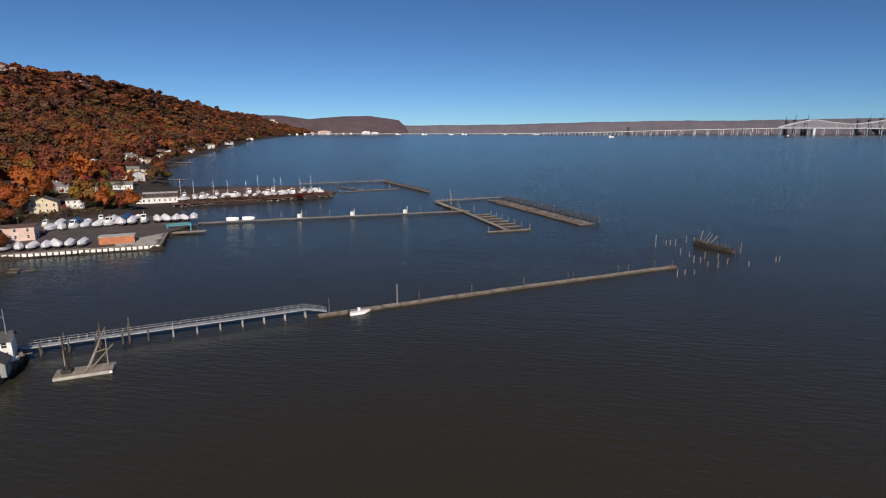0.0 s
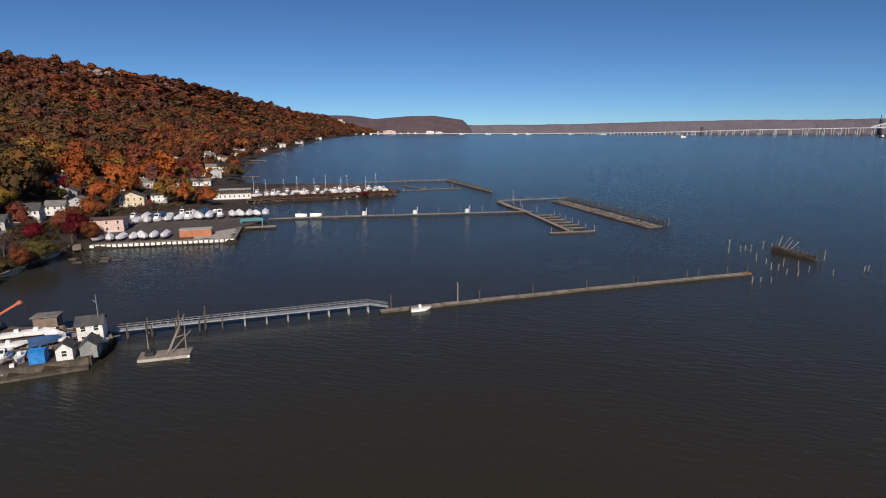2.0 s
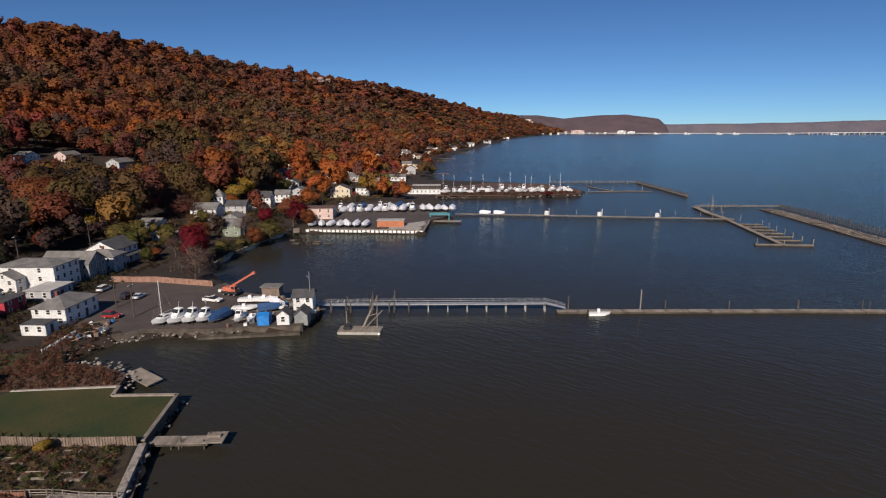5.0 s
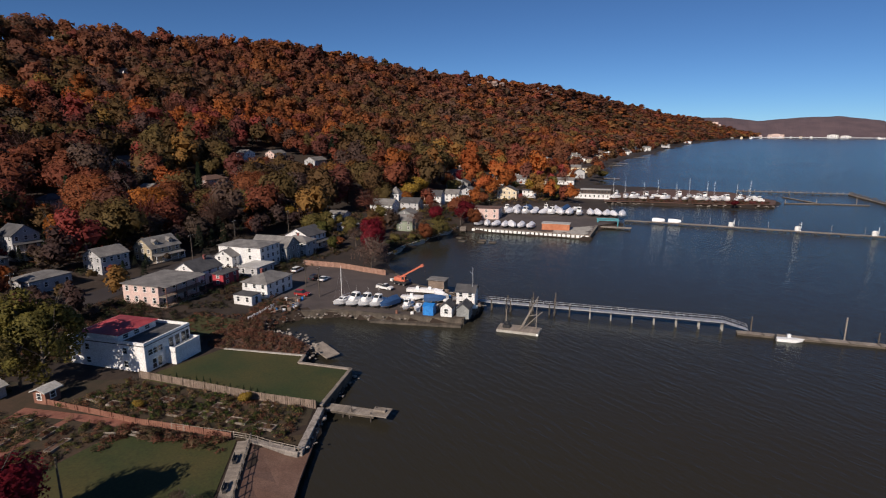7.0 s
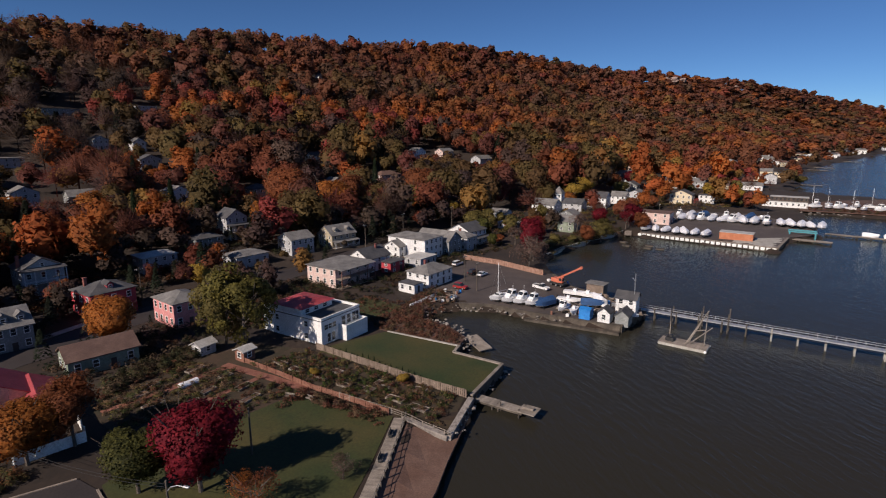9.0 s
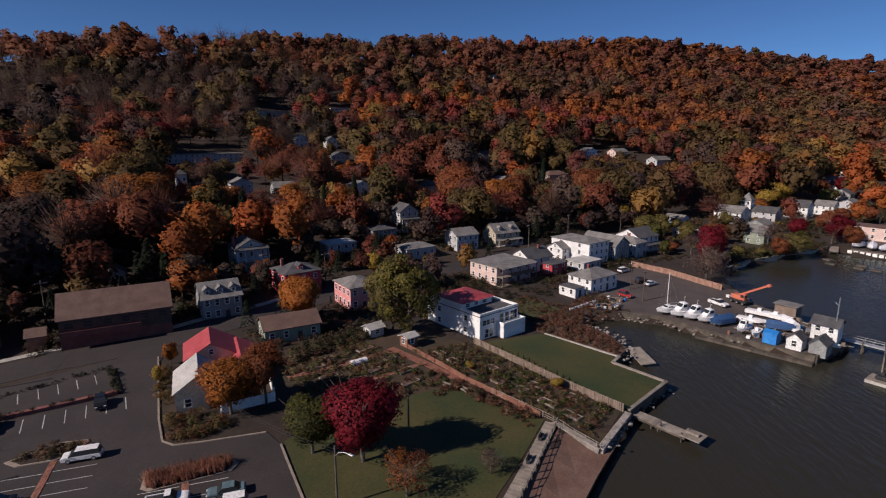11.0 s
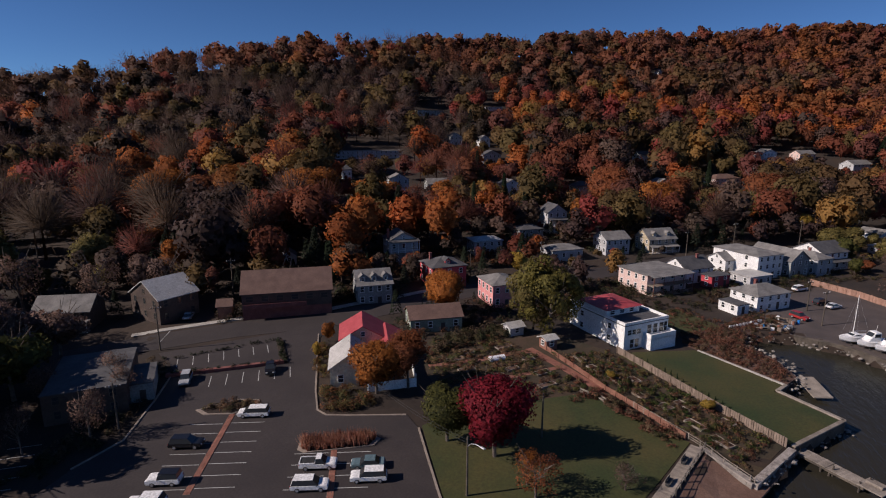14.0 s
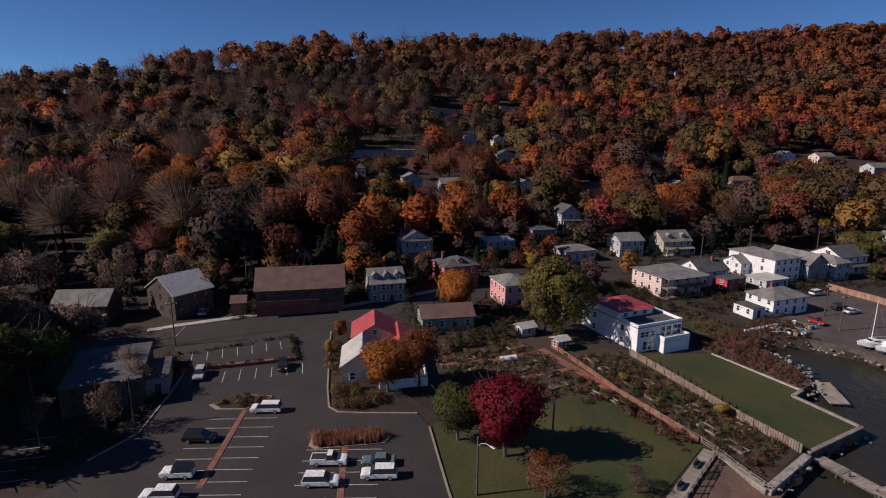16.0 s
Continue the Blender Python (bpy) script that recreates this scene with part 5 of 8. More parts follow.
for x, y, r, h, c, lab in ((-262, -12, 12, 25, "rust", "broad rust-coloured oak above the street"), (-252, 8, 11, 24, "orange", "broad orange oak above the street"), (-270, 18, 10, 22, "rust", "broad russet oak above the street"),
                           (-300, 60, 12, 25, "rust", "broad brown-red oak on the slope"), (-310, 82, 11, 23, "brown", "broad bare brown oak on the slope"), (-282, 52, 7, 19, "olive", "olive oak beside a russet one"),
                           (-187, -157, 13, 24, "orange", "big orange maple on the lower hill"), (-196, -128, 14, 23, "orange", "big orange maple beside the houses"), (-173, -181, 13, 25, "orange", "large orange maple on the hill"), (-157, -206, 13, 21, "rust", "broad rusty maple at the hill foot"), (-165, -193, 10, 18, "rust", "rusty maple between two larger ones"), (-209, -108, 11, 20, "orange", "orange maple above the brown hall"), (-181, -168, 10, 20, "rust", "red-brown maple in the orange row"), (-138, -154, 7, 13, "orange", "round orange maple at the wood's edge"), (-322, -188, 11, 24, "crimson", "rose-red maple high on the slope"), (-357, -266, 10, 22, "rust", "salmon red maple under the ridge"),
                           (-235, -110, 7, 16, "orange", "orange maple between the houses"), (-240, -85, 6, 14, "orange", "orange maple beside a pale house"),
                           (-120, -128, 5, 12, "orange", "rusty orange maple behind the gabled house"), (-131, -120, 4.5, 10, "brown", "thin brown tree behind the brown hall"), (-108, -140, 5, 9, "olive", "olive shrub tree by the lane"),
                           (-98, -152, 4.5, 8, "olive", "olive shrub tree by the dark house"), (-150, -160, 7, 15, "rust", "rust maple at the wood's edge"), 
                           (-330, 175, 8, 14, "yellow", "bright yellow maple behind the boatyard"), (-318, 196, 6, 12, "olive", "olive tree behind the village"), (-300, 150, 5, 11, "orange", "orange tree by the white tower"),
                           (-345, 205, 7, 14, "rust", "red maple above the village"), (-366, 236, 8, 14, "crimson", "red maple up the northern lane"), (-400, 425, 6, 9, "olive", "grey-green willow on the shoreline"),
                           (-316, 262, 6, 10, "yellow", "yellow tree behind the clubhouse"), (-306, 276, 5, 8, "yellow", "low yellow tree by the clubhouse"), (-262, 66, 6, 12, "yellow", "small golden tree up the slope"),
                           (-240, 72, 5, 9, "olive", "olive tree in a village garden")):
    tree(x, y, r * 1.1, h, c, lab, "dense" if r > 7.5 else "crowns", group="village trees")
for x, y, h in ((-140, -88, 9), (-143, -85, 8), (-130, -80, 7), (-258, -60, 17), (-280, -20, 20), (-290, -8, 19), (-330, -60, 20), (-350, 40, 18), (-240, -70, 15), (-150, -120, 11), (-300, -85, 19), (-268, -40, 16)):
    tree(x, y, h * 0.24, h, "pine", "dark evergreen among the houses", "pine", name="conifer", group="evergreens")
for x, y, h in ((-52, -78, 10), (-62, -82, 9), (-58, -95, 9), (-46, -84, 8), (-66, -88, 9), (-50, -110, 11), (-40, -96, 9)):
    tree(x, y, h * 0.36, h, "brown", "bare tree shading the edge of the parking lot", "sparse", group="bare trees")
# trees added south of the lot for their shade, most out of view
for x, y, r, h, c in ((-47, -97, 9, 19, "green"), (-57, -102, 8, 16, "green"), (-54, -116, 10, 20, "olive"), (-66, -122, 8, 17, "brown"), (-36, -90, 9, 17, "olive"), (-26, -108, 9, 18, "olive"), (-44, -128, 10, 20, "brown"), (-73, -112, 6, 13, "brown"), (-66, -146, 11, 22, "olive"),
                      (-38, -112, 9, 25, "olive"), (-50, -134, 10, 26, "green"), (-34, -134, 10, 26, "olive"), (-60, -150, 10, 25, "green"), (-20, -122, 10, 25, "green"), (-12, -100, 9, 23, "olive"), (-78, -170, 10, 25, "green"), (-96, -182, 10, 25, "olive"), (-62, -172, 10, 26, "green"),
                      (-80, -152, 9, 19, "brown"), (-92, -162, 9, 19, "olive"), (-24, -78, 8, 15, "olive"), (-104, -122, 6, 13, "brown"), (-112, -150, 8, 17, "olive")):
    tree(x, y, r, h, c, "tall thinning tree added to shade the lot from the south", "crowns", group="trees south of the lot")

for x, y, r, h, c in ((-300, 261, 4.5, 8, "yellow"), (-307, 272, 5, 9, "olive"), (-291, 272, 3.5, 6, "yellow"), (-313, 282, 5, 9, "gold_green"), (-326, 292, 5, 10, "olive"), (-284, 262, 3.2, 5, "rust"), (-279, 252, 3, 5, "olive"), (-333, 310, 5, 9, "brown"), (-318, 246, 6, 11, "gold_green"),
                      (-330, 232, 6, 12, "rust"), (-312, 160, 8, 15, "yellow"), (-300, 215, 4, 8, "brown"), (-273, 218, 4, 7, "brown"), (-278, 192, 4.5, 8, "rust"), (-268, 172, 5, 9, "rust"), (-262, 150, 5, 8, "brown"), (-246, 140, 4.5, 8, "crimson"), (-256, 112, 5, 9, "olive")):
    tree(x, y, r, h, c, "autumn tree among the houses behind the boatyard", "crowns" if c != "brown" else "sparse", group="boatyard trees")

# ---- gardens and bank of the northern village
rng_g = np.random.default_rng(77)
for x, y, r, h, c, lab, kind in ((-224.0, 116.0, 5.5, 10.0, "brown", "bare red-brown tree beside the willow", "sparse"), (-237.0, 151.0, 7.0, 11.5, "crimson", "spreading red tree beside the boatyard workshop", "crowns"), (-239.0, 79.0, 6.0, 10.0, "olive", "yellow-green tree in a cottage garden", "crowns"),
                                 (-221.0, 70.0, 5.0, 9.0, "green", "dark green garden tree beside the grey houses", "crowns"), (-208.0, 80.0, 5.0, 8.0, "brown", "bare bush on the cove bank", "sparse"), (-214.0, 92.0, 5.0, 8.0, "rust", "rusty bush by the cove path", "crowns"), (-230.0, 98.0, 6.0, 10.0, "rust", "rusty tree behind the cove", "crowns")):
    tree(x, y, r, h, c, lab, kind, group="cove trees")
count = 0
while count < 16:
    x, y = rng_g.uniform(-262, -192), rng_g.uniform(62, 140)
    if ground(x, y) > 1.2 and all(math.hypot(x - c[0], y - c[1]) > c[2] + 2 for c in CLEARINGS):
        tree(x, y, rng_g.uniform(2.2, 3.6), rng_g.uniform(3.0, 6.0), ("olive", "rust", "green", "brown")[count % 4], "low garden tree near the cove", "crowns", group="cove trees")
    count += 1
for x, y, h in ((-70, -131, 19), (-86, -141, 20), (-95, -127, 17), (-62, -110, 17), (-106, -116, 15)):
    tree(x, y, h * 0.38, h, "brown", "tall bare tree shading the houses by the street", "sparse", group="bare trees")


# ---- vehicles
def paint(name, c, rough=0.25):
    return surf(name, c, tuple(v * 1.12 for v in c), 0.8, rough, 0.0, 4)


PAINT = {"white": paint("white_car_paint", (0.70, 0.70, 0.69)), "black": paint("black_car_paint", (0.012, 0.012, 0.014)), "silver": paint("silver_car_paint", (0.36, 0.37, 0.38)),
         "teal": paint("grey_teal_car_paint", (0.10, 0.15, 0.165)), "red": paint("red_car_paint", (0.30, 0.03, 0.03))}


def wheel(parent, x, y, r=0.36):
    if "tyre" not in MESHES:
        bm = bmesh.new()
        bmesh.ops.create_cone(bm, cap_ends=True, segments=16, radius1=0.36, radius2=0.36, depth=0.24, matrix=Matrix.Rotation(math.pi / 2, 4, "X"))
        bmesh.ops.bevel(bm, geom=[e for e in bm.edges if abs(e.verts[0].co.y - e.verts[1].co.y) < 1e-4], offset=0.05, segments=1, affect="EDGES")
        MESHES["tyre"] = bpy.data.meshes.new("wheel")
        bm.to_mesh(MESHES["tyre"])
        bm.free()
        bm = bmesh.new()
        bmesh.ops.create_cone(bm, cap_ends=True, segments=12, radius1=0.21, radius2=0.21, depth=0.26, matrix=Matrix.Rotation(math.pi / 2, 4, "X"))
        MESHES["rim"] = bpy.data.meshes.new("rim")
        bm.to_mesh(MESHES["rim"])
        bm.free()
    ob = shared("wheel", MESHES["tyre"], RUBBER, parent, m=pose(x, y, r))
    shared("rim", MESHES["rim"], METAL, ob)


def car(x, y, head, colour, kind, label, length=4.8, z=None):
    """A parked vehicle: kind is suv, van, sedan, pickup or jeep; the nose looks along head."""
    zz = (max(ground(x, y), 1.2) + 0.11) if z is None else z
    ob = thing("car" if kind != "pickup" else "pickup_truck", pose(x, y, zz, 0, 0, head), label, "car", "parked cars")
    L, W = length / 2, 0.92
    hood, tall = {"suv": (1.0, 1.75), "van": (1.0, 1.72), "sedan": (0.88, 1.42), "pickup": (1.05, 1.8), "jeep": (1.1, 1.85)}[kind]
    bm = bmesh.new()
    extruded(bm, [(-L, 0.35), (L - 0.1, 0.32), (L, 0.55), (L - 0.06, hood - 0.12), (L - 0.45, hood), (-L + 0.1, hood + 0.04), (-L, hood - 0.2)], -W, W)
    bmesh.ops.bevel(bm, geom=bm.edges[:], offset=0.07, segments=2, affect="EDGES")
    part("body", bm, PAINT[colour], ob)
    c0, c1, r0, r1 = {"suv": (-L + 0.12, L - 1.25, -L + 0.45, L - 2.0), "van": (-L + 0.1, L - 0.95, -L + 0.4, L - 1.9), "sedan": (-L + 0.7, L - 1.25, -L + 1.35, L - 2.0),
                      "pickup": (-0.35, L - 1.4, -0.2, L - 2.1), "jeep": (-L + 0.2, L - 1.55, -L + 0.3, L - 1.8)}[kind]
    bm = bmesh.new()
    base = [bm.verts.new(p) for p in ((c0, -W + 0.06, hood - 0.02), (c1, -W + 0.06, hood - 0.02), (c1, W - 0.06, hood - 0.02), (c0, W - 0.06, hood - 0.02))]
    roof = [bm.verts.new(p) for p in ((r0, -W + 0.2, tall - 0.06), (r1, -W + 0.2, tall - 0.06), (r1, W - 0.2, tall - 0.06), (r0, W - 0.2, tall - 0.06))]
    bm.faces.new(roof)
    for i in range(4):
        bm.faces.new((base[i], base[(i + 1) % 4], roof[(i + 1) % 4], roof[i]))
    part("glasshouse", bm, GLASS, ob, "dark tinted glasshouse")
    bm = bmesh.new()
    box(bm, r0 - 0.02, -W + 0.18, tall - 0.07, r1 + 0.05, W - 0.18, tall, bevel=0.03)
    part("roof", bm, PAINT[colour] if kind != "jeep" else PAINT["black"], ob)
    if kind == "pickup":
        bm = bmesh.new()
        for sg in (-1, 1):
            box(bm, -L + 0.05, sg * (W - 0.06) - 0.06, hood - 0.02, -0.4, sg * (W - 0.06) + 0.06, hood + 0.16)
        box(bm, -L + 0.02, -W + 0.05, hood - 0.02, -L + 0.14, W - 0.05, hood + 0.16)
        part("bed_sides", bm, PAINT[colour], ob)
        bm = bmesh.new()
        box(bm, -L + 0.16, -W + 0.12, hood + 0.0, -0.45, W - 0.12, hood + 0.06)
        part("bed_liner", bm, RUBBER, ob)
    for sg in (-1, 1):
        bm = bmesh.new()
        box(bm, L - 0.14, sg * 0.62 - 0.2, hood - 0.35, L - 0.005, sg * 0.62 + 0.2, hood - 0.18, bevel=0.02)
        part("headlight", bm, WHITE, ob)
        bm = bmesh.new()
        box(bm, -L - 0.01, sg * 0.72 - 0.1, hood - 0.35, -L + 0.1, sg * 0.72 + 0.1, hood - 0.08, bevel=0.02)
        part("tail_light", bm, PAINT["red"], ob)
    for b0, b1 in ((L - 0.12, L + 0.06), (-L - 0.06, -L + 0.1)):
        bm = bmesh.new()
        box(bm, b0, -W + 0.1, 0.36, b1, W - 0.1, 0.52, bevel=0.03)
        part("bumper", bm, DARK_METAL, ob)
    for sg in (-1, 1):
        bm = bmesh.new()
        box(bm, c1 - 0.28, sg * W - 0.02 if sg > 0 else -W - 0.2, hood - 0.02, c1 - 0.12, W + 0.2 if sg > 0 else -W + 0.02, hood + 0.14, bevel=0.03)
        part("wing_mirror", bm, DARK_METAL, ob)
    for xx in (L - 0.95, -L + 0.95):
        for sg in (-1, 1):
            wheel(ob, xx, sg * (W - 0.1))


car(-66.0, -58.6, 292, "white", "van", "white minivan parked at the brick strip", 5.1)
car(-55.4, -62.6, 112, "black", "suv", "black station wagon parked in the lot", 4.9)
car(-47.6, -59.0, 292, "white", "jeep", "white off-road car with a black top", 4.5)
car(-43.2, -57.6, 292, "white", "suv", "white car at the end of the row", 4.8)
car(-57.4, -41.2, 112, "white", "pickup", "white pickup truck with an open bed", 5.2)
car(-59.8, -34.6, 292, "teal", "sedan", "grey-teal sedan beside a white car", 4.8)
car(-57.2, -33.2, 292, "white", "suv", "white sport utility car with a roof window", 5.0)
car(-53.0, -39.8, 112, "white", "suv", "white sport utility car with roof rails", 5.0)
car(-71.8, -78.2, 34, "silver", "suv", "silver car shaded by the trees", 4.6)
car(-80.2, -65.6, 34, "black", "suv", "black hatchback beside the planter wall", 4.0)
car(-163.5, 51.2, 130, "white", "sedan", "white sedan in the marina yard", 4.6)
car(-166.0, 49.0, 130, "black", "suv", "dark car in the marina yard", 4.6)
car(-178.5, 47.0, 130, "white", "van", "white van behind the cottage", 4.8)
car(-97.5, -101.5, 212, "silver", "sedan", "silver car in the shaded driveway", 4.6)
car(-158.0, -33.5, 135, "black", "suv", "dark car on the village street", 4.6)
car(-151.5, 40.5, 40, "red", "suv", "dark red car beside the cottage", 4.5)
for k, (x, y) in enumerate(((-252, 178), (-256, 184), (-249, 190), (-244, 181))):
    car(x, y, 130, ("red", "white", "black", "silver")[k], "suv", ("red", "white", "black", "silver")[k] + " car between stored boats", 4.6)


# ---- piers, docks and boats
def pile(parent, x, y, z0, z1, r=0.16, mat=None, name="post"):
    bm = bmesh.new()
    rod(bm, (x, y, z0), (x + 0.03, y, z1), r * 1.05, r * 0.85, 8)
    part(name, bm, mat or TIMBER_DARK, parent)


def plank_mesh(w, l):
    key = ("plank", round(w, 2), round(l, 2))
    if key not in MESHES:
        bm = bmesh.new()
        box(bm, 0, -w / 2, -0.03, l, w / 2, 0.03)
        MESHES[key] = bpy.data.meshes.new("plank")
        bm.to_mesh(MESHES[key])
        bm.free()
    return MESHES[key]


def float_dock(name, path, wide, z, label, mat=None, deck=True, plank=0.55):
    """A floating walkway of single decks along a path, each with its frame and planks."""
    mat = mat or TIMBER
    ob = thing(name, pose(0, 0, 0), label, "dock")
    for (x0, y0), (x1, y1) in zip(path, path[1:]):
        d = math.hypot(x1 - x0, y1 - y0)
        n = max(1, round(d / 6.0))
        ang = math.degrees(math.atan2(y1 - y0, x1 - x0))
        for k in range(n):
            f = k / n
            bm = bmesh.new()
            box(bm, 0.03, -wide / 2, -0.42 if z > 0.75 else -z - 0.3, d / n - 0.03, wide / 2, -0.06)
            if z > 0.75:
                for px in (0.6, d / n - 0.6):
                    for py in (-wide / 2 + 0.2, wide / 2 - 0.2):
                        rod(bm, (px, py, -z - 1.0), (px, py, -0.4), 0.16, 0.15, 6)
            seg = part("dock_section", bm, TIMBER_DARK, ob, m=pose(x0 + (x1 - x0) * f, y0 + (y1 - y0) * f, z + TREE_RNG.uniform(-0.05, 0.05), TREE_RNG.uniform(-1, 1), 0, ang))
            if deck:
                m = plank_mesh(plank * 0.93, wide + 0.04)
                for i in range(int((d / n - 0.06) / plank)):
                    shared("plank", m, mat, seg, m=pose(0.3 + i * plank, -wide / 2 - 0.02, -0.02, 0, 0, 90))
            else:
                bm = bmesh.new()
                box(bm, 0.02, -wide / 2 - 0.03, -0.06, d / n - 0.02, wide / 2 + 0.03, 0.03, bevel=0.02)
                part("deck", bm, mat, seg)
    return ob


def gangway():
    """The railed aluminium footbridge from the marina to the floating dock."""
    a, b = Vector((-122.2, 80.4)), Vector((-75.4, 123.2))
    ang, L = math.degrees(math.atan2(b.y - a.y, b.x - a.x)), (b - a).length
    ob = thing("gangway", pose(a.x, a.y, 2.3, 0, 0, ang), "long grey railed footbridge on piles over the water", "footbridge")
    n = 12
    for k in range(n):
        bm = bmesh.new()
        box(bm, L * k / n + 0.02, -0.75, -0.26, L * (k + 1) / n - 0.02, 0.75, 0.0)
        sp = part("span", bm, METAL, ob)
        for sg in (-1, 1):
            bm = bmesh.new()
            box(bm, L * k / n, sg * 0.75 - 0.03, 1.03, L * (k + 1) / n, sg * 0.75 + 0.03, 1.09)
            box(bm, L * k / n, sg * 0.75 - 0.02, 0.5, L * (k + 1) / n, sg * 0.75 + 0.02, 0.54)
            for i in range(3):
                x = L * (k + i / 3) / n
                box(bm, x, sg * 0.75 - 0.03, 0, x + 0.06, sg * 0.75 + 0.03, 1.05)
            part("railing", bm, METAL, sp)
    for k in range(13):
        x = L * k / 12
        for sg in (-1, 1):
            pile(ob, x, sg * 0.75, -4.5, -0.35 if k > 6 or sg > 0 else 0.9, 0.2, CONCRETE if k > 5 else TIMBER_DARK, "support_post")
        bm = bmesh.new()
        box(bm, x - 0.2, -1.0, -0.6, x + 0.2, 1.0, -0.35)
        part("cross_beam", bm, TIMBER_DARK, ob)
    for x, h in ((9.5, 1.8), (16.5, 3.0), (22.5, 3.4)):
        pile(ob, x, 1.3, -4.5, h, 0.17)
        pile(ob, x, -1.3, -4.5, h * 0.8, 0.17)
    bm = bmesh.new()
    rod(bm, (L, 0.8, 0.0), (L + 5.6, 0.8, -1.45), 0.07)
    rod(bm, (L, -0.8, 0.0), (L + 5.6, -0.8, -1.45), 0.07)
    rod(bm, (L, 0.8, 1.05), (L + 5.6, 0.8, -0.4), 0.04)
    rod(bm, (L, -0.8, 1.05), (L + 5.6, -0.8, -0.4), 0.04)
    for i in range(8):
        f = i / 7
        rod(bm, (L + 5.6 * f, 0.8, -1.45 * f), (L + 5.6 * f, 0.8, 1.05 - 1.45 * f), 0.03)
        rod(bm, (L + 5.6 * f, -0.8, -1.45 * f), (L + 5.6 * f, -0.8, 1.05 - 1.45 * f), 0.03)
    ramp = part("ramp", bm, METAL, ob, "sloping railed ramp")
    bm = bmesh.new()
    extruded(bm, [(L, -0.02), (L + 5.8, -1.52), (L + 5.8, -1.6), (L, -0.12)], -0.8, 0.8)
    part("ramp_deck", bm, METAL, ob)


gangway()
main_dock = float_dock("floating_dock", [(-72.0, 124.0), (-23.5, 167.5), (24.9, 208.9)], 1.9, 0.55, "long weathered floating timber dock reaching into the river")
for x, y, h in ((-70.5, 127.4, 4.2), (-56.3, 141.6, 5.6), (-51, 145.5, 2.8), (-38, 157, 2.6), (-24, 169.5, 2.8), (-11, 181, 2.6), (-9.5, 182.5, 2.4), (5, 194, 3.0), (8.5, 197.5, 2.6), (17.5, 205.5, 3.0), (24.2, 211, 2.6)):
    pile(main_dock, x, y, -2, h, 0.17, TIMBER_DARK if h < 5 else TIMBER)
bm = bmesh.new()
box(bm, -0.95, -1.6, 0.6, 0.95, 1.6, 0.72)
part("end_deck", bm, TIMBER_RUST, main_dock, "rusty red end deck", m=pose(23.6, 207.6, 0, 0, 0, -48))


def work_barge():
    """A small raft with a pile-driving frame."""
    ob = thing("work_barge", pose(-100.9, 79.6, 0, 0, 0, 40), "weathered timber work raft with a lashed pole frame", "barge")
    bm = bmesh.new()
    box(bm, -5.2, -2.2, -0.4, 5.2, 2.2, 0.62, bevel=0.08)
    hull = part("hull", bm, CONCRETE, ob)
    m = plank_mesh(0.5, 4.4)
    for k in range(19):
        shared("plank", m, TIMBER, hull, m=pose(-4.9 + k * 0.54, -2.2, 0.66, 0, 0, 90))
    for a, b in (((0.4, -1.0, 0.6), (4.5, 0, 9.2)), ((0.7, 1.0, 0.6), (4.6, 0.1, 9.3)), ((4.2, 0.4, 0.6), (4.4, 0.1, 8.8)), ((1.0, 0, 0.6), (5.6, 0.5, 5.4)), ((-3.4, 0.9, 0.6), (-3.4, 0.9, 5.0)), ((2.2, -0.4, 4.2), (4.3, 0.3, 4.6))):
        bm = bmesh.new()
        rod(bm, a, b, 0.13, 0.09, 6)
        part("pole", bm, TIMBER, ob)
    bm = bmesh.new()
    box(bm, -3.9, -0.9, 0.65, -2.1, 0.7, 1.5, bevel=0.1)
    box(bm, -3.3, -0.3, 1.5, -2.6, 0.4, 2.1, bevel=0.06)
    rod(bm, (-3.6, -1.1, 1.3), (-3.6, 0.9, 1.3), 0.35, sides=10)
    part("winch", bm, DARK_METAL, ob, "dark rusty winch engine")
    for x, y in ((5.0, -2.0), (5.0, 2.0)):
        bm = bmesh.new()
        bmesh.ops.create_icosphere(bm, subdivisions=2, radius=0.32, matrix=Matrix.Translation((x, y * 1.14, 0.3)))
        part("fender", bm, WHITE, ob)


work_barge()


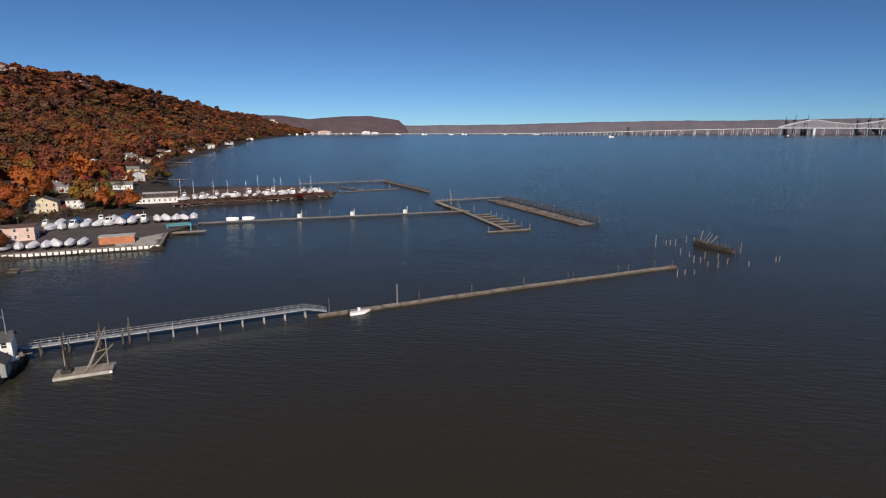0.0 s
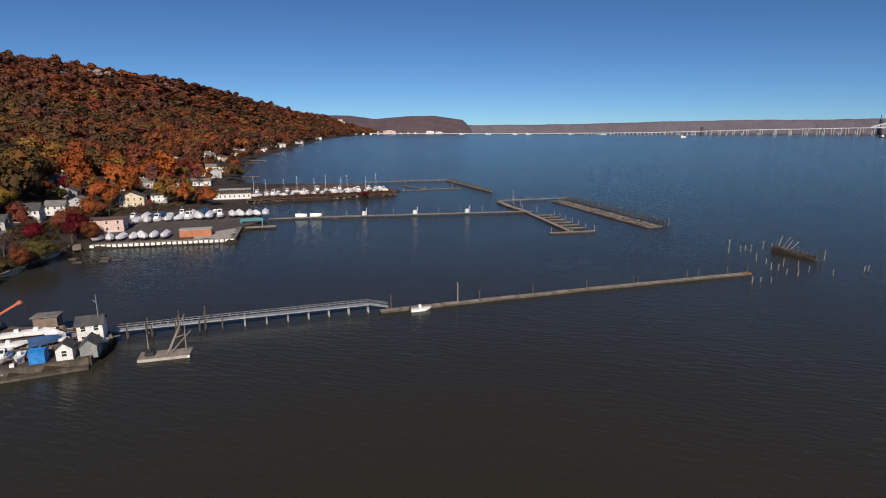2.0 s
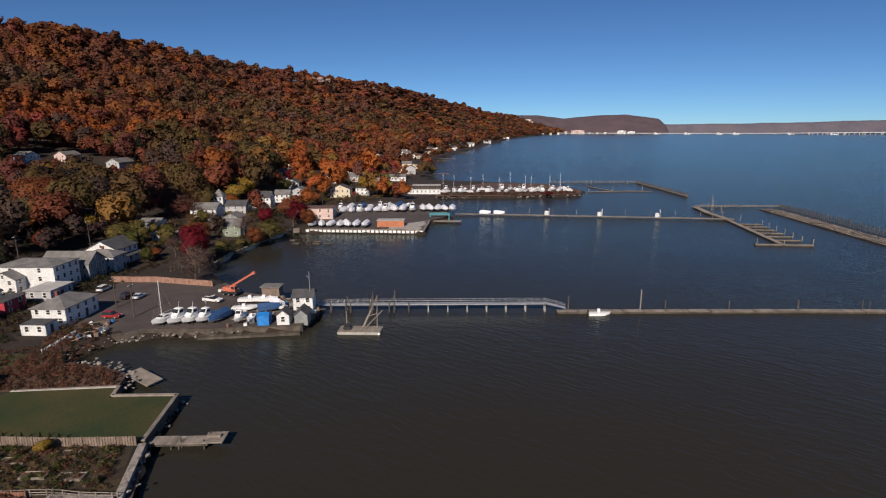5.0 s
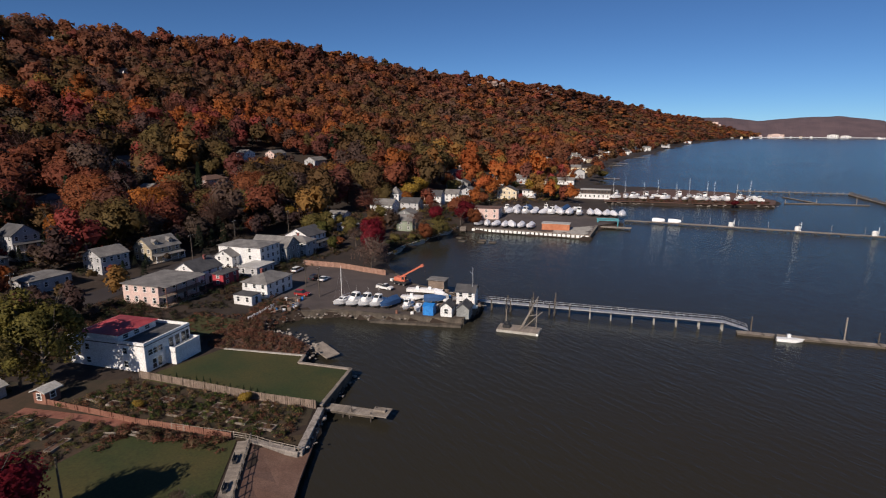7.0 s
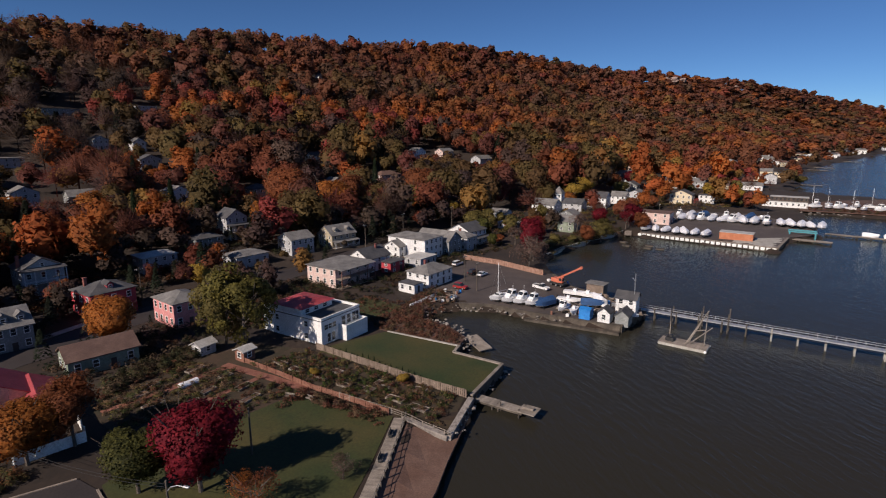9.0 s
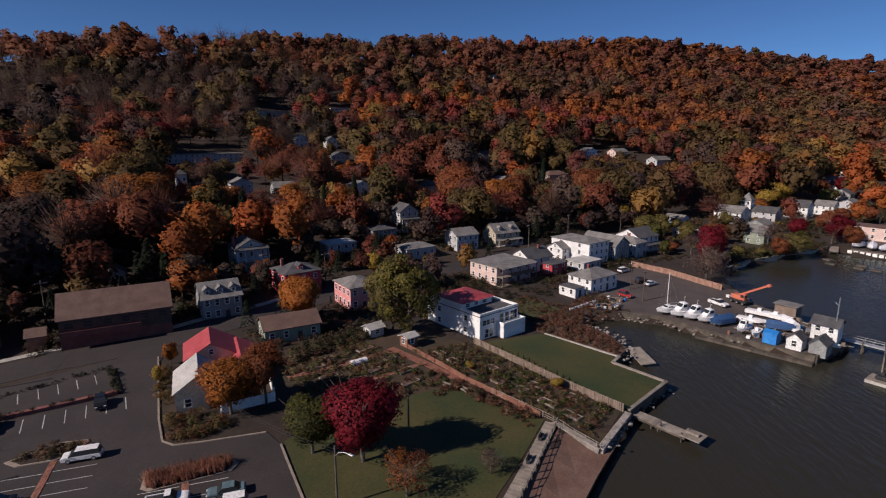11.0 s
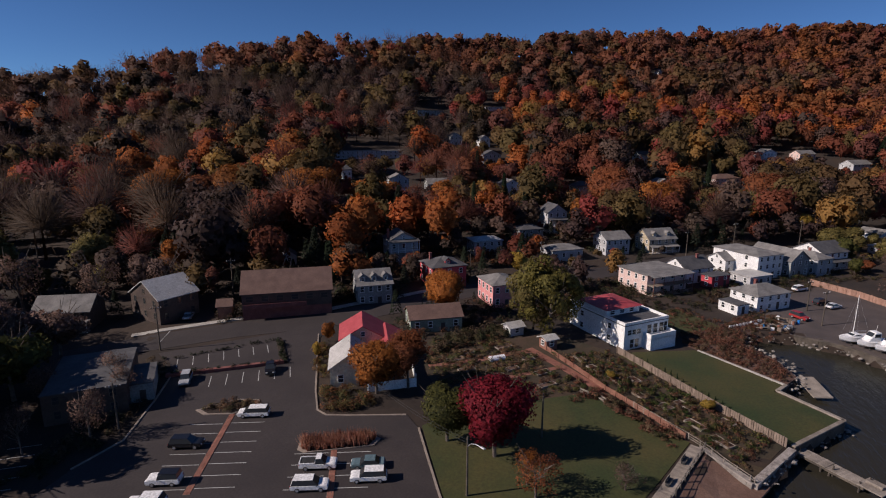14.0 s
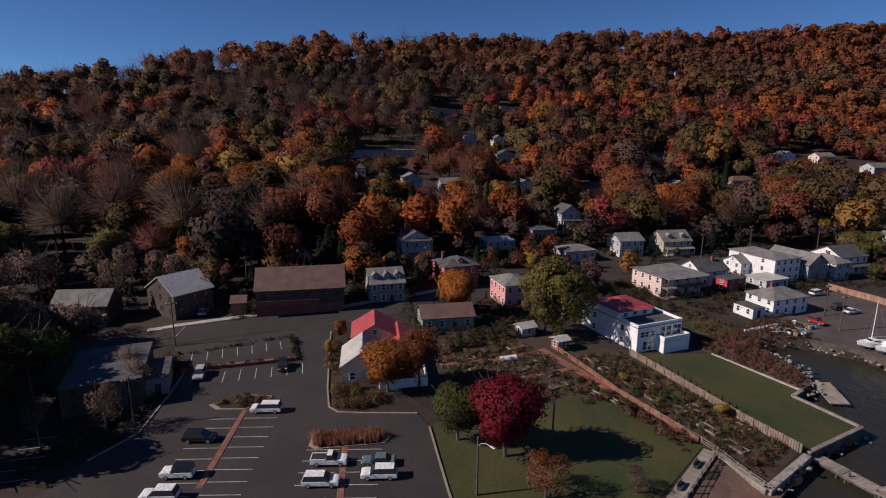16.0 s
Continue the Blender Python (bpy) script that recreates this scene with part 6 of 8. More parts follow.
def hull_mesh(L, B, H, bowrake=0.8):
    """A boat hull with sheer and a pointed bow along +x, on its keel line at z 0."""
    key = ("hull", L, B, H)
    if key in MESHES:
        return MESHES[key]
    bm = bmesh.new()
    rings = []
    n = 12
    for i in range(n + 1):
        f = i / n
        x = -L / 2 + L * f
        half = B / 2 * (0.88 + 0.12 * math.sin(f * 3)) * (1 - max(0, (f - 0.55) / 0.45) ** 2.2)
        top = H * (1 + 0.25 * f * f)
        keel = H * (0.0 + 0.55 * max(0, (f - 0.6) / 0.4) ** 2)
        xr = x + bowrake * 0.3 * f * f
        half = max(half, 0.03)
        rings.append([bm.verts.new(p) for p in ((x, 0, keel), (x, half * 0.93, keel + (top - keel) * 0.3), (xr, half, top), (xr, half * 0.86, top + 0.02), (xr, 0, top - 0.02 + 0.1), (xr, -half * 0.86, top + 0.02), (xr, -half, top), (x, -half * 0.93, keel + (top - keel) * 0.3))])
    for a, b in zip(rings, rings[1:]):
        for k in range(8):
            bm.faces.new((a[k], a[(k + 1) % 8], b[(k + 1) % 8], b[k]))
    bm.faces.new(rings[0][::-1])
    bm.faces.new(rings[-1])
    bmesh.ops.recalc_face_normals(bm, faces=bm.faces[:])
    MESHES[key] = bpy.data.meshes.new("hull")
    bm.to_mesh(MESHES[key])
    bm.free()
    return MESHES[key]


def cabin_mesh(L, B, H, high):
    key = ("cabin", L, B, H, high)
    if key not in MESHES:
        bm = bmesh.new()
        extruded(bm, [(-L * 0.12, H), (L * 0.3, H * 1.08), (L * 0.16, H + high * 0.55), (L * 0.08, H + high), (-L * 0.1, H + high)], -B * 0.34, B * 0.34)
        bmesh.ops.bevel(bm, geom=bm.edges[:], offset=0.08, segments=2, affect="EDGES")
        MESHES[key] = bpy.data.meshes.new("cabin")
        bm.to_mesh(MESHES[key])
        bm.free()
        bm = bmesh.new()
        for sg in (-1, 1):
            box(bm, -L * 0.07, sg * B * 0.345 - 0.02, H + high * 0.5, L * 0.1, sg * B * 0.345 + 0.02, H + high * 0.85)
        extruded(bm, [(L * 0.17, H + high * 0.58), (L * 0.175, H + high * 0.57), (L * 0.1, H + high * 0.93), (L * 0.093, H + high * 0.93)], -B * 0.28, B * 0.28)
        MESHES[("cabin_glass", L, B, H, high)] = bpy.data.meshes.new("cabin_window")
        bm.to_mesh(MESHES[("cabin_glass", L, B, H, high)])
        bm.free()
    return MESHES[key], MESHES[("cabin_glass", L, B, H, high)]


def boat(x, y, z, head, kind, label, L=8.5, afloat=False, group="laid-up boats"):
    """kind: cabin, open, sail, wrapped or covered."""
    B, H = L * 0.34, L * 0.17
    up = 0.0 if afloat else 0.35
    ob = thing("sailboat" if kind == "sail" else "boat", pose(x, y, z, 0, 0, head), label, "boat", group)
    shared("hull", hull_mesh(L, B, H), GEL, ob, m=pose(0, 0, up - (0.35 if afloat else 0)))
    if not afloat:
        for sx in (-0.3, 0.22):
            for sg in (-1, 1):
                bm = bmesh.new()
                rod(bm, (L * sx, sg * B * 0.45, 0), (L * sx, sg * B * 0.3, up + H * 0.4), 0.05, sides=5)
                box(bm, L * sx - 0.2, sg * B * 0.45 - 0.2, 0, L * sx + 0.2, sg * B * 0.45 + 0.2, 0.06)
                part("stand", bm, DARK_METAL, ob)
        bm = bmesh.new()
        box(bm, -L * 0.35, -0.15, 0, L * 0.15, 0.15, up + 0.05)
        part("keel_block", bm, TIMBER_DARK, ob)
    if kind in ("cabin", "sail"):
        high = L * (0.27 if kind == "cabin" else 0.09)
        me, gl = cabin_mesh(L, B, H, high)
        cb = shared("cabin", me, GEL, ob, m=pose(0, 0, up + 0.02))
        shared("cabin_window", gl, GLASS, cb)
    if kind == "cabin":
        bm = bmesh.new()
        for sg in (-1, 1):
            for i in range(4):
                rod(bm, (L * (0.1 + 0.1 * i), sg * B * (0.42 - 0.09 * i), up + H * 1.1), (L * (0.1 + 0.1 * i), sg * B * (0.42 - 0.09 * i), up + H * 1.1 + 0.6), 0.025, sides=4)
            rod(bm, (L * 0.1, sg * B * 0.42, up + H * 1.1 + 0.6), (L * 0.4, sg * B * 0.15, up + H * 1.1 + 0.65), 0.025, sides=4)
        part("bow_rail", bm, METAL, ob)
        bm = bmesh.new()
        rod(bm, (-L * 0.02, 0, up + H + L * 0.27), (-L * 0.05, 0, up + H + L * 0.27 + 1.6), 0.03, sides=4)
        part("aerial", bm, WHITE, ob)
    if kind == "sail":
        bm = bmesh.new()
        rod(bm, (L * 0.08, 0, up + H), (L * 0.08, 0, up + H + L * 1.25), 0.09, 0.06, 8)
        part("mast", bm, WHITE, ob)
        bm = bmesh.new()
        rod(bm, (L * 0.08, 0, up + H + 1.2), (-L * 0.36, 0, up + H + 1.1), 0.08, 0.06, 6)
        part("boom", bm, METAL, ob)
        bm = bmesh.new()
        for p in ((L * 0.5, 0), (-L * 0.48, 0), (L * 0.05, B * 0.42), (L * 0.05, -B * 0.42)):
            rod(bm, (p[0], p[1], up + H), (L * 0.08, 0, up + H + L * 1.22), 0.012, sides=3)
        part("rigging", bm, METAL, ob)
    if kind in ("wrapped", "covered"):
        bm = bmesh.new()
        rings = []
        hi = L * (0.11 if kind == "wrapped" else 0.16)
        for i in range(9):
            f = i / 8
            xx = -L * 0.5 + L * 1.02 * f
            half = B * 0.53 * (1 - max(0, (f - 0.55) / 0.47) ** 2.2) + 0.03
            pk = H * 1.15 + up + hi * (0.75 + 0.45 * math.sin(f * 2.6 + 0.3)) * (1 - 0.35 * f)
            low = up + H * (0.3 + 0.5 * f * f)
            rings.append([bm.verts.new(p) for p in ((xx, half, low), (xx, half * 0.92, (low + pk) / 2 + 0.1), (xx, half * 0.1, pk), (xx, -half * 0.1, pk), (xx, -half * 0.92, (low + pk) / 2 + 0.1), (xx, -half, low))])
        for a, b in zip(rings, rings[1:]):
            for k in range(5):
                bm.faces.new((a[k], a[k + 1], b[k + 1], b[k]))
        bm.faces.new(rings[0][::-1])
        bm.faces.new(rings[-1])
        bmesh.ops.recalc_face_normals(bm, faces=bm.faces[:])
        part("cover", bm, SHRINK if kind == "wrapped" else DEEP_BLUE, ob)
    if kind == "open":
        bm = bmesh.new()
        box(bm, -L * 0.1, -B * 0.18, up + H * 0.9, L * 0.03, B * 0.18, up + H * 0.9 + 0.9, bevel=0.06)
        part("console", bm, GEL, ob)
        bm = bmesh.new()
        box(bm, -L * 0.56, -0.2, up + 0.2, -L * 0.49, 0.2, up + H + 0.5, bevel=0.05)
        part("outboard_motor", bm, RUBBER, ob)
    return ob


boat(-62.6, 129.8, 0.02, 42, "open", "small white motorboat moored at the floating dock", 5.6, True, "")


def dock_post(x, y, h, r=0.15):
    ob = thing("mooring_post", pose(x, y, 0), "bare weathered mooring post standing in the water", "post", "mooring posts")
    bm = bmesh.new()
    rod(bm, (0, 0, -2), (TREE_RNG.normal(0, 0.12), TREE_RNG.normal(0, 0.12), h), r, r * 0.8, 7)
    part("shaft", bm, TIMBER, ob)


# the second pier with its lamps and wooden breakwater
pier = float_dock("timber_pier", [(-203, 233.5), (-161, 262.5), (-111.2, 294.8), (-78.6, 316)], 3.0, 1.0, "long straight timber pier on piles", deck=False)
for x, y, a in along([(-201, 235), (-78.6, 316)], 5.0):
    pile(pier, x - math.sin(a) * 1.6, y + math.cos(a) * 1.6, -2, 1.3, 0.15)
    pile(pier, x + math.sin(a) * 1.6, y - math.cos(a) * 1.6, -2, 1.3, 0.15)
for x, y, a in along([(-190, 242.3), (-82, 313.5)], 13.0):
    pile(pier, x - math.sin(a) * 1.8, y + math.cos(a) * 1.8, -2, 4.6, 0.1, TIMBER)
for x, y in ((-161, 263), (-137, 278.6), (-111.5, 295)):
    bm = bmesh.new()
    box(bm, x - 0.8, y - 0.8, 1.05, x + 0.8, y + 0.8, 3.2, bevel=0.06)
    hut = part("dock_box", bm, WHITE, pier, "white service box on the pier")
    pile(pier, x + 1.2, y + 0.6, 1.0, 5.2, 0.12, WHITE, "lamp_post")
head = float_dock("breakwater_pier", [(-110.5, 352), (-81.6, 376.6), (-71.4, 386)], 3.0, 1.2, "rough timber breakwater pier", deck=False)
float_dock("pier_link", [(-110.5, 352), (-96, 331), (-80.6, 314)], 3.6, 0.8, "broad weathered timber landing", deck=False)
break_deck = float_dock("wide_timber_deck", [(-75, 372), (-40, 328), (-9.5, 290.5)], 9.0, 0.45, "wide decaying timber raft deck", deck=False)
rng_l = np.random.default_rng(12)
for x, y, a in along([(-73, 369.5), (-40, 328), (-11, 292.5)], 2.6):
    for k in range(3):
        bm = bmesh.new()
        l = rng_l.uniform(3.0, 8.5)
        box(bm, -l / 2, -0.32, -0.16, l / 2, 0.32, 0.16, bevel=0.05)
        off = (k - 1) * 3.1 + rng_l.normal(0, 0.6)
        part("log", bm, (TIMBER, TIMBER_DARK, FENCE_WOOD, TIMBER)[rng_l.integers(4)], break_deck, m=pose(x - math.sin(a) * off, y + math.cos(a) * off, 0.66 + rng_l.uniform(-0.05, 0.15), rng_l.uniform(-6, 6), rng_l.uniform(-2, 2), math.degrees(a) + rng_l.normal(0, 9)))
wall_ob = thing("timber_breakwater", pose(0, 0, 0), "dark breakwater of close-set timber piles", "breakwater")
for x, y, a in along([(-71.4, 386.4), (-38, 344), (-3.0, 298.8)], 1.7):
    pile(wall_ob, x, y, -2, TREE_RNG.uniform(1.8, 3.6), 0.3)
for x, y, a in along([(-110.5, 353.6), (-82, 378)], 2.6):
    pile(wall_ob, x, y, -2, TREE_RNG.uniform(1.4, 2.6), 0.22, TIMBER)
fingers = float_dock("finger_dock", [(-80.7, 313.4), (-45.1, 260.9)], 2.4, 0.55, "floating dock with slender finger piers", deck=False)
float_dock("dock_head", [(-54.4, 255.0), (-35.7, 268.5)], 1.6, 0.5, "cross dock at the end of the fingers", deck=False)
for k in range(6):
    f = 0.18 + 0.13 * k
    x, y = -80.7 + 35.6 * f, 313.4 - 52.5 * f
    float_dock("finger_pier", [(x, y), (x + 9.5, y + 6.6)], 0.9, 0.5, "slender floating finger pier", deck=False)
    dock_post(x + 10.0, y + 7.0, 2.6)
for x, y, h in ((-100, 350, 9), (-98, 346, 6.5), (-92, 340, 5), (-86, 322, 4), (-90, 318, 3.6), (-104, 345, 4), (-76, 318, 3.6), (-36, 269, 3), (-54, 256, 3), (-45, 262, 2.6)):
    dock_post(x, y, h)

# the farthest dock beyond the spit
far_dock = float_dock("outer_breakwater", [(-258, 425), (-199.5, 475)], 3.0, 1.3, "long far timber breakwater", TIMBER, deck=False)
wall_far = thing("timber_breakwater", pose(0, 0, 0), "far breakwater arm of dark timber piles", "breakwater")
for x, y, a in along([(-199.5, 475), (-166, 440), (-132.4, 404.6)], 2.2):
    pile(wall_far, x, y, -2, TREE_RNG.uniform(1.8, 3.4), 0.34)
for x, y, a in along([(-258, 426.5), (-200, 476.5)], 4.0):
    pile(wall_far, x, y, -2, 2.6, 0.25, TIMBER)
float_dock("outer_dock", [(-198, 474), (-166, 440), (-133, 405)], 2.4, 0.7, "outer arm of a far timber dock", deck=False)
float_dock("inner_dock", [(-199.3, 384.4), (-180, 408), (-164.2, 420.3)], 1.5, 0.5, "thin inner floating dock", deck=False)
float_dock("inner_dock", [(-219, 420), (-189, 404)], 1.4, 0.5, "thin inner floating dock", deck=False)
for x, y in ((-199, 385), (-189, 404), (-171, 418), (-180, 440), (-205, 468), (-232, 446), (-225, 440)):
    dock_post(x, y, 3.0, 0.2)

# ruined crib and old piles out in the river
crib = thing("ruined_crib", pose(0, 0, 0), "dark ruined timber crib leaning out of the water", "wreck")
bm = bmesh.new()
extruded(bm, [(-1.0, -1.5), (1.0, -1.5), (0.8, 1.5), (-0.8, 2.3)], 0, 18.6)
for v in bm.verts:
    v.co.z -= v.co.y * 0.05
part("crib_wall", bm, TIMBER_DARK, crib, m=pose(37.5, 254.2, 0, 0, 0, 180 + 41.5))
for k in range(11):
    f = k / 10
    pile(crib, 38.0 + 13 * f, 252.8 - 14.2 * f, -1, TREE_RNG.uniform(1.8, 4.2), 0.17, TIMBER_DARK)
for a, b in (((39, 252, 0), (42.5, 250.5, 6.6)), ((40.5, 250, 0), (43.5, 251.5, 5.6)), ((38.4, 252.4, 0), (40.2, 254.5, 6.2)), ((41.5, 249.4, 0.2), (45, 249, 5.2))):
    bm = bmesh.new()
    rod(bm, a, b, 0.2, 0.14, 6)
    part("leaning_pole", bm, TIMBER, crib)
for x, y, h in ((20.6, 243.2, 5.5), (25, 246.9, 2.6), (27, 249.9, 2.4), (28.9, 248.1, 3), (34.1, 257, 3.2), (37.1, 255.4, 3), (29, 230.4, 3), (32, 228.2, 2), (32.4, 218.7, 2.6), (34.5, 218.5, 2.4), (37.1, 225.8, 3), (36.3, 213.6, 2), (39.6, 212.9, 2.6),
                (43.9, 219.5, 2.4), (24.2, 195.4, 2.6), (27.1, 199.3, 1.6), (30.1, 200.2, 1.8), (41.8, 226.2, 2.4), (52.6, 241.7, 4.4), (61.9, 228.5, 2), (63.1, 228.9, 2.4), (50.7, 218, 2.2)):
    dock_post(x, y, h, 0.17)

# small docks at the lawn and the cove
lawn_dock = float_dock("lawn_dock", [(-87.2, 24.6), (-79.8, 31.8)], 2.3, 1.1, "grey plank dock reaching from the lawn", plank=0.3)
for x, y in ((-86, 25.0), (-82.5, 28.4), (-80.8, 32.3), (-79.4, 30.6)):
    pile(lawn_dock, x, y, -1, 1.7, 0.14)
bm = bmesh.new()
box(bm, -1.6, -1.6, 0.55, 1.6, 1.6, 0.75, bevel=0.03)
box(bm, -1.2, -0.3, 0.75, 0.9, 0.4, 1.15, bevel=0.05)
part("end_float", bm, TIMBER, lawn_dock, "grey end float with gear", m=pose(-79.2, 32.4, 0.7, 0, 0, 44))
bm = bmesh.new()
box(bm, 0, 0, 0, 7.2, 3.4, 0.25, bevel=0.04)
tagged(part("boat_ramp", bm, TIMBER, m=pose(-114.6, 31.0, 1.3, 2, 6, 12)), "tilted grey timber boat ramp by the lawn", "ramp")
for x, y, a in ((-212, 131.5, 20), (-202, 137, 50), (-198, 134, 30), (-205, 128, 40), (-195, 137.5, 45)):
    float_dock("swim_float", [(x, y), (x + 3.2 * math.cos(radians(a)), y + 3.2 * math.sin(radians(a)))], 2.2, 0.4, "small dark floating platform in the cove", TIMBER_DARK, deck=False)
float_dock("cove_dock", [(-231, 147), (-221, 140.5)], 3.0, 1.2, "short timber dock beside the boatyard", deck=False)
for pts in ([(-405, 425), (-388, 437)], [(-560, 600), (-535, 607)], [(-590, 645), (-566, 652)], [(-700, 815), (-670, 822)]):
    float_dock("private_dock", pts, 4.0, 1.0, "far private dock on the shore", deck=False)


# ---- seawalls, fences, rubble
def seawall(path, top, label, mat=None, cap=None, thick=0.5, low=-1.6):
    ob = thing("seawall", pose(0, 0, 0), label, "seawall", kind="structure")
    for (x0, y0), (x1, y1) in zip(path, path[1:]):
        d, ang = math.hypot(x1 - x0, y1 - y0), math.degrees(math.atan2(y1 - y0, x1 - x0))
        bm = bmesh.new()
        n = max(2, int(d / 0.8))
        for k in range(n):
            box(bm, d * k / n + 0.02, -thick / 2, low, d * (k + 1) / n - 0.02, thick / 2 + TREE_RNG.uniform(-0.05, 0.05), top - 0.18)
        w = part("wall_face", bm, mat or TIMBER_DARK, ob, m=pose(x0, y0, 0, 0, 0, ang))
        bm = bmesh.new()
        box(bm, -0.1, -thick / 2 - 0.1, top - 0.18, d + 0.1, thick / 2 + 0.1, top + 0.06, bevel=0.03)
        part("cap", bm, cap or TIMBER, ob, m=pose(x0, y0, 0, 0, 0, ang))
    return ob


seawall([(-85.6, 24.0), (-96.9, 33.9), (-105.3, 26.0), (-108.5, 28.1)], 2.15, "timber seawall with a pale cap round the lawn")
seawall([(-108.5, 28.1), (-121.2, 14.2)], 2.05, "low pale edging along the lawn", CONCRETE, CONCRETE, 0.35, 1.2)
seawall([(-80.8, 10.8), (-73.6, 16.6), (-84.6, 23.6)], 2.1, "rubble-filled garden retaining wall", STONE, STONE, 0.9, 0.0)
seawall([(-138.6, 36.4), (-134.7, 45.4), (-127.1, 52.0), (-119.0, 61.2), (-111.6, 69.8)], 1.95, "low timber bulkhead along the marina yard", TIMBER_DARK, TIMBER_DARK, 0.7)
seawall([(-111.6, 69.8), (-120.8, 82.6), (-146.5, 74.0), (-161, 75.2)], 1.95, "dark timber bulkhead behind the marina", TIMBER_DARK, TIMBER_DARK, 0.8)
seawall([(-190, 86), (-200.3, 97.3), (-207.3, 109.6), (-228, 142)], 1.9, "pale concrete seawall along the cove", CONCRETE, CONCRETE, 0.6)
quay = seawall([(-221.2, 147.0), (-199.5, 164.9), (-177.0, 180.6), (-194.2, 203.2)], 1.95, "boatyard quay wall with white fenders", TIMBER_DARK, TIMBER, 0.9)
for x, y, a in along([(-221.2, 147.0), (-177.0, 180.6)], 2.1):
    bm = bmesh.new()
    box(bm, -0.75, -0.16, 0.55, 0.75, 0.16, 1.75, bevel=0.05)
    part("fender", bm, WHITE, quay, "white fender panel", m=pose(x + math.sin(a) * 0.62, y - math.cos(a) * 0.62, 0, 0, 0, math.degrees(a)))


def picket_fence(path, high, label, mat, gap=0.42, board=0.36, rails=True):
    """A board fence, post by post and board by board."""
    ob = thing("fence", pose(0, 0, 0), label, "fence")
    key = ("board", high, board)
    if key not in MESHES:
        bm = bmesh.new()
        box(bm, -board / 2, -0.025, 0.05, board / 2, 0.025, high)
        MESHES[key] = bpy.data.meshes.new("board")
        bm.to_mesh(MESHES[key])
        bm.free()
        bm = bmesh.new()
        box(bm, -0.07, -0.07, -0.3, 0.07, 0.07, high + 0.12, bevel=0.015)
        MESHES[("fpost", high)] = bpy.data.meshes.new("post")
        bm.to_mesh(MESHES[("fpost", high)])
        bm.free()
    for x, y, a in along(path, gap):
        shared("board", MESHES[key], mat, ob, m=pose(x, y, max(ground(x, y), 1.7) - 0.05, 0, 0, math.degrees(a)))
    for x, y, a in along(path, 2.5):
        shared("post", MESHES[("fpost", high)], mat, ob, m=pose(x + math.sin(a) * 0.09, y - math.cos(a) * 0.09, max(ground(x, y), 1.7), 0, 0, math.degrees(a)))
    return ob


def rail_fence(path, label, mat, high=1.1):
    ob = thing("rail_fence", pose(0, 0, 0), label, "fence")
    pts = along(path, 2.2) + [(path[-1][0], path[-1][1], 0)]
    for x, y, a in pts:
        bm = bmesh.new()
        box(bm, -0.07, -0.07, -0.2, 0.07, 0.07, high + 0.1, bevel=0.015)
        part("post", bm, mat, ob, m=pose(x, y, max(ground(x, y), 1.7), 0, 0, math.degrees(a)))
    for (x0, y0, _), (x1, y1, _) in zip(pts, pts[1:]):
        for h in (0.35, 0.7, high):
            bm = bmesh.new()
            rod(bm, (x0, y0, max(ground(x0, y0), 1.7) + h), (x1, y1, max(ground(x1, y1), 1.7) + h), 0.05, sides=4)
            part("rail", bm, mat, ob)
    return ob


picket_fence([(-113.4, -2.4), (-103.4, 6.5), (-93.3, 15.0), (-85.2, 22.9)], 1.6, "weathered board fence between lawn and allotments", FENCE_WOOD)
picket_fence([(-109.5, -17.2), (-101.0, -9.4), (-94.5, -3.8), (-88.7, 2.4), (-82.2, 8.8)], 1.15, "reddish board fence along the allotments", TIMBER_RUST)
rail_fence([(-90.0, 1.0), (-81.6, 10.0), (-73.6, 16.6)], "pale rail fence above the beach", TIMBER)
picket_fence([(-187, 52), (-177.4, 61.5), (-160, 71.0)], 1.9, "orange-brown board fence behind the marina yard", FENCE_RED, 0.5, 0.46)
picket_fence([(-137.5, 22.5), (-145.5, 31.0)], 1.1, "short white picket fence behind the bank", WHITE, 0.5, 0.3)
picket_fence([(-79.4, -44.2), (-84, -36.8), (-94.5, -42.5)], 1.8, "white board wall beside the garden", WHITE, 0.5, 0.49)


def stones(path, count, spread, zlow, zhigh, label, size=(0.35, 0.9)):
    ob = thing("riprap", pose(0, 0, 0), label, "rocks", kind="structure")
    if "stone" not in MESHES:
        MESHES["stone"] = []
        for k in range(5):
            bm = bmesh.new()
            bmesh.ops.create_icosphere(bm, subdivisions=1, radius=0.5)
            for v in bm.verts:
                v.co *= 1 + TREE_RNG.uniform(-0.28, 0.25)
                v.co.z *= 0.7
            me = bpy.data.meshes.new("stone")
            bm.to_mesh(me)
            bm.free()
            MESHES["stone"].append(me)
    pts = along(path, sum(math.hypot(b[0] - a[0], b[1] - a[1]) for a, b in zip(path, path[1:])) / count)
    for x, y, a in pts:
        s = TREE_RNG.uniform(*size)
        shared("stone", MESHES["stone"][TREE_RNG.integers(5)], STONE, ob, m=pose(x + TREE_RNG.normal(0, spread), y + TREE_RNG.normal(0, spread), TREE_RNG.uniform(zlow, zhigh), 0, 0, TREE_RNG.uniform(0, 360)) @ Matrix.Diagonal((s, s, s, 1)))


stones([(-109.5, 29.0), (-114, 31.5), (-121.5, 29.8), (-129.5, 24.6)], 150, 1.0, 0.0, 1.9, "loose grey riprap along the inlet")
stones([(-97.6, 34.3), (-92, 29.6), (-86.5, 25.2)], 45, 0.5, -0.2, 0.4, "stones at the foot of the seawall")
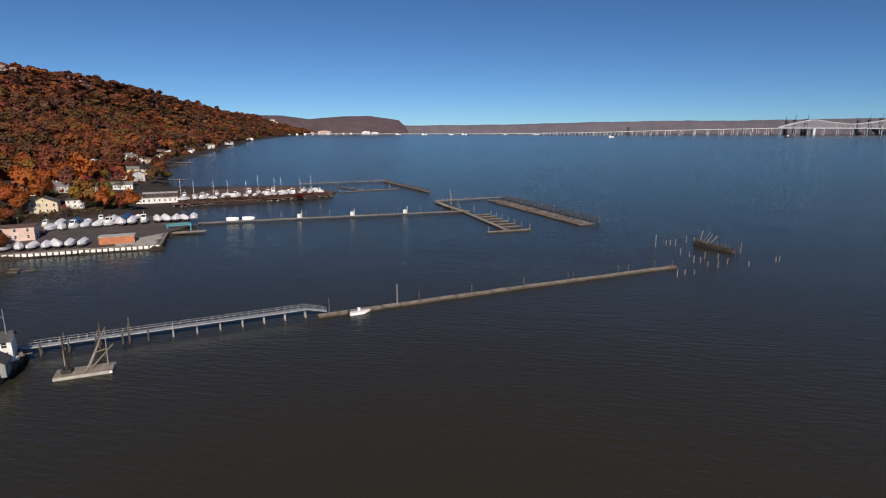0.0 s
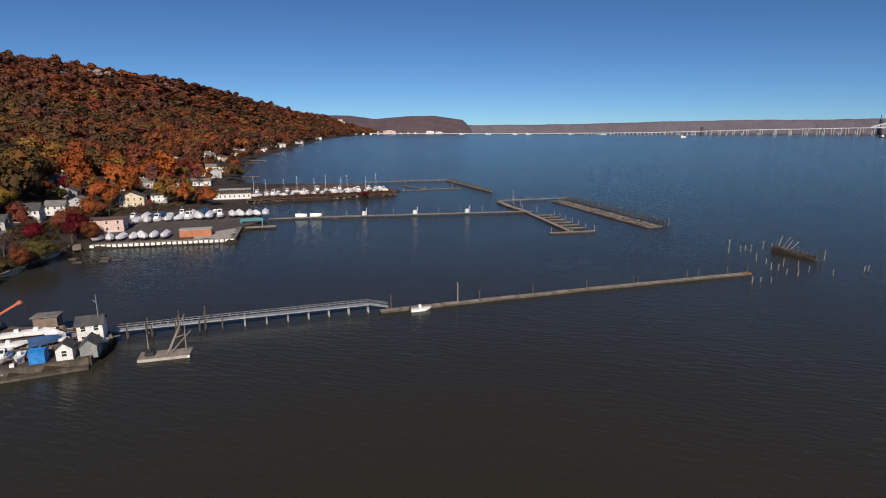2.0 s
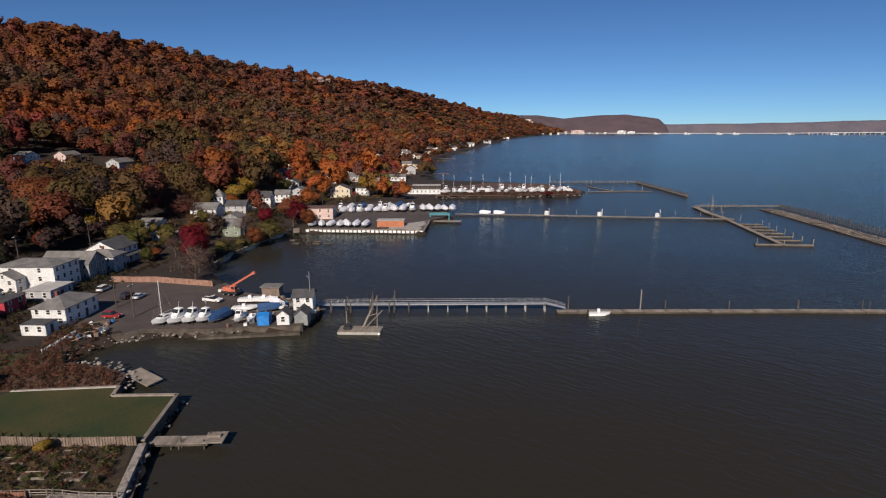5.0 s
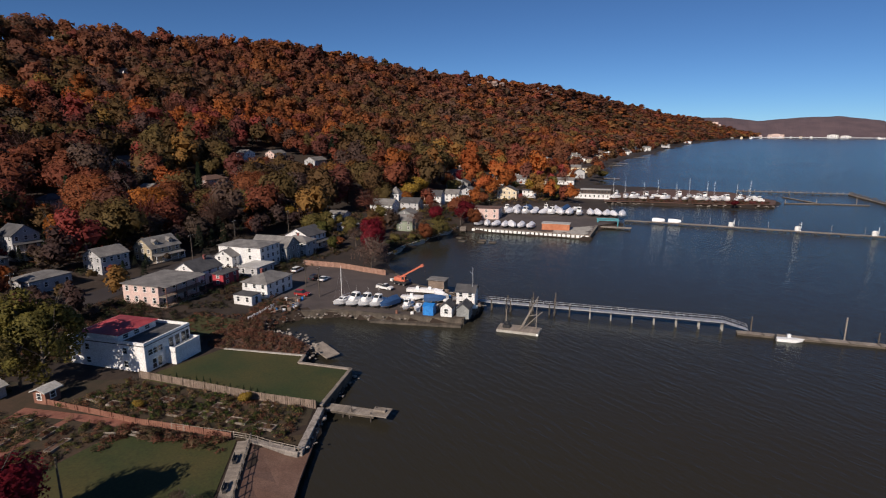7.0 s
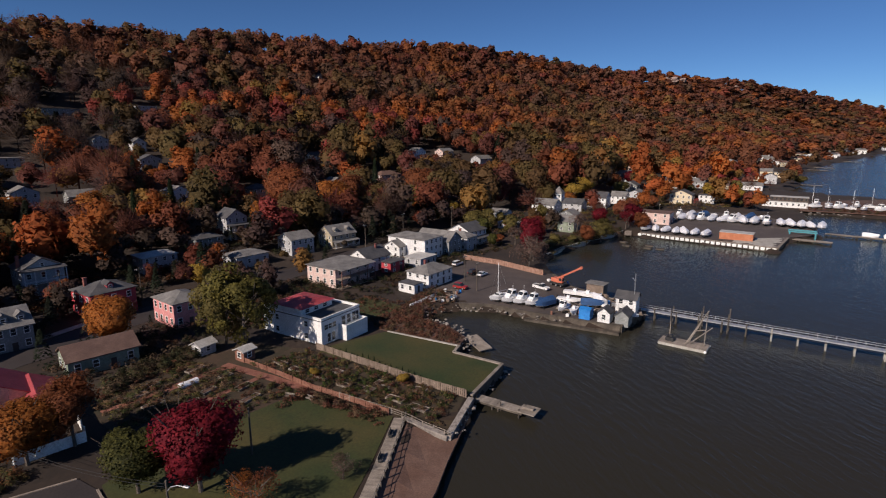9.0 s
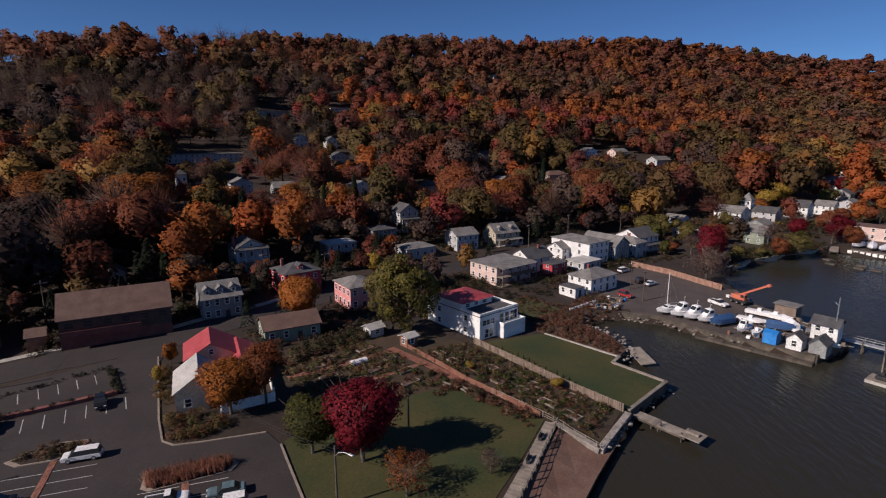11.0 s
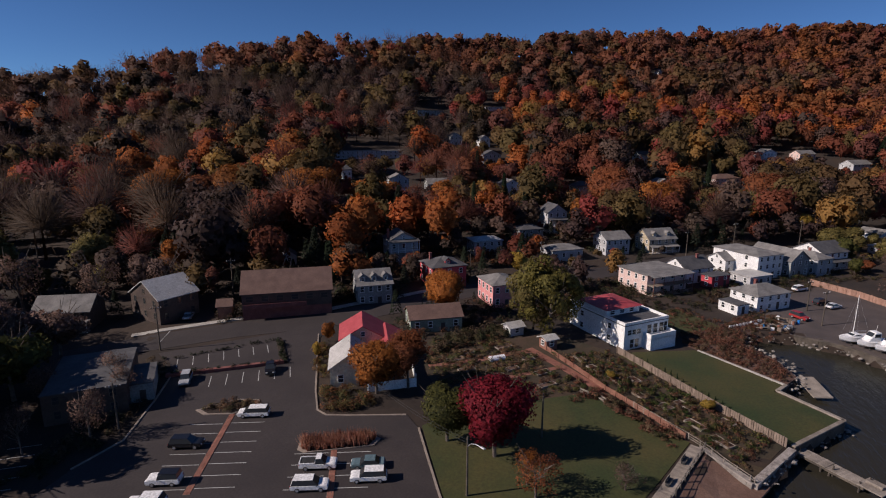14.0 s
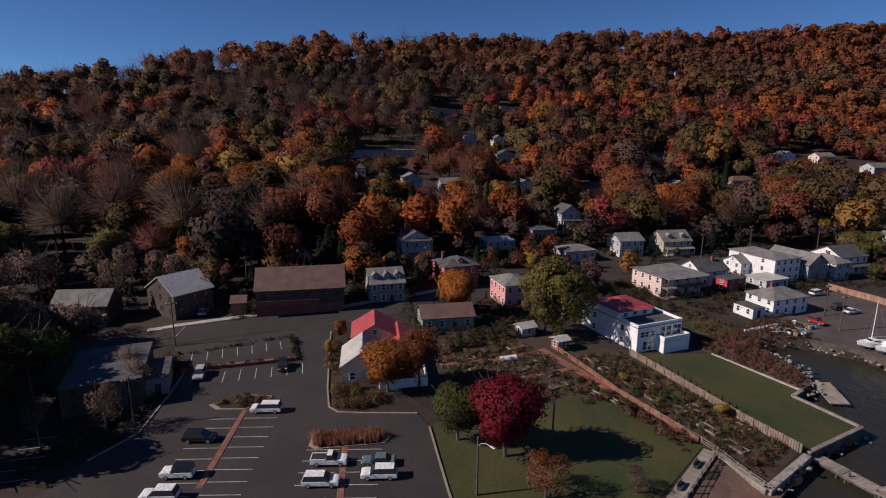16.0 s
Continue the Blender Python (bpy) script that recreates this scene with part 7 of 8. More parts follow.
stones([(-74.0, 17.4), (-84.4, 24.0)], 70, 0.4, 0.5, 2.2, "stones on the garden retaining wall", (0.3, 0.7))
stones([(-130, 24.6), (-136.5, 27.3), (-138.8, 36.5)], 60, 0.7, 0.0, 1.6, "rubble at the head of the inlet")
stones([(-138.3, 37.0), (-134, 45.8), (-127, 52.4)], 60, 0.4, -0.2, 1.0, "rubble below the marina wall")
stones([(-262, 281), (-247, 299), (-230, 315), (-212, 333), (-198, 350), (-191, 360)], 70, 0.8, -0.2, 1.2, "stones along the edge of the spit", (0.8, 1.8))

# boardwalk along the beach
walk_ob = thing("boardwalk", pose(0, 0, 0), "raised grey boardwalk with railing above the beach", "boardwalk", kind="structure")
m_pl = plank_mesh(0.36, 2.0)
for x, y, a in along([(-80.2, 10.1), (-66.9, 4.9), (-52, -1.2)], 0.38):
    shared("plank", m_pl, TIMBER, walk_ob, m=pose(x + math.sin(a), y - math.cos(a), 2.25, 0, 0, math.degrees(a) + 90))
for x, y, a in along([(-80.4, 11.2), (-66.5, 6.0), (-52, -0.1)], 2.0):
    bm = bmesh.new()
    box(bm, -0.08, -0.08, -1.6, 0.08, 0.08, 1.1, bevel=0.015)
    part("post", bm, TIMBER_DARK, walk_ob, m=pose(x, y, 2.2, 0, 0, math.degrees(a)))
for h in (0.55, 1.05):
    bm = bmesh.new()
    rod(bm, (-80.4, 11.2, 2.2 + h), (-66.5, 6.0, 2.2 + h), 0.05, sides=4)
    rod(bm, (-66.5, 6.0, 2.2 + h), (-52, -0.1, 2.2 + h), 0.05, sides=4)
    part("rail", bm, TIMBER, walk_ob)


def bench(x, y, rot, label, mat=None):
    ob = thing("bench", pose(x, y, max(ground(x, y), 1.3) + 0.08, 0, 0, rot), label, "bench", "park benches")
    for k in range(3):
        bm = bmesh.new()
        box(bm, -0.9, -0.25 + k * 0.17, 0.42, 0.9, -0.11 + k * 0.17, 0.46)
        part("slat", bm, mat or TIMBER, ob)
    for k in range(2):
        bm = bmesh.new()
        box(bm, -0.9, 0.27, 0.58 + k * 0.2, 0.9, 0.31, 0.72 + k * 0.2)
        part("back_slat", bm, mat or TIMBER, ob)
    for sx in (-0.75, 0.75):
        bm = bmesh.new()
        box(bm, sx - 0.04, -0.25, 0, sx + 0.04, -0.18, 0.42)
        box(bm, sx - 0.04, 0.22, 0, sx + 0.04, 0.3, 0.92)
        box(bm, sx - 0.04, -0.25, 0.36, sx + 0.04, 0.3, 0.42)
        part("leg_frame", bm, DARK_METAL, ob)


bench(-90.0, -4.2, 40, "pale timber bench at the edge of the lawn")
bench(-91.6, -7.6, 60, "pale timber bench by the shrubs")
for x, y in ((-75.5, 8.0), (-69.4, 5.6)):
    ob = thing("bench", pose(x, y, 2.28, 0, 0, 158), "dark bench standing on the boardwalk", "bench", "park benches")
    bm = bmesh.new()
    box(bm, -0.9, -0.25, 0.38, 0.9, 0.25, 0.45, bevel=0.02)
    part("seat", bm, DARK_METAL, ob)
    bm = bmesh.new()
    box(bm, -0.9, 0.25, 0.45, 0.9, 0.31, 0.9, bevel=0.02)
    part("backrest", bm, DARK_METAL, ob)
    for sx in (-0.75, 0.75):
        bm = bmesh.new()
        box(bm, sx - 0.05, -0.22, 0, sx + 0.05, 0.28, 0.38)
        part("leg", bm, DARK_METAL, ob)


def utility_pole(x, y, high, label, lamp=False, rot=130, arm=True):
    z = max(ground(x, y), 1.5)
    ob = thing("utility_pole" if not lamp else "street_lamp", pose(x, y, z, 0, 0, rot), label, "pole", "street poles")
    bm = bmesh.new()
    rod(bm, (0, 0, -0.4), (0, 0, high), 0.17, 0.11, 8)
    part("shaft", bm, TIMBER_DARK, ob)
    if arm:
        bm = bmesh.new()
        box(bm, -1.1, -0.06, high - 0.75, 1.1, 0.06, high - 0.6)
        part("crossarm", bm, TIMBER_DARK, ob)
        for sx in (-1.0, -0.5, 0.5, 1.0):
            bm = bmesh.new()
            rod(bm, (sx, 0, high - 0.6), (sx, 0, high - 0.4), 0.05, 0.035, 6)
            part("insulator", bm, WHITE, ob)
    if lamp:
        bm = bmesh.new()
        pts = [(0, 0, high - 1.4), (0.6, 0, high - 0.7), (1.5, 0, high - 0.35), (2.4, 0, high - 0.3)]
        for a, b in zip(pts, pts[1:]):
            rod(bm, a, b, 0.05, sides=6)
        part("arm", bm, METAL, ob)
        bm = bmesh.new()
        box(bm, 2.3, -0.16, high - 0.38, 3.1, 0.16, high - 0.2, bevel=0.05)
        part("lamp_head", bm, METAL, ob)
    return ob


utility_pole(-58.4, -19.6, 8.6, "timber pole with a curved street lamp on the lawn edge", True, 60, False)
utility_pole(-75.2, -12.5, 7.6, "timber pole on the park lawn", arm=False)
for x, y, h in ((-81.3, -93.9, 10), (-55.1, -75.7, 8.5), (-129, -77, 10), (-146, -62, 10), (-112, -100, 11), (-155, -47, 9), (-171.5, -28, 10), (-205, 18, 10), (-225, 36, 11), (-243, 62, 11), (-159, 44, 8.5), (-148, 44.5, 9), (-104, -160, 12), (-246, 174, 9)):
    utility_pole(x, y, h, "weathered timber utility pole beside the street")
utility_pole(-128.5, -47.0, 7.5, "pole with a curved street lamp by the houses", True, 200, False)


def wire(a, b, sag=0.9):
    cu = bpy.data.curves.new("wire", "CURVE")
    cu.dimensions, cu.bevel_depth, cu.bevel_resolution = "3D", 0.025, 0
    sp = cu.splines.new("POLY")
    sp.points.add(10)
    for k in range(11):
        f = k / 10
        p = Vector(a).lerp(Vector(b), f)
        sp.points[k].co = (p.x, p.y, p.z - sag * 4 * f * (1 - f), 1)
    cu.materials.append(DARK_METAL)
    tagged(new("overhead_wire", cu), "thin dark overhead wire", "wire", "overhead wires")


for a, b in (((-81.3, -93.9, 12.6), (-112, -100, 14)), ((-225, 36, 14), (-243, 62, 14)), ((-205, 18, 13.5), (-225, 36, 14)), ((-171.5, -28, 13.4), (-205, 18, 13.5)), ((-155, -47, 12.6), (-171.5, -28, 13.4)), ((-58.4, -19.6, 10.2), (-78.5, -45, 7.0)), ((-58.4, -19.6, 9.8), (-78.0, -44, 6.4))):
    wire(a, b)
stones([(-138.0, 37.5), (-134.3, 45.8), (-126.6, 52.6), (-121.0, 59.0)], 70, 0.9, 0.0, 1.3, "rubble tipped against the marina bulkhead", (0.35, 0.9))


# ---- marina yard
YZ = 2.0
for k, (x, y, kind, lab, L) in enumerate(((-137.4, 47.8, "sail", "white sailboat with a bare mast on stands", 7.6), (-135.2, 50.6, "cabin", "white cabin cruiser on stands by the wall", 7.9), (-133.2, 53.1, "cabin", "white cabin cruiser with rails on stands", 7.6),
                                          (-131.2, 55.5, "cabin", "white cabin boat beside a covered one", 7.2), (-129.1, 57.6, "covered", "white boat under a dark blue cover", 7.0))):
    boat(x, y, YZ, 296, kind, lab, L)
boat(-130.8, 65.6, YZ, 50, "open", "white open boat lying across the yard", 6.4)
boat(-136.2, 70.4, YZ, 48, "open", "white open boat on stands", 6.8)
boat(-126.0, 70.0, YZ, 60, "covered", "white skiff under a dark cover in the yard", 6.0)
house((-118.6, 62.2), 45, 2.8, 3.0, 2.3, "ridge_x", 0.5, BLUE_TARP, BLUE_TARP, "small shelter wrapped in bright blue tarp", name="tarp_shelter", category="shelter", floors=1, cols=(0, 0), doors=0, base=YZ, over=0.05)
house((-115.4, 65.6), 45, 3.0, 3.6, 2.4, "ridge_y", 1.2, WHITE_SIDING, ROOF_DARK, "small white shed with a dark gabled roof", name="shed", category="shed", floors=1, cols=(1, 0), doors=0, base=YZ, over=0.2)
house((-119.5, 73.0), 45, 5.0, 4.4, 4.6, "ridge_x", 1.3, WHITE_SIDING, ROOF_DARK, "white two-storey marina hut with a dark roof", name="marina_hut", category="hut", cols=(2, 1), doors=1, base=YZ)
house((-113.3, 69.2), 45, 3.2, 4.6, 2.0, "ridge_y", 1.4, GREY_SIDING, ROOF_DARK, "dark grey tent shelter on the wall", name="tent_shelter", category="shelter", floors=1, cols=(0, 0), doors=0, base=YZ, over=0.25)
house((-138.5, 75.0), 40, 5.0, 3.4, 3.2, "flat", 0, FENCE_WOOD, ROOF_GREY, "stacked timber shack with a patched roof", name="shack", category="shed", floors=1, cols=(0, 0), doors=0, base=YZ - 0.2)


def crane():
    ob = thing("mobile_crane", pose(-147.5, 70.5, YZ, 0, 0, 25), "orange yard crane with its boom raised", "crane")
    bm = bmesh.new()
    box(bm, -2.6, -1.2, 0.6, 2.6, 1.2, 1.2, bevel=0.08)
    part("chassis", bm, DARK_METAL, ob)
    bm = bmesh.new()
    box(bm, -2.2, -1.1, 1.2, 0.9, 1.1, 2.4, bevel=0.12)
    part("engine_body", bm, ORANGE_PAINT, ob)
    bm = bmesh.new()
    box(bm, 0.7, -1.0, 1.3, 2.0, 0.1, 3.0, bevel=0.1)
    cab = part("cab", bm, ORANGE_PAINT, ob)
    bm = bmesh.new()
    box(bm, 0.85, -1.03, 2.0, 1.85, -1.0, 2.8)
    box(bm, 2.0, -0.9, 2.0, 2.03, 0.0, 2.8)
    part("window", bm, GLASS, cab)
    bm = bmesh.new()
    box(bm, 0, -0.26, -0.26, 9.8, 0.26, 0.26, bevel=0.05)
    boom = part("boom", bm, ORANGE_PAINT, ob, m=pose(-0.6, 0.3, 2.2, 0, -30, 0))
    bm = bmesh.new()
    box(bm, 9.4, -0.34, -0.45, 10.1, 0.34, 0.4, bevel=0.05)
    part("boom_head", bm, ORANGE_PAINT, boom)
    bm = bmesh.new()
    rod(bm, (8.9, 0.3, 7.7), (8.9, 0.3, 5.6), 0.04, sides=4)
    box(bm, 8.7, 0.1, 5.2, 9.1, 0.5, 5.6, bevel=0.04)
    part("hook", bm, DARK_METAL, ob)
    for x in (-1.8, 0, 1.8):
        for s in (-1, 1):
            wheel(ob, x, s * 1.15, 0.42)


crane()
car(-145.2, 63.8, 30, "white", "pickup", "white work truck beside the crane", 5.4, YZ + 0.05)


def clutter(x, y, rot, seed, label, spread=2.2):
    """A heap of planks, drums and crates."""
    rng = np.random.default_rng(seed)
    ob = thing("timber_pile", pose(x, y, YZ, 0, 0, rot), label, "pile", "yard clutter")
    for k in range(9):
        bm = bmesh.new()
        l = rng.uniform(1.2, 3.2)
        box(bm, -l / 2, -0.15, 0, l / 2, 0.15, 0.12)
        part("timber", bm, (TIMBER, TIMBER_DARK, FENCE_WOOD)[k % 3], ob, m=pose(rng.normal(0, spread * 0.35), rng.normal(0, spread * 0.35), k * 0.13, rng.uniform(-8, 8), rng.uniform(-8, 8), rng.uniform(-60, 60)))
    for k in range(3):
        bm = bmesh.new()
        bmesh.ops.create_cone(bm, cap_ends=True, segments=12, radius1=0.3, radius2=0.3, depth=0.88)
        part("drum", bm, (DARK_METAL, BLUE_TARP, TIMBER_RUST)[k], ob, m=pose(rng.normal(0, spread * 0.6), rng.normal(0, spread * 0.6), 0.44))
    for k in range(3):
        bm = bmesh.new()
        box(bm, -0.5, -0.4, 0, 0.5, 0.4, rng.uniform(0.5, 1.1), bevel=0.03)
        part("crate", bm, (FENCE_WOOD, WHITE, METAL)[k], ob, m=pose(rng.normal(0, spread * 0.7), rng.normal(0, spread * 0.7), 0, 0, 0, rng.uniform(0, 90)))


for k, (x, y) in enumerate(((-125, 80), (-122.5, 78.5), (-129, 78), (-133.5, 76.5), (-124, 66), (-121.5, 68.5), (-126.5, 63.5), (-123.5, 60.5), (-118.8, 79), (-131, 63.5), (-152, 72.5), (-143, 35), (-148, 37.5), (-141.5, 31.5), (-117, 72.2), (-121, 65.2))):
    clutter(x, y, k * 37, 100 + k, "jumbled heap of timber, drums and crates in the yard")
mast = thing("flag_mast", pose(-117.6, 77.0, YZ), "tall white mast with a short yard at the pier head", "mast")
bm = bmesh.new()
rod(bm, (0, 0, -0.5), (0, 0, 11.0), 0.13, 0.07, 8)
part("pole", bm, METAL, mast)
bm = bmesh.new()
rod(bm, (-1.3, 0, 9.6), (0, 0, 9.0), 0.06, sides=6)
part("yard_arm", bm, METAL, mast)

float_dock("timber_apron", [(-126.2, 50.9), (-118.2, 60.2), (-110.6, 69.0)], 1.9, 0.55, "dark weathered timber apron along the marina wall", TIMBER_DARK, plank=0.5)
boat(-125.0, 72.5, YZ, 200, "open", "white dinghy among the yard clutter", 5.0)
boat(-129.5, 73.8, YZ, 175, "wrapped", "white wrapped boat near the hut", 6.5)
boat(-122.5, 62.8, YZ, 320, "open", "white skiff on a trailer by the wall", 5.2)
boat(-124.8, 56.0 + 5.0, YZ, 310, "cabin", "small white cabin boat beside a blue cover", 6.0)
boat(-133.5, 73.0, YZ, 40, "open", "white open launch beside the shack", 7.0)

# ---- boatyard across the cove
rng_b = np.random.default_rng(5)
for k in range(7):
    boat(-224.5 + 3.35 * k + rng_b.normal(0, 0.3), 152.2 + 2.75 * k, YZ, 313 + rng_b.normal(0, 11), "wrapped" if k else "open", "white shrink-wrapped boat on the quay" if k else "small white boat on the quay", rng_b.uniform(8.4, 9.8))
for k in range(9):
    boat(-247.0 + 3.1 * k + rng_b.normal(0, 0.4), 188 + 3.8 * k, YZ + 0.2, 308 + rng_b.normal(0, 14), ("wrapped", "wrapped", "cabin")[k % 3], ("white shrink-wrapped boat in the yard", "white shrink-wrapped boat in the yard", "white cabin cruiser in the yard")[k % 3], rng_b.uniform(9.5, 12))
for k in range(8):
    boat(-256.0 + 3.2 * k + rng_b.normal(0, 0.5), 194 + 4.6 * k, YZ + 0.4, 300 + rng_b.normal(0, 10), ("cabin", "wrapped", "covered", "open")[k % 4], ("white cabin cruiser in the back row", "white wrapped boat in the back row", "boat under a dark blue cover", "white open boat in the back row")[k % 4], rng_b.uniform(8, 10.5))
for k in range(5):
    boat(-219 + 3.3 * k, 224 + 2.6 * k, YZ + 0.15, 318 + rng_b.normal(0, 8), "wrapped", "large wrapped boat by the boat lift", rng_b.uniform(9, 11))
lift = thing("boat_lift", pose(-199.5, 216.5, 0, 0, 0, 45), "teal steel travelling boat lift at the quay", "boat lift")
for x in (-5, 5):
    for y in (-2.6, 2.6):
        bm = bmesh.new()
        box(bm, x - 0.3, y - 0.3, -0.5, x + 0.3, y + 0.3, 2.9, bevel=0.04)
        part("leg", bm, TEAL, lift)
for y in (-2.6, 2.6):
    bm = bmesh.new()
    box(bm, -5.6, y - 0.35, 2.9, 5.6, y + 0.35, 3.5, bevel=0.05)
    part("beam", bm, TEAL, lift)
bm = bmesh.new()
box(bm, -5.3, -2.6, 2.95, -4.7, 2.6, 3.45, bevel=0.05)
part("cross_beam", bm, TEAL, lift)
float_dock("lift_dock", [(-199, 205), (-184, 216.5)], 4.0, 1.0, "low grey work dock with pilings", deck=False)
for x, y in ((-190, 244.5), (-183.5, 249)):
    boat(x, y, 1.1, 30, "wrapped", "white wrapped skiff on the pier", 6.0, True, "skiffs on the pier")
# spit covered with boats
for k in range(30):
    f = k / 29
    row = k % 2
    x, y = -268 + 66 * f - row * 9 + rng_b.normal(0, 1.2), 297 + 67 * f + row * 9 + rng_b.normal(0, 1.2)
    sail = k % 3 == 0
    boat(x, y, YZ, 300 + rng_b.normal(0, 25), "sail" if sail else ("wrapped", "cabin", "open")[k % 3], "laid-up white sailboat with mast on the spit" if sail else "laid-up white boat on the spit", rng_b.uniform(7.5, 10.5))


# ---- the long bridge across the far river
BR = pose(-1076, 3567, 0, 0, 0, 16.7)  # x runs along the bridge


def deck_height(s):
    return float(np.interp(s, [-1000, 300, 900, 1500, 2200, 3100], [9, 9.5, 16, 32, 46, 44]))


def long_bridge():
    ob = thing("river_bridge", BR, "long pale steel causeway bridge with a trussed main span", "bridge")
    n = 46
    for k in range(n):
        s0, s1 = -900 + 95 * k, -900 + 95 * (k + 1)
        bm = bmesh.new()
        z0, z1 = deck_height(s0), deck_height(s1)
        extruded(bm, [(s0, z0 - 3.2), (s1, z1 - 3.2), (s1, z1), (s0, z0)], -14, 14)
        part("deck_span", bm, BRIDGE_STEEL, ob)
        for j in range(4 if s0 < 1100 else 1):
            s = s0 + (s1 - s0) * j / (4 if s0 < 1100 else 1)
            bm = bmesh.new()
            wd = 2.0 if s0 < 1100 else 2.8
            for y in (-10, 10):
                box(bm, s - wd / 2, y - 3, -3, s + wd / 2, y + 3, deck_height(s) - 3.0)
            box(bm, s - wd / 2, -12, deck_height(s) - 6.0, s + wd / 2, 12, deck_height(s) - 3.2)
            part("pier", bm, BRIDGE_STEEL if s0 > 500 else DARK_METAL, ob)
    # trussed main span: a cantilever with two peaks
    def top(s):
        return float(np.interp(s, [2230, 2330, 2450, 2570, 2710, 2840, 2950, 3070, 3200], [52, 78, 100, 82, 70, 82, 101, 80, 50]))
    for y in (-13, 13):
        bm = bmesh.new()
        ss = np.arange(2230, 3201, 30.0)
        for a, b in zip(ss, ss[1:]):
            rod(bm, (a, y, top(a)), (b, y, top(b)), 2.0, sides=4)
            rod(bm, (a, y, deck_height(a)), (a, y, top(a)), 1.3, sides=4)
            rod(bm, (a, y, deck_height(a)), (b, y, top(b)), 1.2, sides=4)
            rod(bm, (a, y, deck_height(a)), (b, y, deck_height(b)), 2.0, sides=4)
        part("truss", bm, BRIDGE_STEEL, ob)
    for s in (2450, 2950):
        bm = bmesh.new()
        for y in (-14, 14):
            box(bm, s - 8, y - 6, -4, s + 8, y + 6, deck_height(s) - 2)
        part("tower_pier", bm, BRIDGE_STEEL, ob)


long_bridge()


def site_crane(s, y, high, lean):
    m = BR @ pose(s, y, 0)
    ob = thing("site_crane", m, "far dark construction crane beside the bridge", "crane", "bridge site cranes")
    bm = bmesh.new()
    box(bm, -7, -7, -2, 7, 7, high * 0.9)
    part("tower", bm, DARK_METAL, ob)
    bm = bmesh.new()
    rod(bm, (0, 0, high * 0.6), (lean, 0, high * 1.15), 2.2, 1.5, 4)
    part("jib", bm, DARK_METAL, ob)


for s, y, h, l in ((2310, 60, 105, -6), (2370, 70, 112, 5), (2440, 60, 116, 14), (2790, 60, 104, -10), (2870, 70, 112, 6), (2940, 60, 120, 14), (1250, 60, 55, 16), (2420, 60, 50, 60)):
    site_crane(s, y, h, l)
for k in range(26):
    s = 350 + 85 * k
    m = BR @ pose(s, 90, 0)
    ob = thing("new_bridge_pier", m, "pale concrete column pair of an unfinished bridge", "bridge pier", "unfinished bridge piers")
    for y in (-14, 14):
        bm = bmesh.new()
        box(bm, -2.6, y - 4, -3, 2.6, y + 4, deck_height(s) - 2 + (k % 3) * 1.5, bevel=1.0)
        part("column", bm, CONCRETE, ob)


def far_barge(s, y, L, label, mat):
    m = BR @ pose(s, y, 0)
    ob = thing("river_barge", m, label, "barge", "river barges")
    bm = bmesh.new()
    box(bm, -L / 2, -9, -1, L / 2, 9, 5, bevel=0.8)
    part("hull", bm, mat, ob)
    bm = bmesh.new()
    box(bm, -L * 0.42, -6, 5, -L * 0.2, 6, 12, bevel=0.5)
    part("deckhouse", bm, WHITE, ob)


far_barge(1750, -900, 36, "low dark barge with a tug on the river", DARK_METAL)
far_barge(2430, -1150, 34, "low dark work barge on the river", DARK_METAL)
far_barge(850, -900, 24, "small white launch on the far river", WHITE)
for s, y in ((-120, 30), (60, 40), (150, 40), (430, 35), (640, 40), (-300, 40)):
    far_barge(s, 60 + y, 34, "pale work barge moored along the bridge", WHITE)


def far_block(bear, dist, L, H, label, mat, base=4):
    x, y = -math.sin(radians(bear)) * dist, math.cos(radians(bear)) * dist
    ob = thing("far_building", pose(x, y, base, 0, 0, bear), label, "building", "buildings on the far shore")
    bm = bmesh.new()
    box(bm, -L / 2, -12, -20, L / 2, 12, H)
    box(bm, -L / 4, -10, H, L / 4, 10, H + H * 0.2)
    part("wall", bm, mat, ob)
    for f in range(3):
        bm = bmesh.new()
        for k in range(int(L / 9)):
            box(bm, -L / 2 + 3 + k * 9, -12.3, H * (0.15 + 0.28 * f), -L / 2 + 8 + k * 9, -12.0, H * (0.28 + 0.28 * f))
        part("window_band", bm, GLASS, ob)


far_block(24.5, 4180, 56, 15, "white shore building below the headland", WHITE)
far_block(23.6, 4190, 50, 10, "low white shore building", WHITE)
far_block(28.6, 4150, 90, 18, "brick apartment block on the shore", PINK_SIDING)
far_block(30.0, 4120, 50, 14, "brick apartment block on the shore", PINK_SIDING)
far_block(33.5, 4300, 70, 84, "pale apartment house up on the headland", PINK_SIDING)
for k in range(12):
    far_block(26.0 + k * 0.75, 4090 - k * 55, 14, 7, "small far shoreline house", (WHITE_SIDING, CREAM_SIDING, PALE_SIDING)[k % 3])

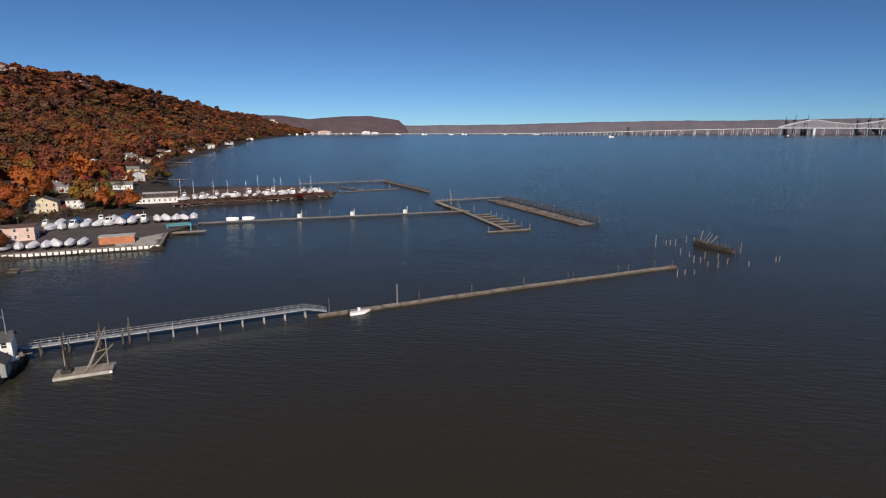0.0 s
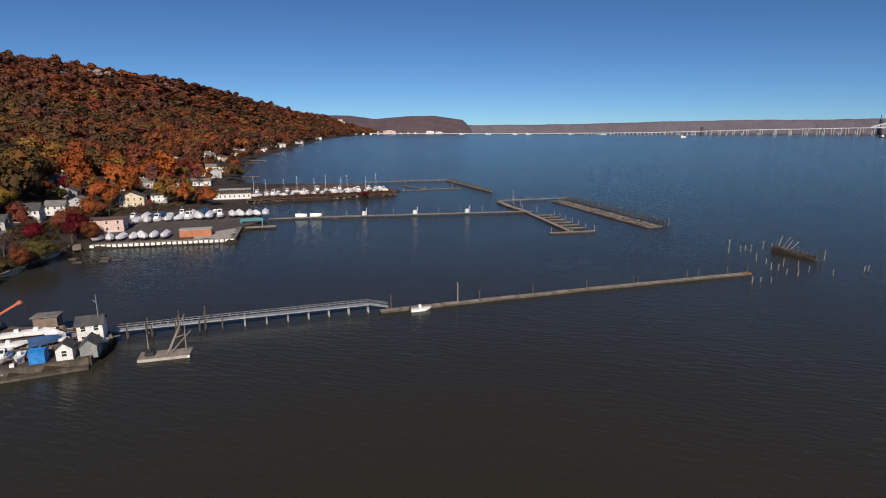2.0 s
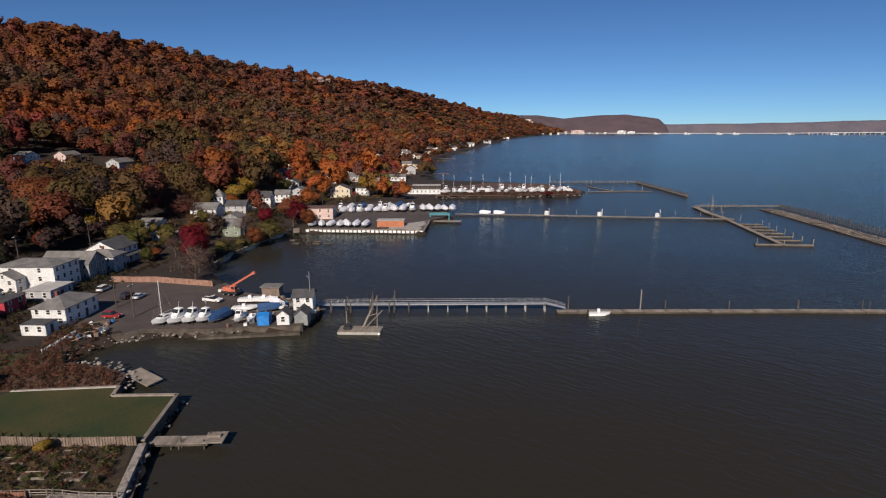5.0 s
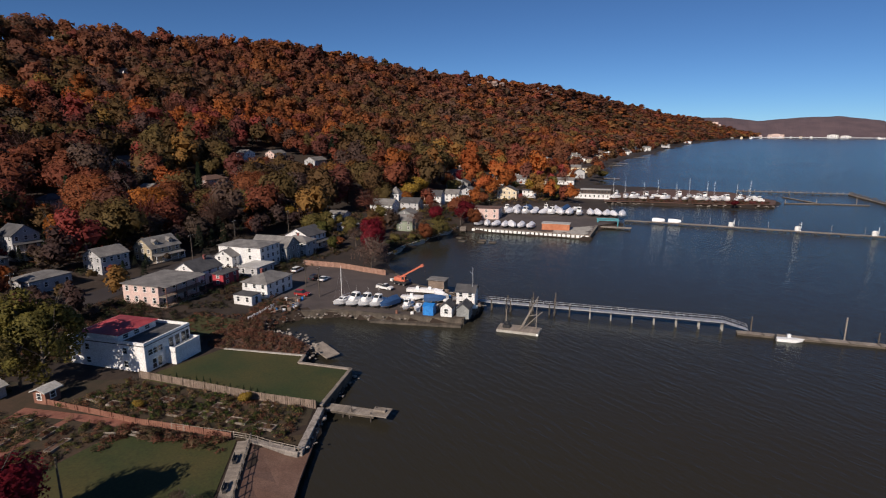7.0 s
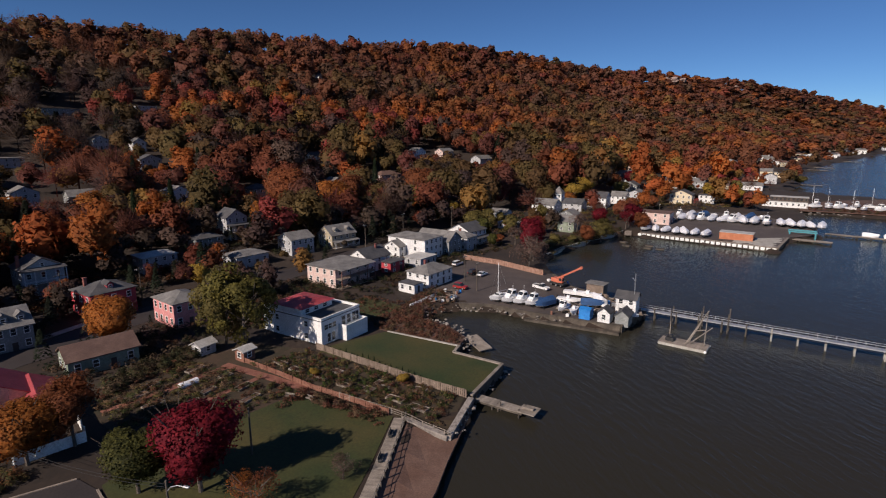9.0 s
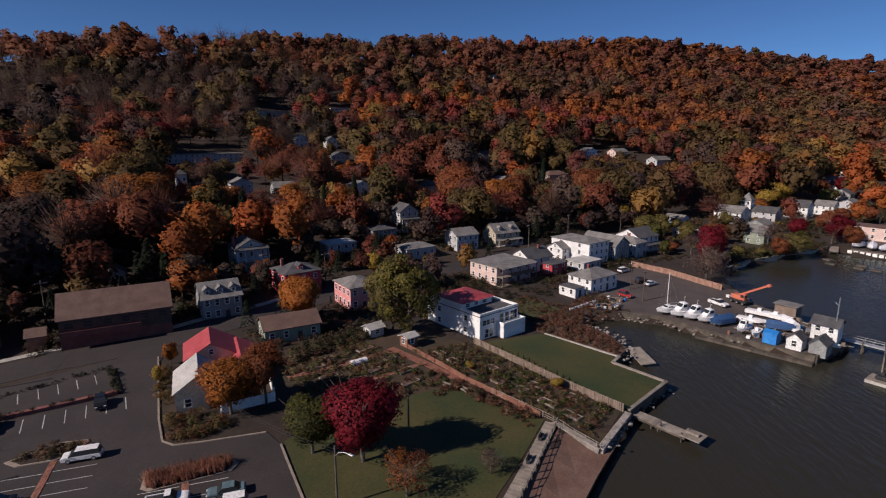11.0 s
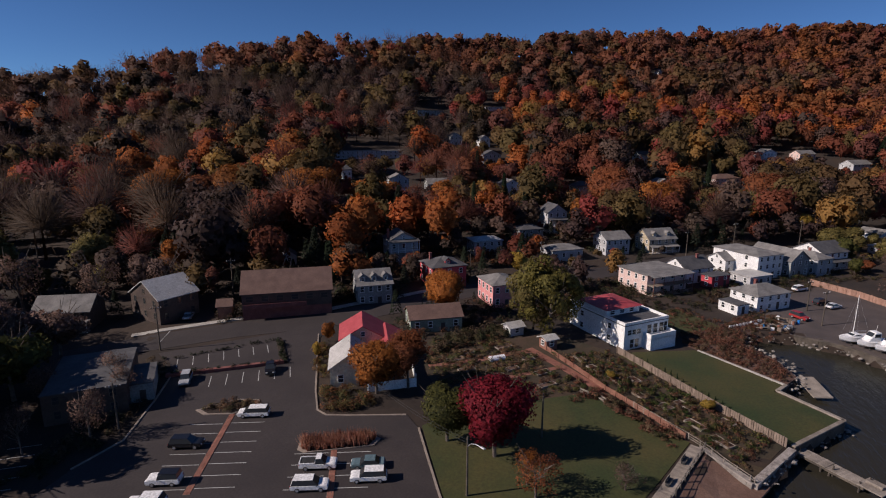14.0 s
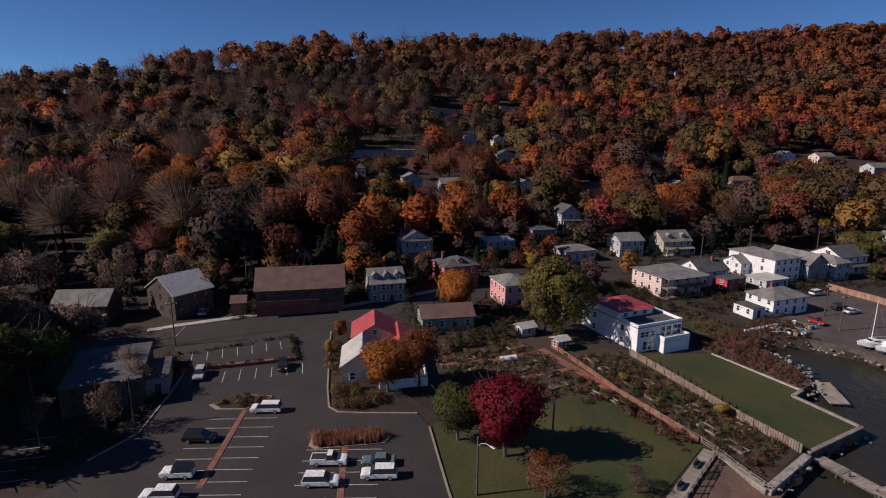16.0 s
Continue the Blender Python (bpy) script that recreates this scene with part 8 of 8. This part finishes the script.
# pale rock outcrops on the ridge
for bear, dist, h0, w, hh in ((55.0, 1640, 172, 30, 8), (54.2, 1660, 174, 24, 9), (53.4, 1690, 175, 16, 7), (48.9, 1950, 168, 18, 8)):
    x, y = -math.sin(radians(bear)) * dist, math.cos(radians(bear)) * dist
    bm = bmesh.new()
    bmesh.ops.create_icosphere(bm, subdivisions=3, radius=1.0)
    for v in bm.verts:
        d = noise.noise(v.co * 2.1 + Vector((bear, 0, 0))) * 0.35 + noise.noise(v.co * 5 + Vector((0, bear, 0))) * 0.15
        v.co *= 1 + d
        v.co = Vector((v.co.x * w / 2, v.co.y * 14, v.co.z * hh))
    tagged(part("rock_outcrop", bm, ROCK, m=pose(x, y, h0 + 6, 0, 0, bear)), "pale bare rock outcrop near the ridge", "rock", "rock outcrops")


# ---- low planting
def tuft_patch(name, poly, count, size, colours, label, category="shrubs", seed=1, lift=0.0, upright=False):
    """Many small leafy tufts over an outline, as one patch."""
    rng = np.random.default_rng(seed)
    xs, ys = [p[0] for p in poly], [p[1] for p in poly]
    shapes = [crown_shape(rng, 46 if count > 640 else 80, 0.20 if count > 640 else 0.14, 0.8, 7, spread=0.7) for _ in range(6)]
    pts = []
    while len(pts) < count:
        x, y = rng.uniform(min(xs), max(xs)), rng.uniform(min(ys), max(ys))
        if in_poly(x, y, poly):
            pts.append((x, y))
    zs = np.maximum(heights(pts), 1.2)
    verts, cols, norms = [], [], []
    for (x, y), z in zip(pts, zs):
        s = rng.uniform(*size)
        if upright:
            t = []
            for _ in range(16):
                a, r = rng.random() * 6.283, rng.random() * s * 0.5
                ln = rng.uniform(0.7, 1.3) * s
                dx, dy = math.cos(a), math.sin(a)
                t.append([(dx * r * 0.3 - dy * 0.05, dy * r * 0.3 + dx * 0.05, 0), (dx * r * 0.3 + dy * 0.05, dy * r * 0.3 - dx * 0.05, 0), (dx * r * 1.4, dy * r * 1.4, ln)])
            t = np.array(t)
        else:
            t = shapes[rng.integers(6)] * np.array([s, s, s * rng.uniform(0.55, 0.9)])
        flip, nn = soft_normals(t, np.array([0, 0, 0.2 * s]))
        t[flip] = t[flip][:, ::-1]
        norms.append(nn)
        verts.append(t + np.array([x, y, z + lift]))
        c = np.array(colours[rng.integers(len(colours))]) * rng.uniform(0.7, 1.3)
        cols.append(np.tile((*c, 1.0), (len(t) * 3, 1)))
    v = np.concatenate(verts)
    me = tri_mesh(name, v, np.concatenate(norms))
    me.attributes.new("tint", "FLOAT_COLOR", "POINT").data.foreach_set("color", np.concatenate(cols).astype(np.float32).ravel())
    tagged(shared(name, me, LEAVES), label, category, "", "stuff")


DRY = [(0.15, 0.10, 0.06), (0.11, 0.075, 0.05), (0.17, 0.09, 0.055), (0.08, 0.07, 0.035)]
GARDEN = [(0.07, 0.085, 0.025), (0.05, 0.075, 0.018), (0.13, 0.115, 0.04), (0.17, 0.11, 0.06), (0.15, 0.065, 0.04), (0.20, 0.13, 0.08)]
tuft_patch("brush", [(-109.5, 28), (-113, 30), (-121, 28), (-129, 24), (-136, 26), (-142, 31), (-149, 27), (-139.5, 21.4), (-131, 13.2), (-124, 12), (-121.3, 15)], 620, (0.3, 0.95), [(0.19, 0.085, 0.055), (0.16, 0.08, 0.055), (0.13, 0.09, 0.055)], "red-brown brush on the inlet bank", "brush", 3)
tuft_patch("garden_plants", [(-86, -16), (-87, -33), (-94, -39), (-103, -40), (-113, -30), (-108, -22), (-95, -6)], 640, (0.25, 1.0), GARDEN[2:] + [(0.06, 0.07, 0.025)], "vegetable beds and dry weeds in the allotments", "plants", 4)
tuft_patch("garden_plants", [(-113, -5), (-105.5, 3), (-86, 21), (-76, 15.5), (-83, 9.5), (-100, -8), (-107, -15)], 640, (0.3, 0.95), GARDEN, "green and brown allotment plants beside the fence", "plants", 5)
tuft_patch("hedge_shrubs", [(-88, -10), (-94.5, -5.5), (-82, 8), (-79, 6.5), (-90.5, -5.5), (-86.5, -11)], 110, (0.5, 1.2), DRY + [(0.15, 0.06, 0.04)], "rusty shrubs edging the park lawn", "shrubs", 6)
tuft_patch("garden_shrubs", [(-104, -41), (-117, -31.5), (-122, -24), (-118, -22), (-108, -30), (-98, -38)], 150, (0.7, 1.6), [(0.05, 0.055, 0.025), (0.08, 0.07, 0.035), (0.10, 0.07, 0.045)], "dark shrubs behind the allotments", "shrubs", 7)
tuft_patch("barn_shrubs", [(-77.3, -52.6), (-71.4, -48.8), (-71.6, -44.5), (-76, -41), (-79, -47)], 80, (0.5, 1.3), [(0.14, 0.10, 0.04), (0.17, 0.08, 0.04), (0.09, 0.085, 0.035)], "mixed autumn shrubs in front of the barn", "shrubs", 8)
tuft_patch("kerb_shrubs", [(-80.5, -56), (-93.5, -63.8), (-94.5, -61.8), (-82, -54)], 50, (0.5, 1.1), [(0.12, 0.10, 0.03), (0.16, 0.09, 0.04)], "yellowing shrubs along the kerb", "shrubs", 9)
tuft_patch("ornamental_grass", [(-62.3, -47.0), (-60.4, -46.0), (-60.0, -44.8), (-64.7, -36.4), (-66.3, -36.4), (-66.6, -37.6)], 330, (0.9, 1.5), [(0.30, 0.13, 0.09), (0.24, 0.10, 0.07), (0.36, 0.19, 0.13)], "rust-coloured ornamental grass on a kerbed island", "grass", 10, 0.25, True)
tuft_patch("island_shrubs", [(-64.2, -68.0), (-65.6, -62.8), (-69.0, -60.0), (-69.8, -62), (-69, -65)], 60, (0.4, 0.9), DRY, "dry shrubs on a small lot island", "shrubs", 11, 0.2)
tuft_patch("planter_shrubs", [(-72.2, -83.8), (-84.8, -65.2), (-84.2, -64.8), (-71.6, -83.3)], 34, (0.4, 0.6), [(0.02, 0.028, 0.014), (0.03, 0.035, 0.018)], "clipped dark shrubs in the planter", "shrubs", 12, 0.6)
tuft_patch("planter_shrubs", [(-77.9, -90), (-93.9, -73.5), (-93.1, -72.8), (-77.1, -89.2)], 40, (0.4, 0.6), [(0.02, 0.028, 0.014), (0.03, 0.035, 0.018)], "clipped dark shrubs along the street", "shrubs", 13, 0.1)
tuft_patch("planter_shrubs", [(-84.0, -65.8), (-93, -73.2), (-93.6, -72.2), (-84.8, -64.9)], 30, (0.5, 0.8), [(0.02, 0.028, 0.014), (0.03, 0.035, 0.018)], "clipped dark shrubs at the lot end", "shrubs", 14, 0.2)
tuft_patch("lot_edge_shrubs", [(-44, -76), (-54, -74.6), (-65, -80), (-76, -86), (-76, -92), (-62, -86), (-50, -82), (-40, -80)], 150, (0.5, 1.4), [(0.05, 0.05, 0.025), (0.09, 0.065, 0.04), (0.12, 0.085, 0.055)], "shaded shrubs along the lot edge", "shrubs", 15)
tuft_patch("spit_brush", [(-262, 284), (-246, 301), (-229, 317), (-211, 335), (-197, 352), (-193, 360), (-200, 364), (-214, 342), (-240, 314), (-262, 292)], 260, (0.7, 1.7), [(0.15, 0.075, 0.05), (0.13, 0.09, 0.055), (0.11, 0.09, 0.045), (0.18, 0.05, 0.05)], "brown brush along the spit", "brush", 16)
tuft_patch("cove_shrubs", [(-190, 88), (-200, 99), (-207, 111), (-226, 142), (-236, 140), (-222, 110), (-206, 90)], 260, (0.7, 1.8), [(0.06, 0.07, 0.025), (0.10, 0.085, 0.04), (0.14, 0.08, 0.05)], "shrubs along the cove bank", "shrubs", 17)
tuft_patch("yard_weeds", [(-146, 30), (-138, 33), (-139, 36), (-147, 36), (-156, 34), (-150, 28)], 90, (0.4, 1.0), DRY, "dry weeds by the marina yard", "weeds", 18)
tuft_patch("village_shrubs", [(-130, -30), (-150, -20), (-172, 0), (-160, 3), (-140, -5), (-128, -16)], 120, (0.6, 1.4), [(0.05, 0.055, 0.025), (0.09, 0.07, 0.04)], "dark garden shrubs between the houses", "shrubs", 19)
tuft_patch("street_shrubs", [(-110, -75), (-130, -68), (-165, -45), (-200, -15), (-235, 40), (-262, 30), (-225, -30), (-180, -75), (-140, -110), (-112, -112)], 700, (0.7, 2.0), [(0.04, 0.045, 0.022), (0.08, 0.06, 0.035), (0.11, 0.075, 0.05), (0.13, 0.06, 0.03)], "undergrowth between the street houses", "undergrowth", 20)
tuft_patch("village_undergrowth", [(-235, 60), (-262, 75), (-300, 120), (-330, 190), (-350, 280), (-330, 300), (-275, 260), (-268, 200), (-245, 150), (-235, 120), (-215, 90)], 900, (0.8, 2.2), [(0.06, 0.06, 0.028), (0.11, 0.075, 0.045), (0.14, 0.08, 0.045), (0.16, 0.12, 0.04)], "shrubs between the northern village houses", "undergrowth", 22)
tuft_patch("bank_brush", [(-122, 12), (-132, 8), (-143, 4), (-150, 12), (-142, 24), (-150, 30), (-140, 36), (-130, 27), (-118, 22)], 360, (0.3, 0.9), [(0.19, 0.085, 0.055), (0.16, 0.075, 0.05), (0.11, 0.07, 0.045), (0.09, 0.065, 0.035)], "reddish scrub between the villa and the cottage", "brush", 23)
tuft_patch("yard_scrub", [(-158, 22), (-166, 16), (-186, 34), (-204, 56), (-214, 74), (-204, 78), (-190, 60), (-176, 46), (-164, 36)], 260, (0.4, 1.3), [(0.07, 0.06, 0.03), (0.10, 0.065, 0.04), (0.045, 0.045, 0.022)], "scrub and garden shrubs behind the cottages", "shrubs", 24)
tuft_patch("street_gardens", [(-103, -56), (-117, -48), (-131, -41), (-147, -30), (-161, -18), (-172, -6), (-160, 2), (-142, 0), (-126, -20), (-118, -32), (-104, -43), (-96, -50)], 640, (0.4, 1.5), [(0.022, 0.027, 0.014), (0.05, 0.045, 0.024), (0.085, 0.055, 0.036), (0.10, 0.05, 0.03)], "dark shrubs and weeds in the gardens by the street", "shrubs", 26)
tuft_patch("house_gardens", [(-142, -2), (-166, -8), (-192, 12), (-217, 45), (-207, 62), (-190, 50), (-177, 44), (-166, 34), (-153, 25), (-146, 12)], 630, (0.35, 1.3), [(0.03, 0.036, 0.016), (0.06, 0.05, 0.026), (0.10, 0.06, 0.04), (0.045, 0.055, 0.02)], "shrubs and weeds in the gardens between the houses", "shrubs", 27)
tuft_patch("hall_shrubs", [(-96, -92), (-106, -100), (-118, -84), (-134, -62), (-128, -58), (-118, -70), (-108, -84)], 200, (0.5, 1.7), [(0.02, 0.026, 0.014), (0.05, 0.042, 0.024), (0.075, 0.05, 0.034)], "dark shrubs round the street houses", "shrubs", 25)
# dark clipped evergreens along the villa lawn
for x, y, a in along([(-111.6, -0.2), (-102.6, 8.4), (-92.6, 16.6)], 1.5):
    tree(x, y + 0.6, 0.42, TREE_RNG.uniform(1.1, 1.9), "pine", "small dark evergreen in a hedge row", "pine", name="hedge_conifer", group="hedge along the lawn")
tree(-92.8, 13.0, 1.5, 3.0, "yellow", "small yellow-green bush by the fence", "crowns", name="bush")
tree(-99.5, -3.0, 1.3, 2.4, "yellow", "small golden bush by the brick path", "crowns", name="bush")


# ---- raised beds in the allotments
def raised_bed(x, y, rot, l, w, label):
    """A low board frame filled with soil."""
    ob = thing("raised_bed", pose(x, y, ground(x, y) + 0.08, 0, 0, rot), label, "garden bed", "allotment beds")
    for x0, y0, x1, y1 in ((-l / 2, -w / 2, l / 2, -w / 2 + 0.12), (-l / 2, w / 2 - 0.12, l / 2, w / 2), (-l / 2, -w / 2 + 0.12, -l / 2 + 0.12, w / 2 - 0.12), (l / 2 - 0.12, -w / 2 + 0.12, l / 2, w / 2 - 0.12)):
        bm = bmesh.new()
        box(bm, x0, y0, -0.1, x1, y1, 0.34)
        part("board", bm, TIMBER, ob)
    bm = bmesh.new()
    box(bm, -l / 2 + 0.12, -w / 2 + 0.12, -0.1, l / 2 - 0.12, w / 2 - 0.12, 0.24)
    part("bed_soil", bm, BRUSH_SOIL, ob, "dark turned soil")


rng_v = np.random.default_rng(31)
for x, y in ((-103, -6.5), (-99.5, -2.5), (-95.5, 1.5), (-91, 6), (-87, 10.5), (-82.5, 14.5), (-100.5, 1.5), (-93.5, 9), (-88.5, 15.5), (-106.5, -9)):
    raised_bed(x + rng_v.normal(0, 0.5), y + rng_v.normal(0, 0.5), 45 + rng_v.normal(0, 4), rng_v.uniform(2.4, 4.2), rng_v.uniform(1.2, 1.8), "board-edged raised bed in the waterside allotment")
for x, y in ((-93, -30), (-97, -33), (-101, -32), (-90, -24), (-94, -24), (-98, -22), (-103, -19), (-93, -14), (-97, -15.5), (-107, -26)):
    raised_bed(x + rng_v.normal(0, 0.5), y + rng_v.normal(0, 0.5), 135 + rng_v.normal(0, 4), rng_v.uniform(2.4, 3.8), rng_v.uniform(1.2, 1.7), "board-edged raised bed beside a brick path")
cloche = thing("garden_cloche", pose(-100.4, -25.6, ground(-100.4, -25.6) + 0.1, 0, 0, 40), "white covered tunnel over a garden bed", "cloche")
bm = bmesh.new()
extruded(bm, [(0.75 * math.cos(a * math.pi / 8), 0.8 * math.sin(a * math.pi / 8)) for a in range(9)], -1.7, 1.7)
part("cover", bm, SHRINK, cloche)


# ---- the wood on the hill
PALETTE = np.array([(0.155, 0.050, 0.028), (0.270, 0.084, 0.024), (0.098, 0.064, 0.026), (0.205, 0.045, 0.036), (0.092, 0.058, 0.046), (0.018, 0.024, 0.014), (0.205, 0.112, 0.034), (0.125, 0.046, 0.035), (0.062, 0.042, 0.034)])
GARDENS = [(-106, -54), (-118, -46), (-131, -38), (-152, -20), (-172, -4), (-196, 20), (-226, 56), (-250, 84), (-290, 90), (-290, -60), (-205, -130), (-130, -170), (-92, -146), (-90, -118), (-108, -96), (-124, -76)]
BARE = (4, 7, 8)  # colours of trees that may have lost their leaves


def wood():
    rng = np.random.default_rng(7)
    levels = [  # ring of distances, spacing, tufts, size of a tuft, facets and number of the lobes, height
        (100, 330, 7.0, 300, 0.12, 0, (6, 9), 1.0), (120, 340, 13.0, 900, 0.074, 0, (9, 14), 1.0), (340, 600, 13.5, 440, 0.104, 0, (9, 13), 1.0), (600, 1000, 14.5, 200, 0.155, 0, (7, 10), 0.92), (1000, 1700, 17.0, 105, 0.22, 0, (5, 7), 0.75),
        (1700, 4300, 22.0, 40, 0.40, 0, (3, 4), 0.52)]
    verts, tints, norms = [], [], []
    CLEARINGS.extend([(x, y, 4.0) for x, y, _ in along(STREET, 6.0)] + [(-235, 340, 52), (-205, 355, 40), (-225, 195, 42), (-250, 215, 34), (-150, 50, 30), (-165, 45, 20), (-266, 290, 26)])
    keep_off = [np.array(c) for c in CLEARINGS]
    fronts = np.array(OPEN_FRONTS)
    front_r = np.hypot(fronts[:, 0], fronts[:, 1])
    eye = 49.0
    for near, far, gap, tufts, card, core, lobes, stretch in levels:
        shapes = [crown_shape(rng, tufts, card, rng.uniform(0.95, 1.3), int(rng.integers(*lobes)), spread=0.62, mass=(0.32, 0.5), core=core) for _ in range(12)]
        bares = [bare_shape(rng, max(40, int(tufts * 1.1)), rng.uniform(1.1, 1.4)) for _ in range(5)]
        pines = [crown_shape(rng, tufts, card * 0.8, conifer=True) for _ in range(3)]
        if far > 2000:
            gx, gy = np.meshgrid(np.arange(-4200, -200, gap), np.arange(500, 4300, gap))
        else:
            gx, gy = np.meshgrid(np.arange(-far, 40, gap), np.arange(-far * 0.95, far, gap))
        p = np.stack([gx.ravel(), gy.ravel()], 1)
        p = p + rng.uniform(-0.42, 0.42, p.shape) * gap
        r = np.hypot(p[:, 0], p[:, 1])
        bear = np.degrees(np.arctan2(-p[:, 0], p[:, 1]))
        p = p[(r >= near) & (r < far) & (bear > 30) & (bear < 158)]
        dr, _, _, side = near_line(p, RID)
        p = p[(side <= 0) | (dr < 45)]
        ds = near_line(p, SHO)[0]
        p, ds = p[on_land(p)], ds[on_land(p)]
        r = np.hypot(p[:, 0], p[:, 1])
        # open village near the shore, closed wood above
        chance = np.clip((ds - WOOD_START) / 30, 0, 1)
        chance = np.where(r > 430, np.clip((ds - 6) / 45, 0.3, 1.0), chance)
        d_st, _, _, s_st = near_line(p, np.array(STREET, float))
        chance = np.where((r <= 520) & (p[:, 1] <= 70), np.where((s_st > 0) & (d_st > 13), 1.0, 0.0), chance)
        chance = np.where((r <= 520) & (p[:, 1] > 70) & (ds > 14), np.maximum(chance, 0.92), chance)
        chance = np.where((p[:, 0] > -345) & (p[:, 1] > 265), 0, chance)
        low = gap < 10  # garden trees and evergreens between the village houses
        if low:
            chance = np.array([0.92 if in_poly(x, y, GARDENS) else 0.0 for x, y in p])
        ok = rng.random(len(p)) < chance
        for c in keep_off:
            ok &= np.hypot(p[:, 0] - c[0], p[:, 1] - c[1]) > c[2] + (0.8 if low else 2.5)
        p, ds = p[ok], ds[ok]
        z = heights(p)
        patch = np.array([noise.noise(Vector((x * 0.006, y * 0.006, 3.1))) for x, y in p])
        patch2 = np.array([noise.noise(Vector((x * 0.016, y * 0.016, 9.1))) for x, y in p])
        bear = np.degrees(np.arctan2(-p[:, 0], p[:, 1]))
        for (x, y), h, a, b2, be, shore in zip(p, z, patch, patch2, bear, ds):
            w = np.array([3.2, 2.4, 1.5, 0.9, 0.8, 0.35, 0.6, 2.0, 0.5])
            w *= np.exp(np.array([0.5, 2.2, -1.4, 1.4, -0.8, -1.2, 0.2, 0.3, -0.6]) * a * 3.2 + np.array([-0.5, 1.5, 1.0, 0.6, -1.0, 0.2, 1.5, -0.8, -0.9]) * b2 * 3.0)
            if h > 95:
                w *= (2.4, 0.4, 0.3, 1.0, 0.8, 0.1, 0.1, 3.4, 0.6)
            elif be < 70:
                w *= (1.0, 0.6, 2.2, 0.5, 0.8, 0.7, 2.4, 0.8, 0.3)
            if be > 92 and h > 22:
                w *= (1.0, 0.45, 1.4, 0.8, 1.5, 1.0, 0.5, 1.2, 2.0)
            if 86 < be < 128 and h < 24:
                w *= (1.6, 2.2, 0.8, 1.2, 0.8, 1.6, 0.6, 1.2, 1.2)
            # southern slope weighted to dark bare trees, which also stand in for shade
            if (be > 104 and 24 <= h < 95) or (be > 129 and h < 24):
                w *= (0.4, 0.1, 1.5, 0.15, 2.2, 1.6, 0.1, 0.8, 8.0 + (be - 104) * 0.3)
            if low:
                w = np.array([0.3, 0.08, 0.8, 0.12, 0.6, 4.2, 0.1, 0.4, 3.0])
            k = rng.choice(9, p=w / w.sum())
            size = rng.uniform(0.52, 0.92) * gap * (1.15 if near >= 600 else 1.0) * (0.72 if shore < 40 and not low else 1.0)
            pine = k == 5
            high = size * (1.9 if pine else 2.5) * stretch
            # garden trees in front of a house stay below its windows
            dist = math.hypot(x, y)
            off = np.abs(fronts[:, 0] * y - fronts[:, 1] * x) / front_r
            hit = (off < fronts[:, 3] * 0.8 + size * 0.6) & (front_r > dist) & (front_r < dist * 2.2) & (fronts[:, 0] * x + fronts[:, 1] * y > 0)
            hit &= rng.random(len(fronts)) < fronts[:, 4]
            if hit.any():
                room = (eye + (fronts[hit, 2] - eye) * dist / front_r[hit]).min() - h
                if room < 2.5:
                    continue
                size *= min(1.0, room / high)
            ang = rng.random() * 6.283
            c, s = math.cos(ang), math.sin(ang)
            bare = not pine and k in BARE and rng.random() < (0.75 if be > 100 else 0.25) and near < 1000 and not low
            pool = pines if pine else bares if bare else shapes
            t = pool[rng.integers(len(pool))] * (size * (0.8 if pine else 1.0))
            t = t @ np.array([[c, s, 0], [-s, c, 0], [0, 0, stretch]])
            lift = 0 if pine else size * rng.uniform(0.15, 0.4)
            flip, nn = soft_normals(t, np.array([0, 0, size * 0.75 * stretch]))
            t[flip] = t[flip][:, ::-1]
            norms.append(nn)
            verts.append(t + np.array([x, y, h + lift]))
            col = PALETTE[k] * 1.18 * rng.uniform(0.8, 1.22) * np.array([1, rng.uniform(0.88, 1.10), 1])
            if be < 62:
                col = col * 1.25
            # from 600 m out, distance haze is blended in as one common brown
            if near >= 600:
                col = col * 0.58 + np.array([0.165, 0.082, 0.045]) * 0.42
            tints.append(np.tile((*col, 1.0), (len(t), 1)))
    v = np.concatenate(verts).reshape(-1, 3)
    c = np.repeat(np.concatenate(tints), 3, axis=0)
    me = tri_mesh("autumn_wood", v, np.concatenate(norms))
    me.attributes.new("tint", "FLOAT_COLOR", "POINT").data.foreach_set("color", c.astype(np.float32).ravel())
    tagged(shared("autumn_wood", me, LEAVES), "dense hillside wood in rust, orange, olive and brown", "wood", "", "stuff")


wood()
